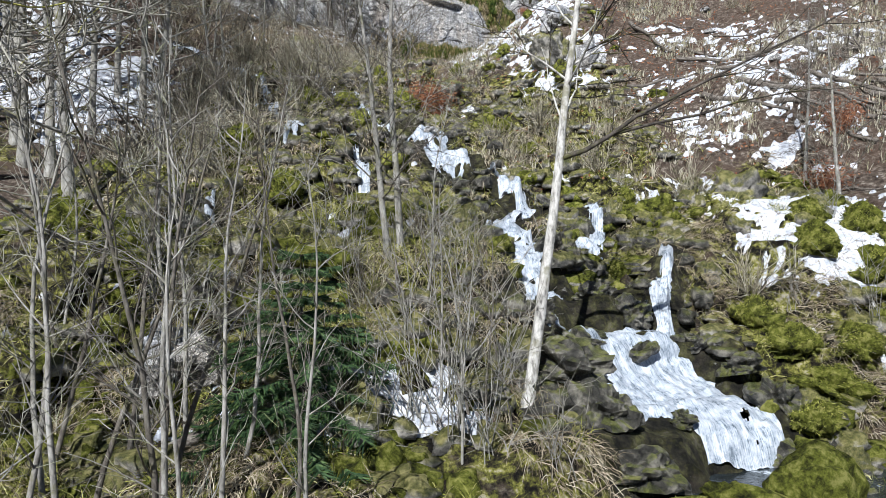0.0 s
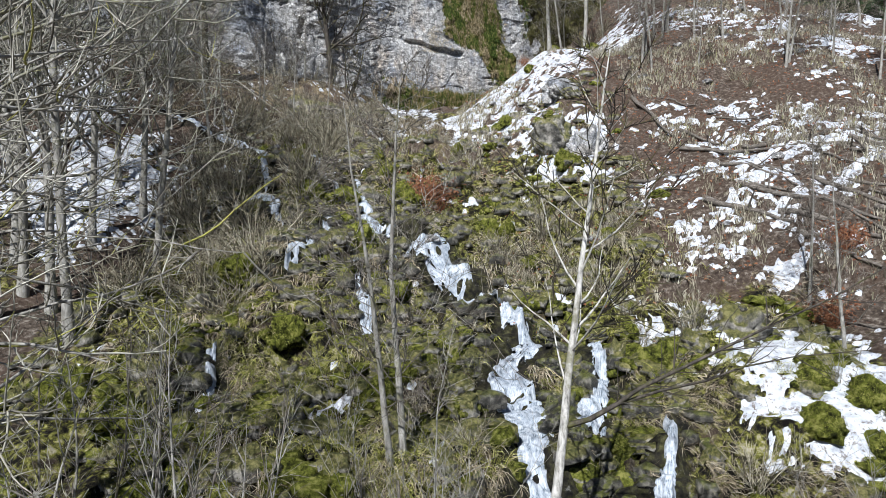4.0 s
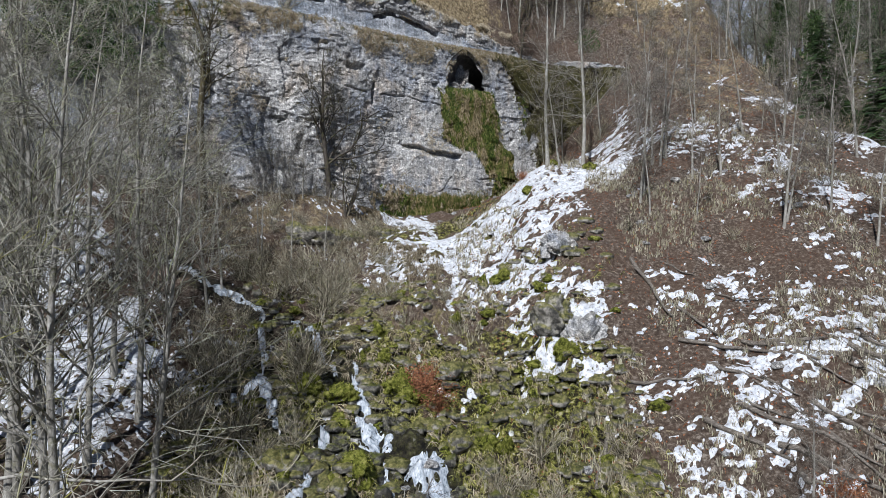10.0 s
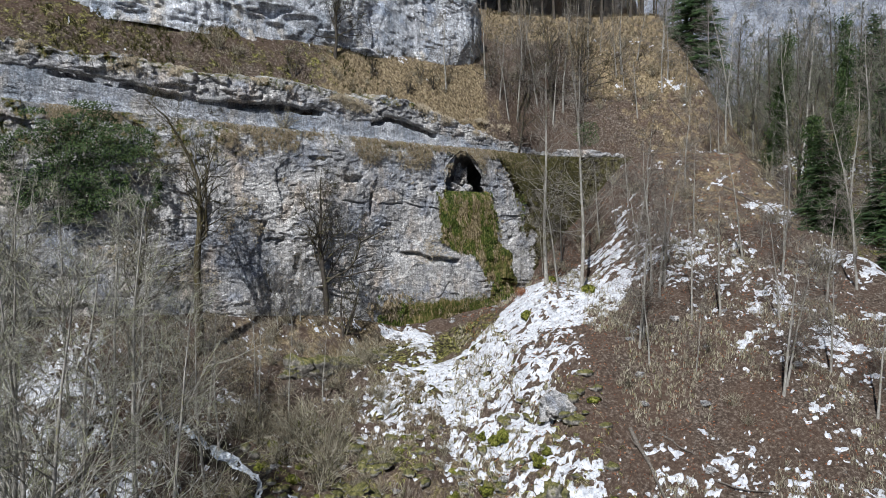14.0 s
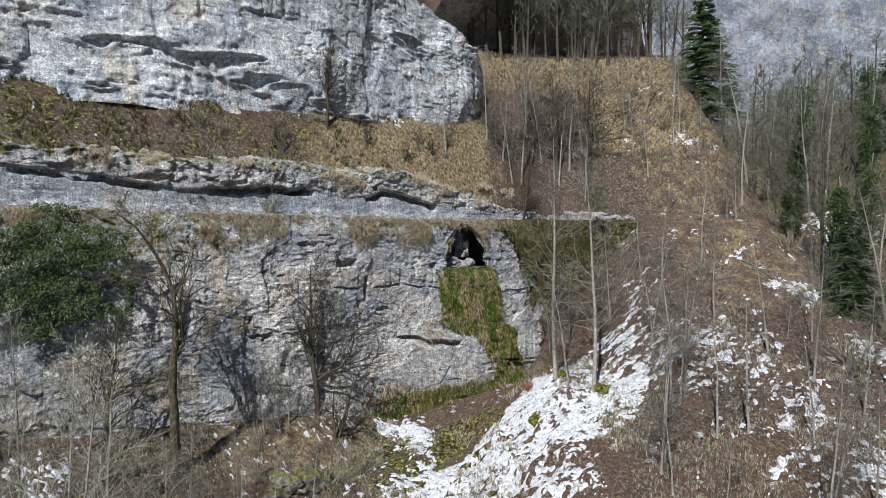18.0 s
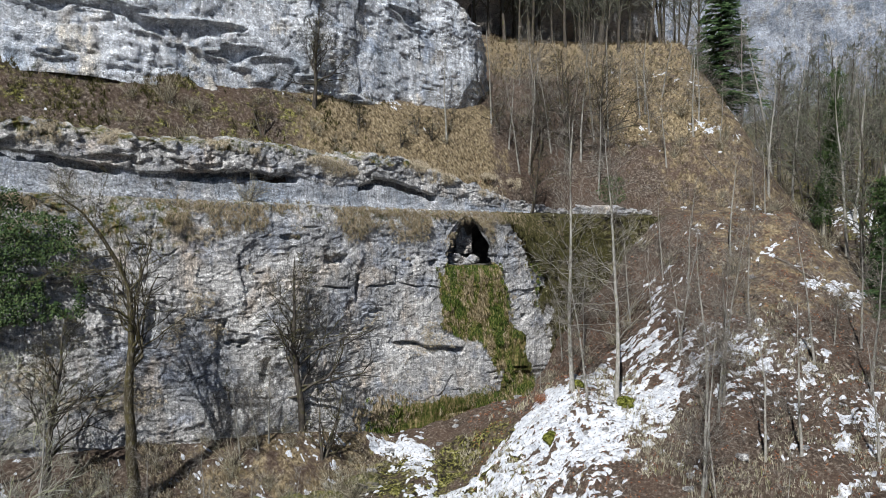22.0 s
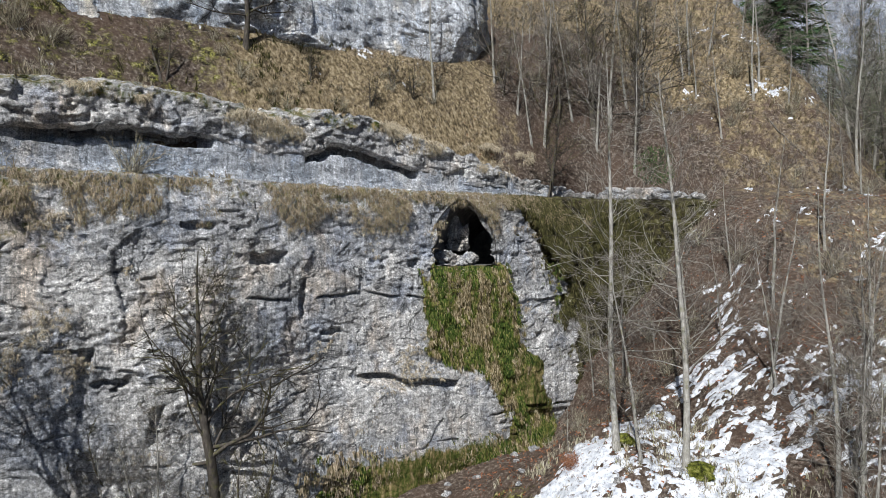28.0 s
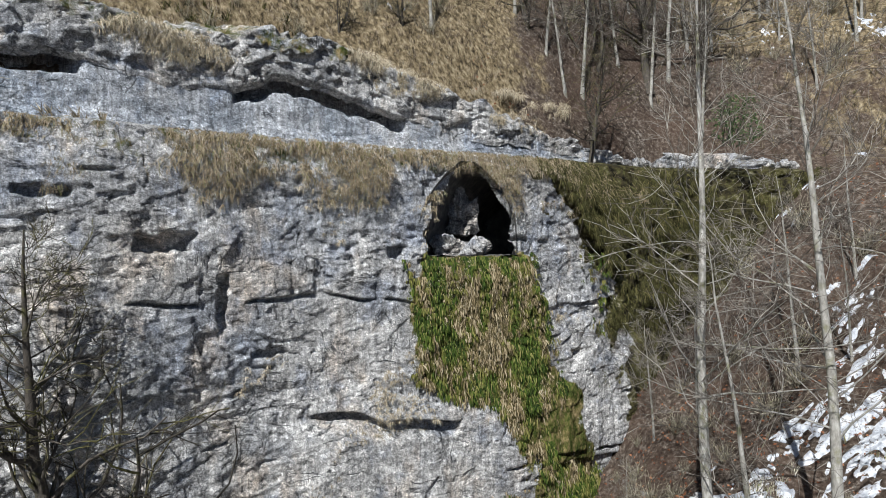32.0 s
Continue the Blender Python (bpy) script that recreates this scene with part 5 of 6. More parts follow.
def grow(seed, height, radius, limbs=22, subs=5, twigs=4, start=0.25, angle=(35, 70), reach=0.32, jitter=0.05, crook=0.10, stems=1, lean=(0, 0), twig=0.012, slim=1.0):
    rng = np.random.default_rng(seed)
    trunk, boughs, fine = Tubes(), [], Tubes()
    for st in range(stems):
        h = height * (1 if st == 0 else rng.uniform(0.6, 0.95))
        tilt = rng.normal(0, 0.05, 2) + np.array(lean) + (rng.normal(0, 0.16, 2) if stems > 1 else 0)
        line_ = wander(rng, (rng.normal(0, 0.12) * (stems > 1), rng.normal(0, 0.12) * (stems > 1), -0.4), (tilt[0], tilt[1], 1), h, 12, jitter, 0.02)
        rr = radius * (1 if st == 0 else 0.75) * (1 - np.linspace(0, 0.93, 13) ** 1.1)
        rr[0] *= 1.45
        trunk.tube(line_, rr, 9)
        for k in range(max(4, limbs // stems)):
            f = start + (0.97 - start) * ((k + rng.random()) / max(4, limbs // stems))
            i = f * 12
            a = int(i)
            p = line_[a] + (line_[min(a + 1, 12)] - line_[a]) * (i - a)
            axis = line_[min(a + 1, 12)] - line_[a]
            L = h * reach * (1.15 - f) * rng.uniform(0.6, 1.25) + 0.4
            b = wander(rng, p, spread(rng, axis, rng.uniform(*angle)), L, 5, crook, 0.07)
            r0 = max(0.012, slim * radius * (1 - f) * rng.uniform(0.32, 0.55))
            boughs.append(Tubes().tube(b, r0 * np.linspace(1, 0.3, 6), 5))
            for _ in range(subs):
                g = rng.uniform(0.2, 0.98)
                j = int(g * 5)
                q = b[j] + (b[min(j + 1, 5)] - b[j]) * (g * 5 - j)
                s_ = wander(rng, q, spread(rng, b[min(j + 1, 5)] - b[max(j - 1, 0)], rng.uniform(25, 60)), L * rng.uniform(0.25, 0.55), 3, crook * 1.2, 0.06)
                fine.tube(s_, max(twig, r0 * 0.42) * np.linspace(1, 0.5, 4), 3)
                for _ in range(twigs):
                    u_ = rng.uniform(0.15, 1.0)
                    j2 = min(2, int(u_ * 3))
                    q2 = s_[j2] + (s_[j2 + 1] - s_[j2]) * (u_ * 3 - j2)
                    t_ = wander(rng, q2, spread(rng, s_[j2 + 1] - s_[j2], rng.uniform(20, 55)), L * rng.uniform(0.10, 0.26) + 0.1, 2, crook * 1.3, 0.05)
                    fine.tube(t_, twig * np.array([0.9, 0.75, 0.5]), 3)
    return trunk, boughs, fine


def tree_thing(name, label, category, group, grown, bark, twig, split=True, limbs=""):
    ob = tagged(new(name), label, category, group)
    part("trunk", grown[0].mesh("trunk", bark), ob)
    if split:
        for one in grown[1]:
            part("limb", one.mesh("limb", limbs or bark), ob)
    else:
        for one in grown[1]:
            grown[2].v.append(np.concatenate(one.v)), grown[2].f.append(np.concatenate(one.f) + grown[2].n)
            grown[2].n += one.n
    tagged(part("crown", grown[2].mesh("crown", twig), ob, "haze of fine bare twigs"), kind="stuff")
    return ob


def stand(ob, x, y, turn=0.0, size=1.0, tall=1.0, sink=0.1):
    z = float(ground_z(x, y)) - sink
    return copy_thing(ob, Matrix.Translation((x, y, z)) @ Matrix.Rotation(radians(turn), 4, "Z") @ Matrix.Diagonal((size, size, size * tall, 1)))


def plant(kinds, places, spin=1):
    """The first use of each kind stands there itself, the rest are copies."""
    used = set()
    for k, x, y, turn, size in places:
        ob = kinds[k % len(kinds)]
        if k % len(kinds) in used:
            stand(ob, x, y, turn, size)
        else:
            used.add(k % len(kinds))
            ob.matrix_basis = Matrix.Translation((x, y, float(ground_z(x, y)) - 0.1)) @ Matrix.Rotation(radians(turn), 4, "Z")
    for k, ob in enumerate(kinds):
        if k not in used:
            for o in (*ob.children, ob):
                bpy.data.objects.remove(o)


TL = "tall bare tree with pale grey bark and fine twigs"
tall = [tree_thing("bare_tree", TL, "tree", "tall bare trees on the slope", grow(900 + k, 23, 0.17, 38, 6, 5, 0.2, (30, 62), 0.27, 0.035, 0.11, 1, (0, 0), 0.012), "bark", "twig") for k in range(3)]
plant(tall, [(0, -16.2, -45.5, 0, 1.0), (1, -17.6, -44.2, 40, 1.02), (2, -19.4, -43.0, 90, 0.98), (0, -21.0, -41.0, 200, 1.0), (1, -19.0, -39.0, 150, 0.9), (2, -23.2, -39.0, 20, 1.0),
             (1, -26.5, -36.5, 300, 0.85), (2, -26.5, -33.0, 220, 0.9), (1, -28.0, -40.0, 80, 1.0), (2, -20.0, -47.0, 170, 0.95), (0, -24.0, -44.0, 10, 1.05),
             (2, -27.0, -26.0, 60, 0.7), (0, -15.4, -41.0, 70, 0.85), (1, -18.2, -36.0, 130, 0.95), (2, -20.6, -33.5, 250, 0.9), (0, -28.5, -30.5, 45, 0.9), (1, -22.0, -27.5, 260, 0.62), (0, -17.8, -28.0, 310, 0.55)])

rm = np.random.default_rng(88)
more = [(rm.uniform(9, 30), rm.uniform(-36, 3), rm.uniform(0.45, 0.9)) for _ in range(9)] + [(rm.uniform(3, 26), rm.uniform(8, 24), rm.uniform(0.5, 1.0)) for _ in range(7)] + [(rm.uniform(20, 31), rm.uniform(3, 22), rm.uniform(0.5, 1.0)) for _ in range(4)]
slim = [tree_thing("young_tree", "slender young bare tree with grey bark and thin side twigs", "tree", "young bare trees", grow(930 + k, 10, 0.10, 30, 5, 5, 0.18, (40, 80), 0.30, 0.045, 0.16, 1, (0, 0), 0.008, 0.6), "bark", "twig_slim", True, "bark_brown") for k in range(4)]
plant(slim, [(0, 5.9, -11.0, 0, 0.6), (1, 12.9, -15.6, 50, 1.1), (2, 9.9, -20.5, 90, 1.2), (3, 10.3, -20.0, 10, 1.05), (0, 13.1, -8.4, 160, 0.95), (1, 13.7, -14.7, 0, 1.0), (2, 14.1, -19.1, 200, 0.9),
             (3, 16.2, -19.0, 30, 0.95), (1, 16.9, -26.5, 100, 1.0), (0, 17.4, -25.9, 140, 0.85), (2, 8.2, 0.2, 10, 0.8), (3, 11.5, -2.0, 70, 0.9), (1, 6.4, 0.5, 310, 0.6),
             (2, 15.5, -4.0, 40, 1.0), (3, 18.5, -8.0, 20, 0.9), (0, 21.0, -12.0, 0, 1.0), (1, 22.5, -15.5, 50, 1.0), (2, 24.5, -18.0, 80, 0.9), (3, 20.0, -20.0, 140, 0.8), (1, 25.5, -10.0, 0, 0.9),
             (0, 3.4, 6.3, 0, 0.95), (1, 4.4, 7.0, 60, 1.15), (2, 2.4, 6.8, 120, 0.9), (3, 10.1, 10.4, 0, 1.3), (0, 8.8, 9.4, 210, 1.1), (1, 11.6, 9.0, 30, 1.0), (2, 18.4, 15.6, 0, 1.1), (3, 17.6, 15.0, 70, 0.9),
             (0, 7.0, 9.6, 0, 1.0), (1, 13.5, 12.6, 200, 1.0), (2, 5.6, 11.6, 250, 1.1), (3, 15.0, 19.0, 30, 0.9), (0, 21.0, 18.0, 130, 0.9), (1, 9.0, 15.0, 300, 0.9), (2, -3.6, 2.4, 0, 0.95), (0, 0.8, 7.6, 45, 1.0),
             (2, -18.0, -25.0, 0, 0.9), (3, -16.0, -23.0, 60, 0.8), (0, -19.6, -22.6, 110, 0.9), (1, -14.6, -21.0, 200, 0.7), (2, -21.0, -26.0, 300, 1.0), (3, -12.6, -19.0, 20, 0.6), (1, -17.4, -19.0, 20, 0.75),
             (0, -16.2, -12.6, 0, 0.62), (1, -15.7, -12.0, 40, 0.7), (3, -17.2, -13.4, 140, 0.55), (2, -4.8, -51.7, 0, 0.95), (0, -5.1, -52.0, 30, 0.85), (3, 8.4, -46.8, 50, 0.7), (1, 9.4, -43.0, 10, 0.7),
             (2, 27.0, -24.0, 50, 1.0), (0, 24.0, -28.0, 10, 0.9), (1, 21.0, -24.5, 10, 0.8), (3, 28.0, -16.0, 40, 1.0), (2, -1.7, -17.8, 40, 0.28), (3, 3.2, -7.6, 40, 0.3)] + [(k, x, y, 47 * k, s) for k, (x, y, s) in enumerate(more)])

dark = [tree_thing("gnarled_tree", "dark gnarled bare tree with mossy limbs against the cliff", "tree", "dark trees at the cliff foot",
                   grow(960 + k, h, r, n_, 6, 5, s_, (35, 75), 0.40, 0.07 + 0.11 * (k == 0), 0.24, st, (-0.10, 0) if k == 0 else (0, 0), 0.011), "bark_mossy" if k == 0 else "bark_dark", "twig_dark")
        for k, (h, r, n_, s_, st) in enumerate(((19.5, 0.35, 28, 0.42, 1), (13.0, 0.28, 36, 0.22, 1), (5.5, 0.15, 24, 0.15, 3), (9, 0.12, 24, 0.2, 3)))]
plant(dark, [(0, -22.0, -18.6, 0, 1.0), (1, -13.9, -9.9, 0, 1.0), (2, -12.2, -10.8, 0, 1.0), (3, -16.8, -11.6, 40, 0.75), (2, -11.0, -2.1, 60, 0.45), (2, -7.5, -0.6, 10, 0.42), (2, -6.3, 1.2, 90, 0.4),
             (2, -17.4, -7.6, 130, 0.6), (1, -14.3, -3.7, 40, 0.62), (2, -5.0, 1.4, 250, 0.45), (3, 5.4, 8.4, 0, 1.0), (1, 8.8, 9.8, 200, 0.95), (1, 12.4, 11.0, 0, 0.8), (3, 1.6, 7.2, 100, 0.8), (2, -23.0, -13.2, 0, 0.6), (1, -26.0, -20.0, 80, 0.8),
             (1, 4.2, 4.0, 60, 0.5), (3, 3.0, 2.0, 0, 0.35), (2, 8.0, -24.0, 0, 0.25), (3, 22.4, -22.0, 0, 0.3), (2, 14.0, -22.0, 0, 0.25)])

birch = grow(990, 12, 0.12, 20, 4, 4, 0.45, (35, 70), 0.24, 0.025, 0.10, 1, (0.035, 0.02))
fork = birch[0].v[0].reshape(13, 9, 3).mean(1)[5]
limb = fork + np.array([(0, 0, 0), (0.45, -0.05, 0.15), (0.9, -0.1, 0.42), (1.3, -0.15, 0.72), (1.85, -0.2, 1.0), (2.6, -0.25, 1.38), (3.4, -0.3, 1.78), (4.5, -0.35, 2.3), (5.5, -0.4, 2.9)])
limb_2 = limb[2] + np.array([(0, 0, 0), (0.8, 0.1, 0.22), (1.6, 0.15, 0.38), (2.3, 0.2, 0.62), (3.2, 0.2, 0.8), (4.5, 0.25, 0.9)])
bough = Tubes().tube(limb, np.linspace(0.055, 0.010, 9), 6).tube(limb_2, np.linspace(0.034, 0.008, 6), 5)
rb = np.random.default_rng(4)
for k in range(2, 9):
    for _ in range(4):
        bough.tube(wander(rb, limb[k], spread(rb, limb[k] - limb[k - 1], rb.uniform(25, 60)), rb.uniform(0.4, 1.2), 3, 0.12, 0.05), np.array([0.012, 0.010, 0.009, 0.006]), 3)
for k in range(1, 6):
    for _ in range(5):
        bough.tube(wander(rb, limb_2[k], spread(rb, limb_2[k] - limb_2[k - 1], rb.uniform(20, 60)), rb.uniform(0.4, 1.1), 3, 0.12, 0.04), np.array([0.010, 0.008, 0.007, 0.005]), 3)
b_ = tree_thing("birch_tree", "leaning birch with mottled white bark beside the cascade", "tree", "", birch, "birch", "twig_dark")
b_.matrix_basis = Matrix.Translation((-2.35, -55.4, float(ground_z(-2.35, -55.4)) - 0.2))

part("dark_limb", bough.mesh("dark_limb", "bark_dark"), b_, "dark crooked side limb")
ash = [tree_thing("slope_tree", "tall pale-barked tree with lichen spots and long bare boughs", "tree", "pale trees beside the cliff", grow(995 + k, 20, 0.17, 46, 6, 5, 0.22, (45, 85), 0.26, 0.03, 0.18, 1, (0, 0), 0.009, 0.5), "bark", "twig_slim") for k in range(2)]
plant(ash, [(0, 7.75, -11.5, 20, 1.0), (1, 5.1, -9.8, 100, 0.68), (1, 12.5, -15.0, 200, 0.62), (0, 13.6, -14.2, 290, 0.6), (1, 20.4, -0.7, 30, 0.5), (0, 12.0, 12.5, 150, 0.6), (1, 22.5, 12.6, 70, 0.6), (0, 23.6, 14.0, 10, 0.55), (1, 28.6, 9.0, 20, 0.7), (0, 32.0, 15.0, 80, 0.85), (1, 34.0, 5.0, 140, 0.9), (0, 36.5, 19.0, 200, 0.95), (1, 31.0, 20.0, 260, 0.8), (0, 38.5, 11.0, 320, 0.95), (1, 35.5, -3.0, 15, 0.8), (0, 33.0, -8.0, 75, 0.7), (1, 41.0, 2.0, 110, 0.95), (0, 43.0, 20.0, 210, 0.95)])
pole = [tree_thing("sapling", "thin upright bare sapling with few side twigs", "sapling", "saplings by the stream", grow(1010 + k, 7, 0.043, 12, 3, 3, 0.2, (25, 60), 0.16, 0.055, 0.14, 1, (0, 0), 0.005), ("bark", "bark_brown")[k % 2], ("twig", "twig_slim")[k % 2]) for k in range(6)]
rp = np.random.default_rng(12)
spots = [(k, x, y, rp.uniform(0, 360), s) for k, (x, y, s) in enumerate(((-8.9, -59.2, 1.0), (-8.3, -58.8, 1.1), (-8.0, -59.6, 0.95), (-7.5, -58.6, 1.05), (-7.2, -59.3, 1.0), (-6.9, -60.0, 0.9), (-9.4, -58.0, 1.1),
         (-8.6, -57.2, 1.15), (-6.5, -59.0, 0.95), (-5.8, -58.2, 0.85), (-7.9, -56.6, 1.1), (-9.9, -57.0, 1.1), (-3.6, -56.4, 0.7), (-3.3, -56.0, 0.75), (-3.9, -55.8, 0.65), (-3.0, -56.3, 0.6), (-3.5, -57.0, 0.6),
         (-10.8, -55.0, 1.0), (-11.8, -53.4, 0.9), (-2.6, -56.0, 0.6), (-4.2, -54.0, 0.7), (-10.2, -60.2, 1.0), (-6.2, -61.0, 0.8), (-9.1, -60.4, 0.9), (-8.2, -60.9, 0.95), (-7.7, -57.6, 1.0), (-6.8, -57.4, 0.9), (-9.6, -59.4, 1.05), (-5.4, -59.6, 0.8), (-10.4, -58.4, 1.1), (-8.4, -55.6, 1.1)))]
plant(pole, spots)

lich = [tree_thing("lichened_tree", "bare tree with long crooked boughs crusted in yellow lichen", "tree", "lichened trees by the stream",
                   grow(1060 + k, 17, 0.14, 30, 6, 4, 0.36, (55, 95), 0.40, 0.03, 0.2, 1, (0, 0), 0.012), "bark", "lichen") for k in range(2)]
plant(lich, [(0, -12.6, -58.0, 0, 1.0), (1, -14.5, -54.0, 60, 1.0)])

def boughed(seed, height, radius, boughs, low, high, reach, aim):
    """A bare tree whose long boughs sag away from the trunk and turn up at their tips."""
    rng = np.random.default_rng(seed)
    line_ = wander(rng, (0, 0, -0.4), (0.02, 0, 1), height, 14, 0.03, 0.02)
    trunk, limbs, fine = Tubes().tube(line_, radius * np.linspace(1.3, 0.15, 15), 9), [], Tubes()
    for k in range(boughs):
        f = low + (high - low) * (k + rng.random()) / boughs
        p = np.array([np.interp(f * 14, np.arange(15), line_[:, c]) for c in range(3)])
        a = math.radians(aim + rng.uniform(-55, 55))
        L = reach * rng.uniform(0.6, 1.15)
        b = wander(rng, p, (math.cos(a), math.sin(a), rng.uniform(0.0, 0.5)), L, 8, 0.13, rng.uniform(-0.03, 0.05))
        limbs.append(Tubes().tube(b, np.linspace(0.042, 0.011, 9) * rng.uniform(0.6, 1.1), 6))
        for _ in range(7):
            g = rng.uniform(0.15, 1.0) * 8
            j = min(7, int(g))
            q = b[j] + (b[j + 1] - b[j]) * (g - j)
            sag = rng.choice([-0.35, 0.25])
            m_ = wander(rng, q, spread(rng, b[j + 1] - b[j], rng.uniform(30, 75)) + (0, 0, sag), L * rng.uniform(0.18, 0.42), 6, 0.12, 0.16 if sag < 0 else 0.04)
            fine.tube(m_, np.linspace(0.017, 0.007, 7), 4)
            for _ in range(4):
                j2 = int(rng.integers(1, 6))
                fine.tube(wander(rng, m_[j2], spread(rng, m_[j2 + 1] - m_[j2], rng.uniform(25, 60)), L * rng.uniform(0.05, 0.16), 4, 0.14, 0.08), np.linspace(0.009, 0.004, 5), 3)
    return trunk, limbs, fine


for seed, x, y, h, n_, lo, hi, far_, aim in ((1080, -11.6, -58.6, 13.6, 15, 0.35, 0.95, 4.4, 10), (1081, -13.4, -56.0, 14.2, 15, 0.40, 0.97, 5.2, 0)):
    ob = tree_thing("lichened_tree", "bare tree with long sagging boughs crusted in yellow lichen", "tree", "lichened trees by the stream", boughed(seed, h, 0.15, n_, lo, hi, far_, aim), "bark", "lichen")
    ob.matrix_basis = Matrix.Translation((x, y, float(ground_z(x, y)) - 0.1))

# far woods
ra = np.random.default_rng(21)
far = [tree_thing("bare_tree", "bare woodland tree on the far hillside", "tree", "woodland trees", grow(1030 + k, 17, 0.22, 26, 4, 4, 0.25, (30, 60), 0.28, 0.04, 0.11, 1, (0, 0), 0.028), "bark_dark", "twig_far", False) for k in range(2)]
spots = []
while len(spots) < 165:
    if len(spots) < 110:
        x, y = ra.uniform(32, 70), ra.uniform(-14, 62)
        if x < 36 + 0.0 * y and y < 0:
            continue
    else:
        x, y = ra.uniform(-4, 34), ra.uniform(27, 36)
    spots.append((len(spots), x, y, ra.uniform(0, 360), ra.uniform(0.6, 1.15)))
plant(far, spots)


def spruce(seed, height, radius, tiers, per, name, label, group, dense=26):
    rng = np.random.default_rng(seed)
    ob = tagged(new(name), label, "tree", group)
    tr = Tubes().tube(wander(rng, (0, 0, -0.3), (0, 0, 1), height, 8, 0.01), height * 0.014 * np.linspace(1.3, 0.15, 9), 7)
    part("trunk", tr.mesh("trunk", "bark_dark"), ob)
    bo, base, tip = Tubes(), [], []
    for t in range(tiers):
        f = 0.06 + 0.92 * (t / tiers)
        for k in range(per):
            a = rng.uniform(0, 6.283)
            L = radius * (1 - f) ** 0.8 * rng.uniform(0.7, 1.1) + 0.12
            p = wander(rng, (0, 0, f * height), (math.cos(a), math.sin(a), 0.05 - 0.25 * (1 - f)), L, 5, 0.05, -0.01)
            bo.tube(p, np.linspace(0.018, 0.005, 6) * height / 6, 3)
            g = rng.uniform(0.1, 1, dense)
            i = np.minimum(4, (g * 5).astype(int))
            q = p[i] + (p[i + 1] - p[i]) * (g * 5 - i)[:, None]
            d = (p[5] - p[0]) / L
            sd = np.cross(d, (0, 0, 1)) * rng.choice([-1, 1], dense)[:, None]
            tgt = q + (d * 0.55 + sd * 0.75 + rng.normal(0, 0.18, (dense, 3)) - np.array([0, 0, 0.15])) * (L * (0.34 if height > 9 else 0.2) * rng.uniform(0.4, 1.0, dense))[:, None]
            base.append(q), tip.append(tgt)
    tagged(part("branchwork", bo.mesh("branchwork", "bark_dark"), ob), kind="stuff")
    nb, nt_ = np.concatenate(base), np.concatenate(tip)
    tagged(part("needles", Tubes().blades(nb, nt_, 0.026 * (height / 4) ** 1.1).blades(nb + (0, 0, 0.02), nt_ + (0, 0, -0.05), 0.02 * (height / 4) ** 1.1).mesh("needles", "needle"), ob), kind="stuff")
    return ob


sp = spruce(51, 3.7, 2.1, 14, 9, "spruce", "small dark green spruce among the undergrowth", "", 90)
sp.matrix_basis = Matrix.Translation((-6.1, -56.4, float(ground_z(-6.1, -56.4)) - 0.1))
fir = spruce(52, 18, 5.2, 34, 10, "spruce", "tall dark green spruce on the hillside", "spruces on the hillside", 30)
fir.matrix_basis = Matrix.Translation((30.0, 23.0, float(ground_z(30.0, 23.0)) - 0.3))
for x, y, s in ((31.0, -6.0, 0.55), (33.5, -4.0, 0.42), (47, 8, 0.7), (-33, -36, 0.9), (-36, -30, 1.0), (66, 40, 0.9), (34.5, 0.5, 0.45), (36, -9, 0.4), (38.5, -3, 0.5)):
    stand(fir, x, y, x * 37, s)


# ---- brush, grass, moss and fallen wood ----
def shrub(seed, stems, height, material, label, name="shrub", thick=0.02, group="bare shrubs", arch=0.5):
    rng = np.random.default_rng(seed)
    ob = tagged(new(name), label, "shrub", group)
    st, tw = Tubes(), Tubes()
    for _ in range(stems):
        a, out = rng.uniform(0, 6.283), rng.uniform(0.1, arch)
        h = height * rng.uniform(0.5, 1.1)
        p = wander(rng, (rng.normal(0, 0.15), rng.normal(0, 0.15), -0.15), (math.cos(a) * out, math.sin(a) * out, 1), h, 5, 0.13, -0.03)
        st.tube(p, np.linspace(thick, thick * 0.35, 6), 3)
        for _ in range(5):
            j = int(rng.integers(1, 5))
            tw.tube(wander(rng, p[j], spread(rng, p[j + 1] - p[j], rng.uniform(25, 65)), h * rng.uniform(0.15, 0.4), 3, 0.15), np.array([0.7, 0.55, 0.45, 0.25]) * thick, 3)
    st.v += tw.v
    st.f += [f + st.n for f in tw.f]
    tagged(part("crown", st.mesh("crown", material), ob), kind="stuff")
    return ob


rs = np.random.default_rng(31)
brown = [shrub(1100 + k, 34, 2.4, "brush", "tangled brown leafless shrub on the slope", arch=1.0) for k in range(3)]
spots = []


def scatter(n_, x0, x1, y0, y1, s0, s1):
    for _ in range(n_):
        spots.append((len(spots), rs.uniform(x0, x1), rs.uniform(y0, y1), rs.uniform(0, 360), rs.uniform(s0, s1)))


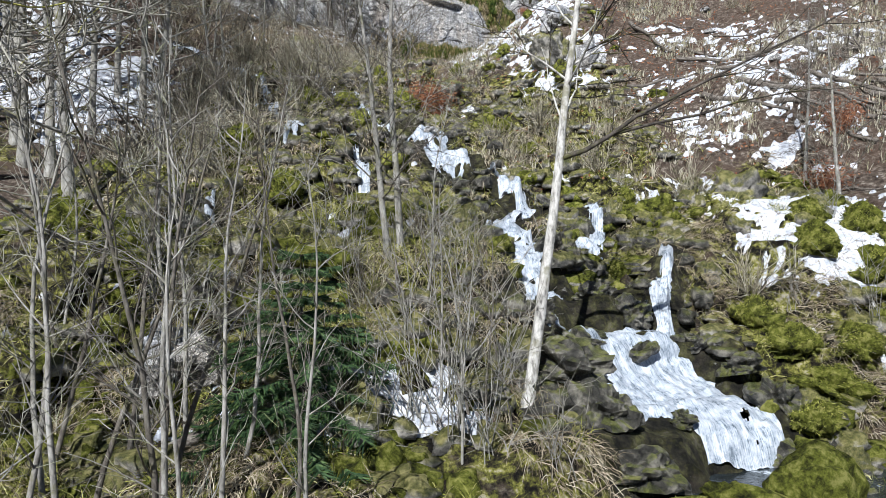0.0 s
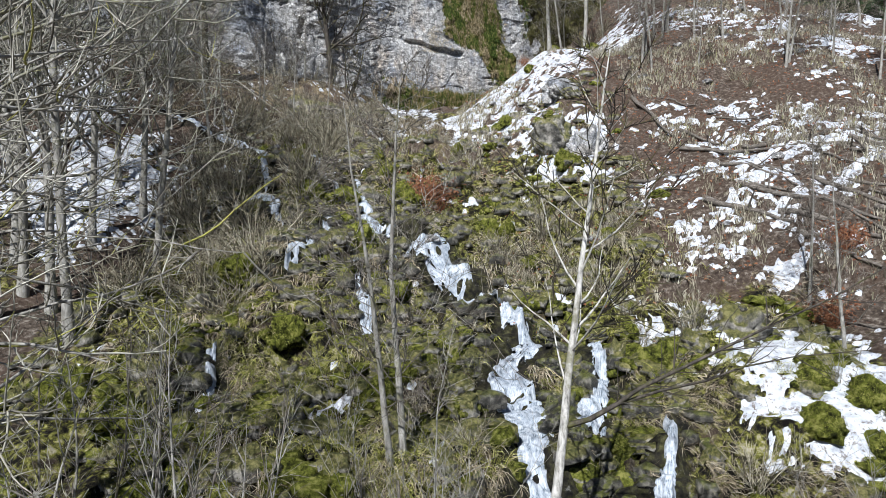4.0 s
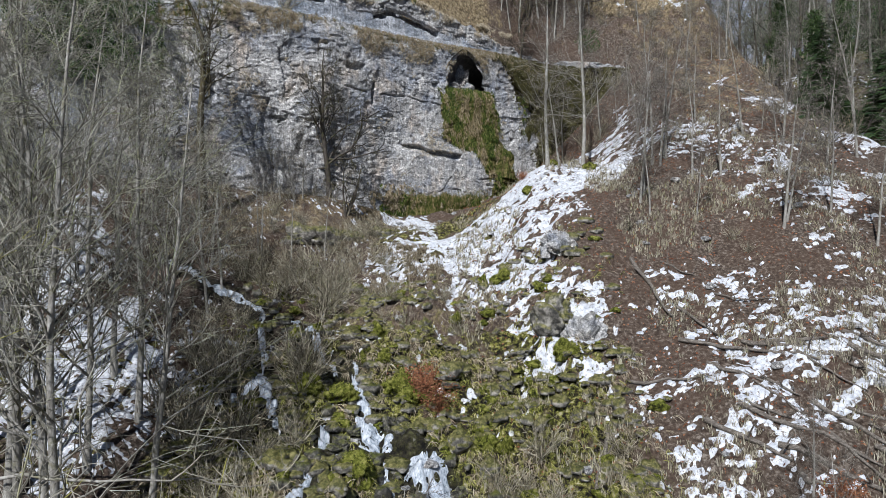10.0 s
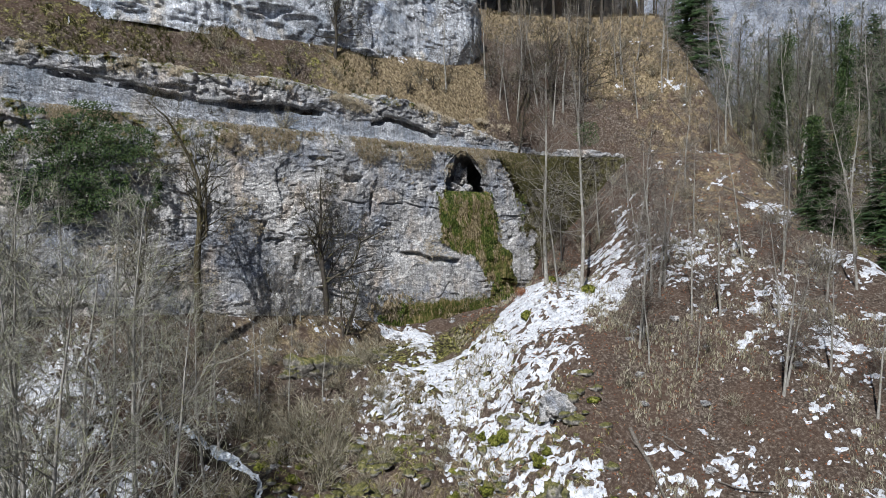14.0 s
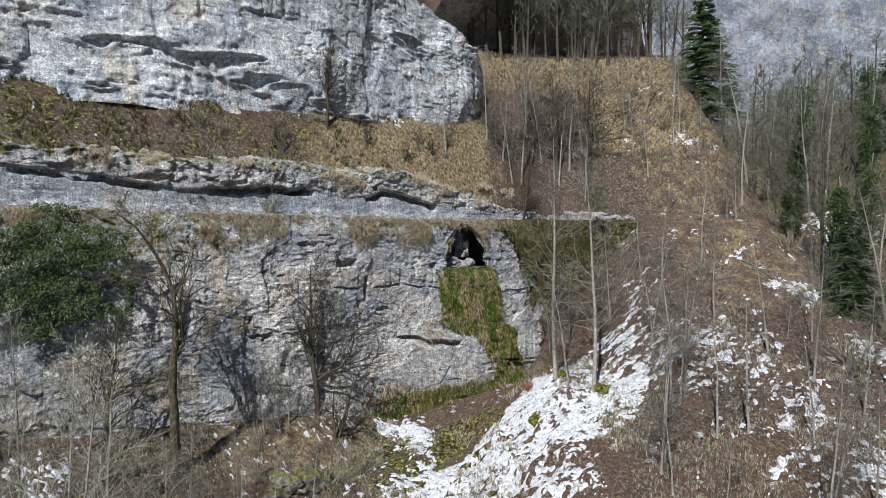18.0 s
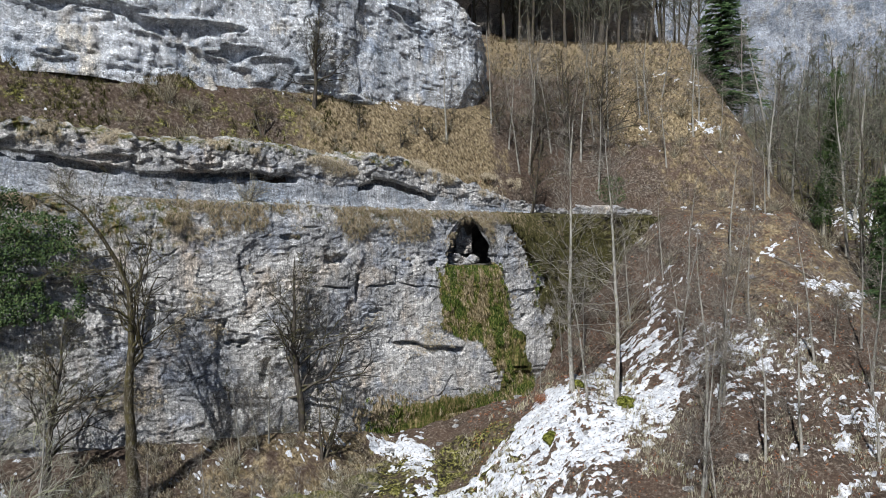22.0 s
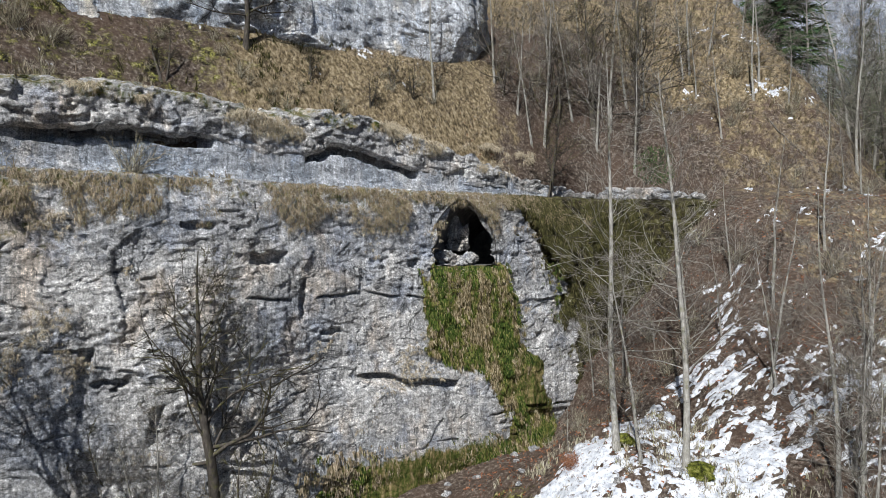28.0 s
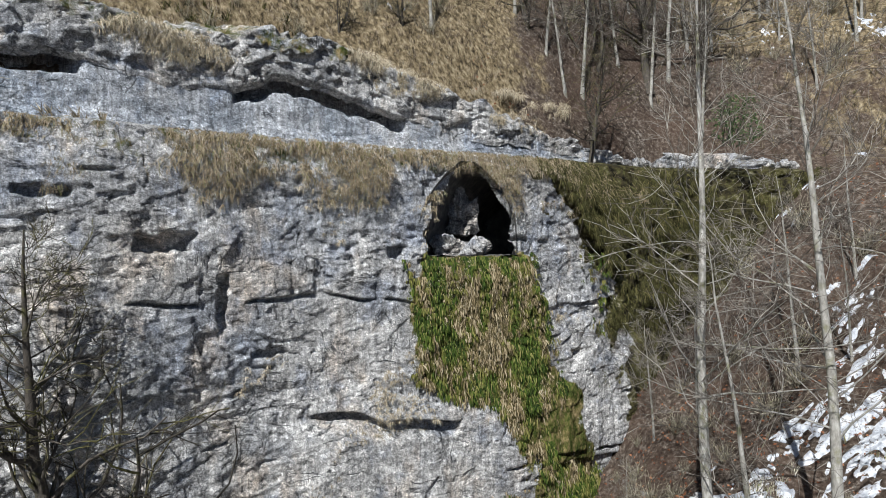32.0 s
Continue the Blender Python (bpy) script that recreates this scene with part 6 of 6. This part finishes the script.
reed = [shrub(1130 + k, 8, 3.4, "bark", "clump of thin pale upright stems by the stream", "coppice_stems", 0.014, "pale coppice stems", 0.4) for k in range(2)]
plant(reed, [(k, x, y, 57 * k, s) for k, (x, y, s) in enumerate(((-4.2, -56.4, 1.0), (-3.6, -56.6, 1.1), (-3.0, -56.9, 0.9), (-5.0, -56.8, 0.9), (-2.7, -55.3, 0.8), (-4.4, -54.6, 1.0), (-3.4, -53.2, 1.0), (-5.6, -53.4, 0.9), (-2.0, -57.2, 0.7),
             (-7.0, -55.2, 1.0), (-8.6, -55.8, 1.0), (-9.6, -53.8, 1.1), (4.6, -51.4, 0.7), (6.0, -52.2, 0.8), (7.2, -48.6, 0.8), (-6.4, -51.4, 0.9), (-10.8, -51.6, 1.0)))])
scatter(72, -17.5, -10.5, -44, -22, 0.7, 1.5)
scatter(14, -11, -3, -30, -14, 0.4, 0.9)
scatter(6, 7, 28, -40, -10, 0.3, 0.6)
scatter(12, -2, 7, -44, -36, 0.4, 0.9)
scatter(30, -25, -9, -22, -9, 0.5, 1.1)
scatter(24, -22, -6, -16, -8, 0.25, 0.6)
scatter(8, 9, 22, -3, 4, 0.5, 1.0)
scatter(7, 2, 24, 8, 14, 0.4, 0.8)
scatter(16, -16, 8, -57, -46, 0.3, 0.7)
scatter(14, 3.0, 8.5, -5, 2, 0.25, 0.6)
scatter(8, -26, -10, -9, 0, 0.3, 0.6)
scatter(9, 20, 31, 4, 22, 0.5, 1.2)
scatter(22, 26, 60, -14, 40, 0.8, 1.8)
for _ in range(26):
    x = rs.uniform(-30, -2)
    spots.append((len(spots), x, float(cliff_y(x)) + rs.uniform(3.2, 6.4), rs.uniform(0, 360), rs.uniform(0.2, 0.5)))
spots = [q for q in spots if float(to_water(q[1], q[2])) > 0.8 and not (-5 < q[1] < 2 and -1 < q[2] - float(cliff_y(q[1])) < 3)]
plant(brown, spots)
rd = [shrub(1120, 30, 1.5, "russet", "russet shrub still holding dead leaves", "beech_shrub", 0.012, "russet shrubs", 0.8)]
lf = np.random.default_rng(5)
q = lf.normal(0, 0.5, (900, 3)) * (1, 1, 0.75) + (0, 0, 0.9)
tagged(part("dead_leaves", Tubes().blades(q, q + lf.normal(0, 0.07, (900, 3)), 0.06).mesh("dead_leaves", "russet"), rd[0]), kind="stuff")
plant(rd, [(0, -4.9, -33.6, 0, 1.0), (0, -4.2, -35.2, 80, 1.0), (0, 9.6, -44.0, 30, 0.8), (0, 11.2, -42.0, 130, 0.8), (0, 12.6, -45.0, 0, 0.6), (0, 3.0, -9.2, 0, 0.5)])

rg = np.random.default_rng(41)


def tufts(count, place, length, lean, material, name, label, width=0.012, spread_=0.25, per=7, down=False):
    """Clumps of blades as one mesh; place(count) gives the roots."""
    roots = place(count)
    k = len(roots)
    base = np.repeat(roots, per, 0) + rg.normal(0, 0.045, (k * per, 3)) * (1, 1, 0.3)
    L = np.repeat(rg.uniform(*length, k), per) * rg.uniform(0.6, 1.2, k * per)
    d = rg.normal(0, spread_, (k * per, 3)) + np.asarray(lean)
    d /= np.linalg.norm(d, axis=1)[:, None]
    tip = base + d * L[:, None]
    t = Tubes().blades(base, tip, width * rg.uniform(0.7, 1.5, k * per), 0.12)
    return thing(name, t.mesh(name, material, False), label, "grass", kind="stuff")


def on_ground(x0, x1, y0, y1, where):
    def place(count):
        x, y = rg.uniform(x0, x1, count * 6), rg.uniform(y0, y1, count * 6)
        ok = (where(x, y) > rg.random(count * 6)) & (to_water(x, y) > 0.15)
        x, y = x[ok][:count], y[ok][:count]
        return np.stack([x, y, ground_z(x, y) - 0.02], -1)
    return place


def clumpy(x, y, f, seed):
    return step(-0.1, 0.5, fbm(x * f, y * f, seed, 3))


tufts(5200, on_ground(-34, 8, -25, 12, lambda x, y: grass_cover(x, y) * (0.4 + clumpy(x, y, 0.5, 71)) * ((y - cliff_y(x)) > 2.7)), (0.12, 0.32), (0.1, -0.45, 0.6), "terrace", "dry_grass", "bleached dry grass on the terrace", 0.018)
tufts(4600, on_ground(-17, 9, -47, -22, lambda x, y: moss_cover(x, y) * clumpy(x, y, 0.6, 72) * (snow_field(x, y) < 0.02)), (0.25, 0.6), (0.0, -0.7, -0.1), "sedge", "sedge", "drooping yellow-green sedge on the wet benches", 0.03)
tufts(5600, on_ground(-17, 10, -47, -22, lambda x, y: moss_cover(x, y) * clumpy(x, y, 0.5, 73) * (snow_field(x, y) < 0.02)), (0.3, 0.75), (0.05, -0.6, -0.3), "straw", "dead_sedge", "hanging straw-coloured dead sedge over the benches", 0.026)
tufts(5200, on_ground(-14, 9, -59, -46, lambda x, y: 0.9 * clumpy(x, y, 0.7, 76) * (snow_field(x, y) < 0.02) * (np.hypot(x - 1.1, y + 54.4) > 2.3)), (0.2, 0.5), (0.0, -0.5, 0.15), "sedge", "sedge", "tufts of yellow-green sedge among wet stones", 0.011, 0.4, 9)
tufts(6000, on_ground(-14, 9, -59, -46, lambda x, y: 0.9 * clumpy(x, y, 0.6, 77) * (snow_field(x, y) < 0.02) * (np.hypot(x - 1.1, y + 54.4) > 2.3)), (0.25, 0.65), (0.05, -0.6, -0.2), "straw", "dead_sedge", "straw-coloured dead sedge drooping by the stream", 0.010, 0.3, 9)
tufts(7000, on_ground(-3, 28, -44, -6, lambda x, y: clumpy(x, y, 0.35, 74)), (0.18, 0.5), (0.0, -0.15, 1.0), "brush", "dead_stalks", "short brown dead stalks on the leaf litter", 0.03, 0.3, 6)
tufts(2600, on_ground(2, 28, 8, 30, lambda x, y: grass_cover(x, y) * 0.9 + 0.15), (0.25, 0.6), (0, -0.4, 0.6), "fringe", "dry_grass", "yellowed dry grass on the upper slope", 0.03)
tufts(4200, on_ground(-25, -4, -24, -8, lambda x, y: clumpy(x, y, 0.5, 75)), (0.2, 0.5), (0, -0.4, 0.5), "straw", "dry_grass", "dry grass at the foot of the cliff", 0.03)


def on_cliff(x0, x1, z0, z1, where, out=0.15):
    def place(count):
        x, z = rg.uniform(x0, x1, count * 8), rg.uniform(z0, z1, count * 8)
        ok = where(x, z) > rg.random(count * 8)
        x, z = x[ok][:count], z[ok][:count]
        return np.stack([x, cliff_y(x), z], -1), x, z
    def project(count):
        p, x, z = place(count)
        r = lower_relief(x * 1.17, x, z) + 0.035 * (4.75 - z)
        k = np.hypot(1, np.gradient(cliff_y(np.linspace(-60, 30, 400)), 90 / 399)[np.clip(((x + 60) / 90 * 399).astype(int), 0, 399)])
        sl = np.sqrt(np.maximum(k * k - 1, 0))
        return p + np.stack([sl / k * (r + out), -(r + out) / k, 0 * r], -1)
    return project


down = (0.10, -0.25, -1.0)
tufts(4200, on_cliff(-32, 7, 1.4, 4.7, lambda x, z: (step(-0.2, 0.4, fbm(x * 0.9, z * 0.6, 81, 3)) * step(1.6, 3.6, z) + step(3.7, 4.3, z)) * ~in_cave(x, z - 0.2), -0.02), (0.2, 0.6), down, "fringe", "hanging_grass", "straw-coloured grass hanging from the cliff edge", 0.014, 0.4, 9)


tufts(2400, on_ground(-36, -8, -25, 6, lambda x, y: step(2.8, 3.4, y - cliff_y(x)) * step(9.5, 8.5, y - cliff_y(x)) * clumpy(x, y, 0.4, 78) * step(-8, -15, x)), (0.2, 0.55), (0.1, -0.3, 0.8), "dark_moss", "low_scrub", "dark olive low scrub on the terrace", 0.03, 0.45, 8)


def on_band(count):
    x = rg.uniform(-34, 4, count * 5)
    z = rg.uniform(5.6, 8.9, count * 5)
    ok = step(-0.1, 0.5, fbm(x * 0.8, z * 0.8, 86, 3)) * step(0.5, 1.9, z - lip_z(x)) > rg.random(count * 5)
    x, z = x[ok][:count], z[ok][:count]
    return np.stack([x + 0.25, cliff_y(x) + 1.45 - 0.05 - 1.1 * band_relief(x * 1.17, x, z), z], -1)


tufts(3400, on_band, (0.2, 0.55), down, "straw", "hanging_grass", "dry grass hanging over the rock band", 0.014, 0.45, 9)
tufts(1800, on_cliff(-30, 3, -9, 4.0, lambda x, z: step(0.35, 0.8, fbm(x * 0.4, z * 0.5, 82, 3)) * ~in_cave(x, z), 0.0), (0.12, 0.35), down, "straw", "hanging_grass", "small dry tufts rooted in cracks of the cliff", 0.013, 0.5, 9)
def seep(lo, hi):
    def where(x, z):
        k = fbm(x * 2.3 + 3, z * 0.75, 83, 4, 0.7) + 0.5 * np.exp(-((x + 1.3) / 1.1) ** 2 - ((z + 2.5) / 2.5) ** 2) - 0.15
        return lower_moss(x, z) * (k > lo) * (k < hi) * (x < 4.4) * (x > -4.6) * ~in_cave(x, z)
    return where


tufts(3600, on_cliff(-5, 5, -13, 0.15, seep(-2, -0.05), 0.02), (0.12, 0.36), down, "moss_leaf", "hanging_moss", "dark green moss hanging wet below the cave", 0.04, 0.2, 7)
tufts(2600, on_cliff(-5, 5, -13, 0.15, seep(-0.15, 0.3), 0.02), (0.12, 0.34), down, "moss_olive", "hanging_moss", "olive moss hanging below the cave", 0.04, 0.2, 7)
tufts(3000, on_cliff(-5, 5, -13, 0.15, seep(0.2, 2), 0.02), (0.12, 0.40), down, "moss_tan", "hanging_moss", "tan dead moss hanging below the cave", 0.035, 0.2, 7)
tufts(1100, on_cliff(-10, 2, -13.8, -9.8, lambda x, z: clumpy(x, z, 0.9, 85) * step(-9.6, -11.5, z), 0.02), (0.15, 0.4), down, "moss_leaf", "hanging_moss", "green moss at the wet foot of the cliff", 0.045, 0.2, 6)
tufts(1500, on_cliff(-11, 2, -13.8, -9.4, lambda x, z: clumpy(x, z, 0.9, 87) * step(-9.2, -11.5, z), 0.02), (0.15, 0.4), down, "fringe", "hanging_moss", "tan moss and grass at the wet foot of the cliff", 0.04, 0.2, 6)
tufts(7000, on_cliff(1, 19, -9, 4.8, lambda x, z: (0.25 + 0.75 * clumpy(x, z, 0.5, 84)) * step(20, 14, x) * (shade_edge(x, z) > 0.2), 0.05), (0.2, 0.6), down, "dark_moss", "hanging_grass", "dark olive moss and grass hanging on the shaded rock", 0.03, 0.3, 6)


def ivy(seed, x0, x1, z0, z1, count):
    r = np.random.default_rng(seed)
    x, z = r.uniform(x0, x1, count * 3), r.uniform(z0, z1, count * 3)
    ok = (((x - (x0 + x1) / 2) / (x1 - x0) * 2) ** 2 + ((z - (z0 + z1) / 2) / (z1 - z0) * 2) ** 2 + 0.7 * fbm(x * 0.8, z * 0.8, seed, 3)) < 0.85
    x, z = x[ok][:count], z[ok][:count]
    p = np.stack([x + 0.5, cliff_y(x) - 0.9 - r.random(len(x)) * 0.7 - 0.4 * fbm(x * 0.9, z * 0.9, seed + 3, 3), z], -1)
    d = r.normal(0, 0.5, p.shape) + (0.1, -0.5, -0.5)
    d *= (r.uniform(0.09, 0.18, len(p)) / np.linalg.norm(d, axis=1))[:, None]
    ob = tagged(new("ivy"), "dense dark green ivy hanging over the cliff edge", "ivy")
    tagged(part("leaves", Tubes().blades(p, p + d, 0.085).mesh("leaves", "ivy", False), ob), kind="stuff")
    stem = Tubes()
    for k in range(14):
        a = r.uniform(x0 + 0.8, x1 - 0.8)
        stem.tube(wander(r, (a + 0.5, float(cliff_y(a)) - 0.75, z0 + 0.3), (0, -0.05, 1), (z1 - z0) * 0.8, 7, 0.14), np.linspace(0.03, 0.008, 8), 4)
    tagged(part("creepers", stem.mesh("creepers", "bark_dark"), ob), kind="stuff")


ivy(61, -34, -25.2, -4.0, 4.6, 13000)
ivy(62, 9.6, 12.4, 5.2, 8.2, 700)


def ivy_tree(seed, height, x, y):
    """A bare trunk wrapped in ivy most of the way up."""
    r = np.random.default_rng(seed)
    line_ = wander(r, (0, 0, -0.3), (0.03, 0, 1), height, 10, 0.03)
    k = r.integers(1, 9, 4200)
    p = line_[k] + (line_[k + 1] - line_[k]) * r.random((4200, 1))
    p = p + r.normal(0, 1, p.shape) * (0.55, 0.55, 0.3) * (0.4 + 0.6 * np.abs(np.sin(k * 1.7 + seed)))[:, None]
    d = r.normal(0, 0.5, p.shape) + (0.0, -0.4, -0.5)
    d *= (r.uniform(0.12, 0.26, len(p)) / np.linalg.norm(d, axis=1))[:, None]
    ob = tagged(new("ivy_tree"), "bare tree wrapped in dark green ivy", "tree", "ivy-clad trees beyond the ridge")
    part("trunk", Tubes().tube(line_, np.linspace(0.2, 0.04, 11), 8).mesh("trunk", "bark"), ob)
    tagged(part("ivy", Tubes().blades(p, p + d, 0.13).mesh("ivy", "ivy", False), ob), kind="stuff")
    ob.matrix_basis = Matrix.Translation((x, y, float(ground_z(x, y))))


for k, (x, y, h) in enumerate(((33.5, 8.0, 15), (37.0, 14.0, 18), (40.0, 5.0, 17), (31.5, -3.0, 11), (36.0, 1.0, 14), (44.0, 12.0, 18))):
    ivy_tree(1300 + k, h, x, y)


def fallen_log(points, r0, label, skin="log"):
    rng = np.random.default_rng(int(abs(points[0][0] * 100)) + 3)
    pts = np.asarray(points, float)
    n_ = 9
    seg = np.linspace(0, 1, n_)
    x = np.interp(seg, np.linspace(0, 1, len(pts)), pts[:, 0]) + rng.normal(0, 0.04, n_)
    y = np.interp(seg, np.linspace(0, 1, len(pts)), pts[:, 1]) + rng.normal(0, 0.04, n_)
    z = ground_z(x, y)
    z = 0.5 * z + 0.5 * np.interp(seg, [0, 1], [z[0], z[-1]])
    z = np.maximum(z, ground_z(x, y) - 0.05) + r0 * 0.9
    body = Tubes().tube(np.stack([x, y, z], -1), r0 * np.linspace(1, 0.45, n_) * rng.uniform(0.9, 1.1, n_), 8)
    ob = tagged(new("fallen_log"), label, "log", "fallen branches on the slope")
    part("trunk", body.mesh("trunk", skin), ob)
    for k in range(3):
        j = int(rng.integers(2, n_ - 1))
        s_ = Tubes().tube(wander(rng, (x[j], y[j], z[j]), (rng.normal(), rng.normal(), 0.7), rng.uniform(0.4, 1.3), 4, 0.15), r0 * np.linspace(0.4, 0.12, 5), 5)
        part("stub", s_.mesh("stub", "log"), ob)
    return ob


LG = "dark fallen trunk lying across the snowy slope"
for pts, r in (([(7.4, -27.0), (8.4, -31.5)], 0.13), ([(8.8, -30.6), (10.4, -33.6)], 0.11), ([(8.0, -33.4), (10.6, -34.3), (13.2, -36.9)], 0.12), ([(10.9, -34.0), (13.9, -36.6)], 0.13),
               ([(11.6, -34.6), (14.2, -35.6)], 0.15), ([(7.6, -38.0), (10.2, -40.2)], 0.15), ([(9.0, -38.0), (13.4, -41.0)], 0.12), ([(10.0, -39.6), (14.0, -42.6)], 0.14), ([(12.0, -38.4), (15.4, -41.8)], 0.12),
               ([(3.6, -37.0), (2.2, -40.6)], 0.10), ([(5.0, -35.2), (8.4, -36.0)], 0.09), ([(9.0, -27.6), (10.6, -29.0)], 0.07), ([(11.0, -30.4), (13.6, -32.0)], 0.06), ([(14.0, -40.0), (17.6, -43.6)], 0.13),
               ([(24.0, -1.0), (30.0, -8.0)], 0.10), ([(22.6, 10.5), (24.8, 8.6)], 0.08), ([(20.0, 13.0), (18.6, 15.5)], 0.06), ([(-8.2, -57.0), (-6.6, -55.4)], 0.14),
               ([(0.5, -14.0), (2.0, -17.0)], 0.05), ([(12.0, -13.0), (14.5, -15.0)], 0.06), ([(17.0, -36.0), (20.0, -39.0)], 0.12), ([(15.4, -35.0), (18.0, -36.4)], 0.10)):
    fallen_log(pts, r, LG if r > 0.08 else "thin fallen branch on the slope")
rl = np.random.default_rng(63)
for _ in range(26):
    x, y, a, L = rl.uniform(8.5, 19), rl.uniform(-44, -35), math.radians(rl.uniform(-60, -25)), rl.uniform(1.6, 4.5)
    fallen_log([(x, y), (x + L * math.cos(a), y + L * math.sin(a))], rl.uniform(0.05, 0.13), "dark fallen branch half sunk in the snow")
fallen_log([(-3.7, -54.0), (-5.4, -53.2)], 0.17, "rotting fallen trunk cushioned in yellow-green moss", "mossy_log")
fallen_log([(-11.6, -50.0), (-15.0, -49.2)], 0.15, "rotting fallen trunk cushioned in yellow-green moss", "mossy_log")
rk = np.random.default_rng(9)
kerb = [stone_mesh("road_stone", 860 + k, (0.34, 0.24, 0.22), "rock", 0.3, 3) for k in range(4)]
for k in range(34):
    x = 2.6 + 0.42 * k + rk.uniform(-0.1, 0.1)
    s = rk.uniform(0.6, 1.25)
    thing("road_stone", kerb[k % 4], "pale rough stone edging the ledge track", "stone", "stones along the track", at=Matrix.Translation((x, float(cliff_y(x)) + 2.5 + rk.uniform(-0.15, 0.15), 4.75 + 0.12 * s)) @ Matrix.Rotation(rk.uniform(0, 6), 4, "Z") @ Matrix.Diagonal((s, s, s * 1.5, 1)))
chips = [stone_mesh("slope_stone", 880 + k, (0.22, 0.18, 0.14), "rock", 0.3, 2) for k in range(4)]
for k in range(130):
    x, y = rk.uniform(-20, 27), rk.uniform(-42, 2)
    if y > float(cliff_y(x)) - 1.5:
        continue
    s = rk.uniform(0.6, 1.7)
    thing("slope_stone", chips[k % 4], "small pale limestone lump on the slope", "stone", "loose stones on the slope", at=Matrix.Translation((x, y, float(ground_z(x, y)) + 0.03)) @ Matrix.Rotation(rk.uniform(0, 6), 4, "Z") @ Matrix.Diagonal((s, s, s, 1)))
rl = np.random.default_rng(77)
lx, ly = rl.uniform(-2, 28, 12000), rl.uniform(-44, 4, 12000)
lp = np.stack([lx, ly, ground_z(lx, ly) + 0.03], -1)
ld = rl.normal(0, 1, lp.shape) * (1, 1, 0.35)
ld *= (rl.uniform(0.08, 0.16, len(lp)) / np.linalg.norm(ld, axis=1))[:, None]
thing("fallen_leaves", Tubes().blades(lp, lp + ld, 0.08, 0.1).mesh("fallen_leaves", "russet", False), "scattered brown fallen leaves", "leaves", kind="stuff")
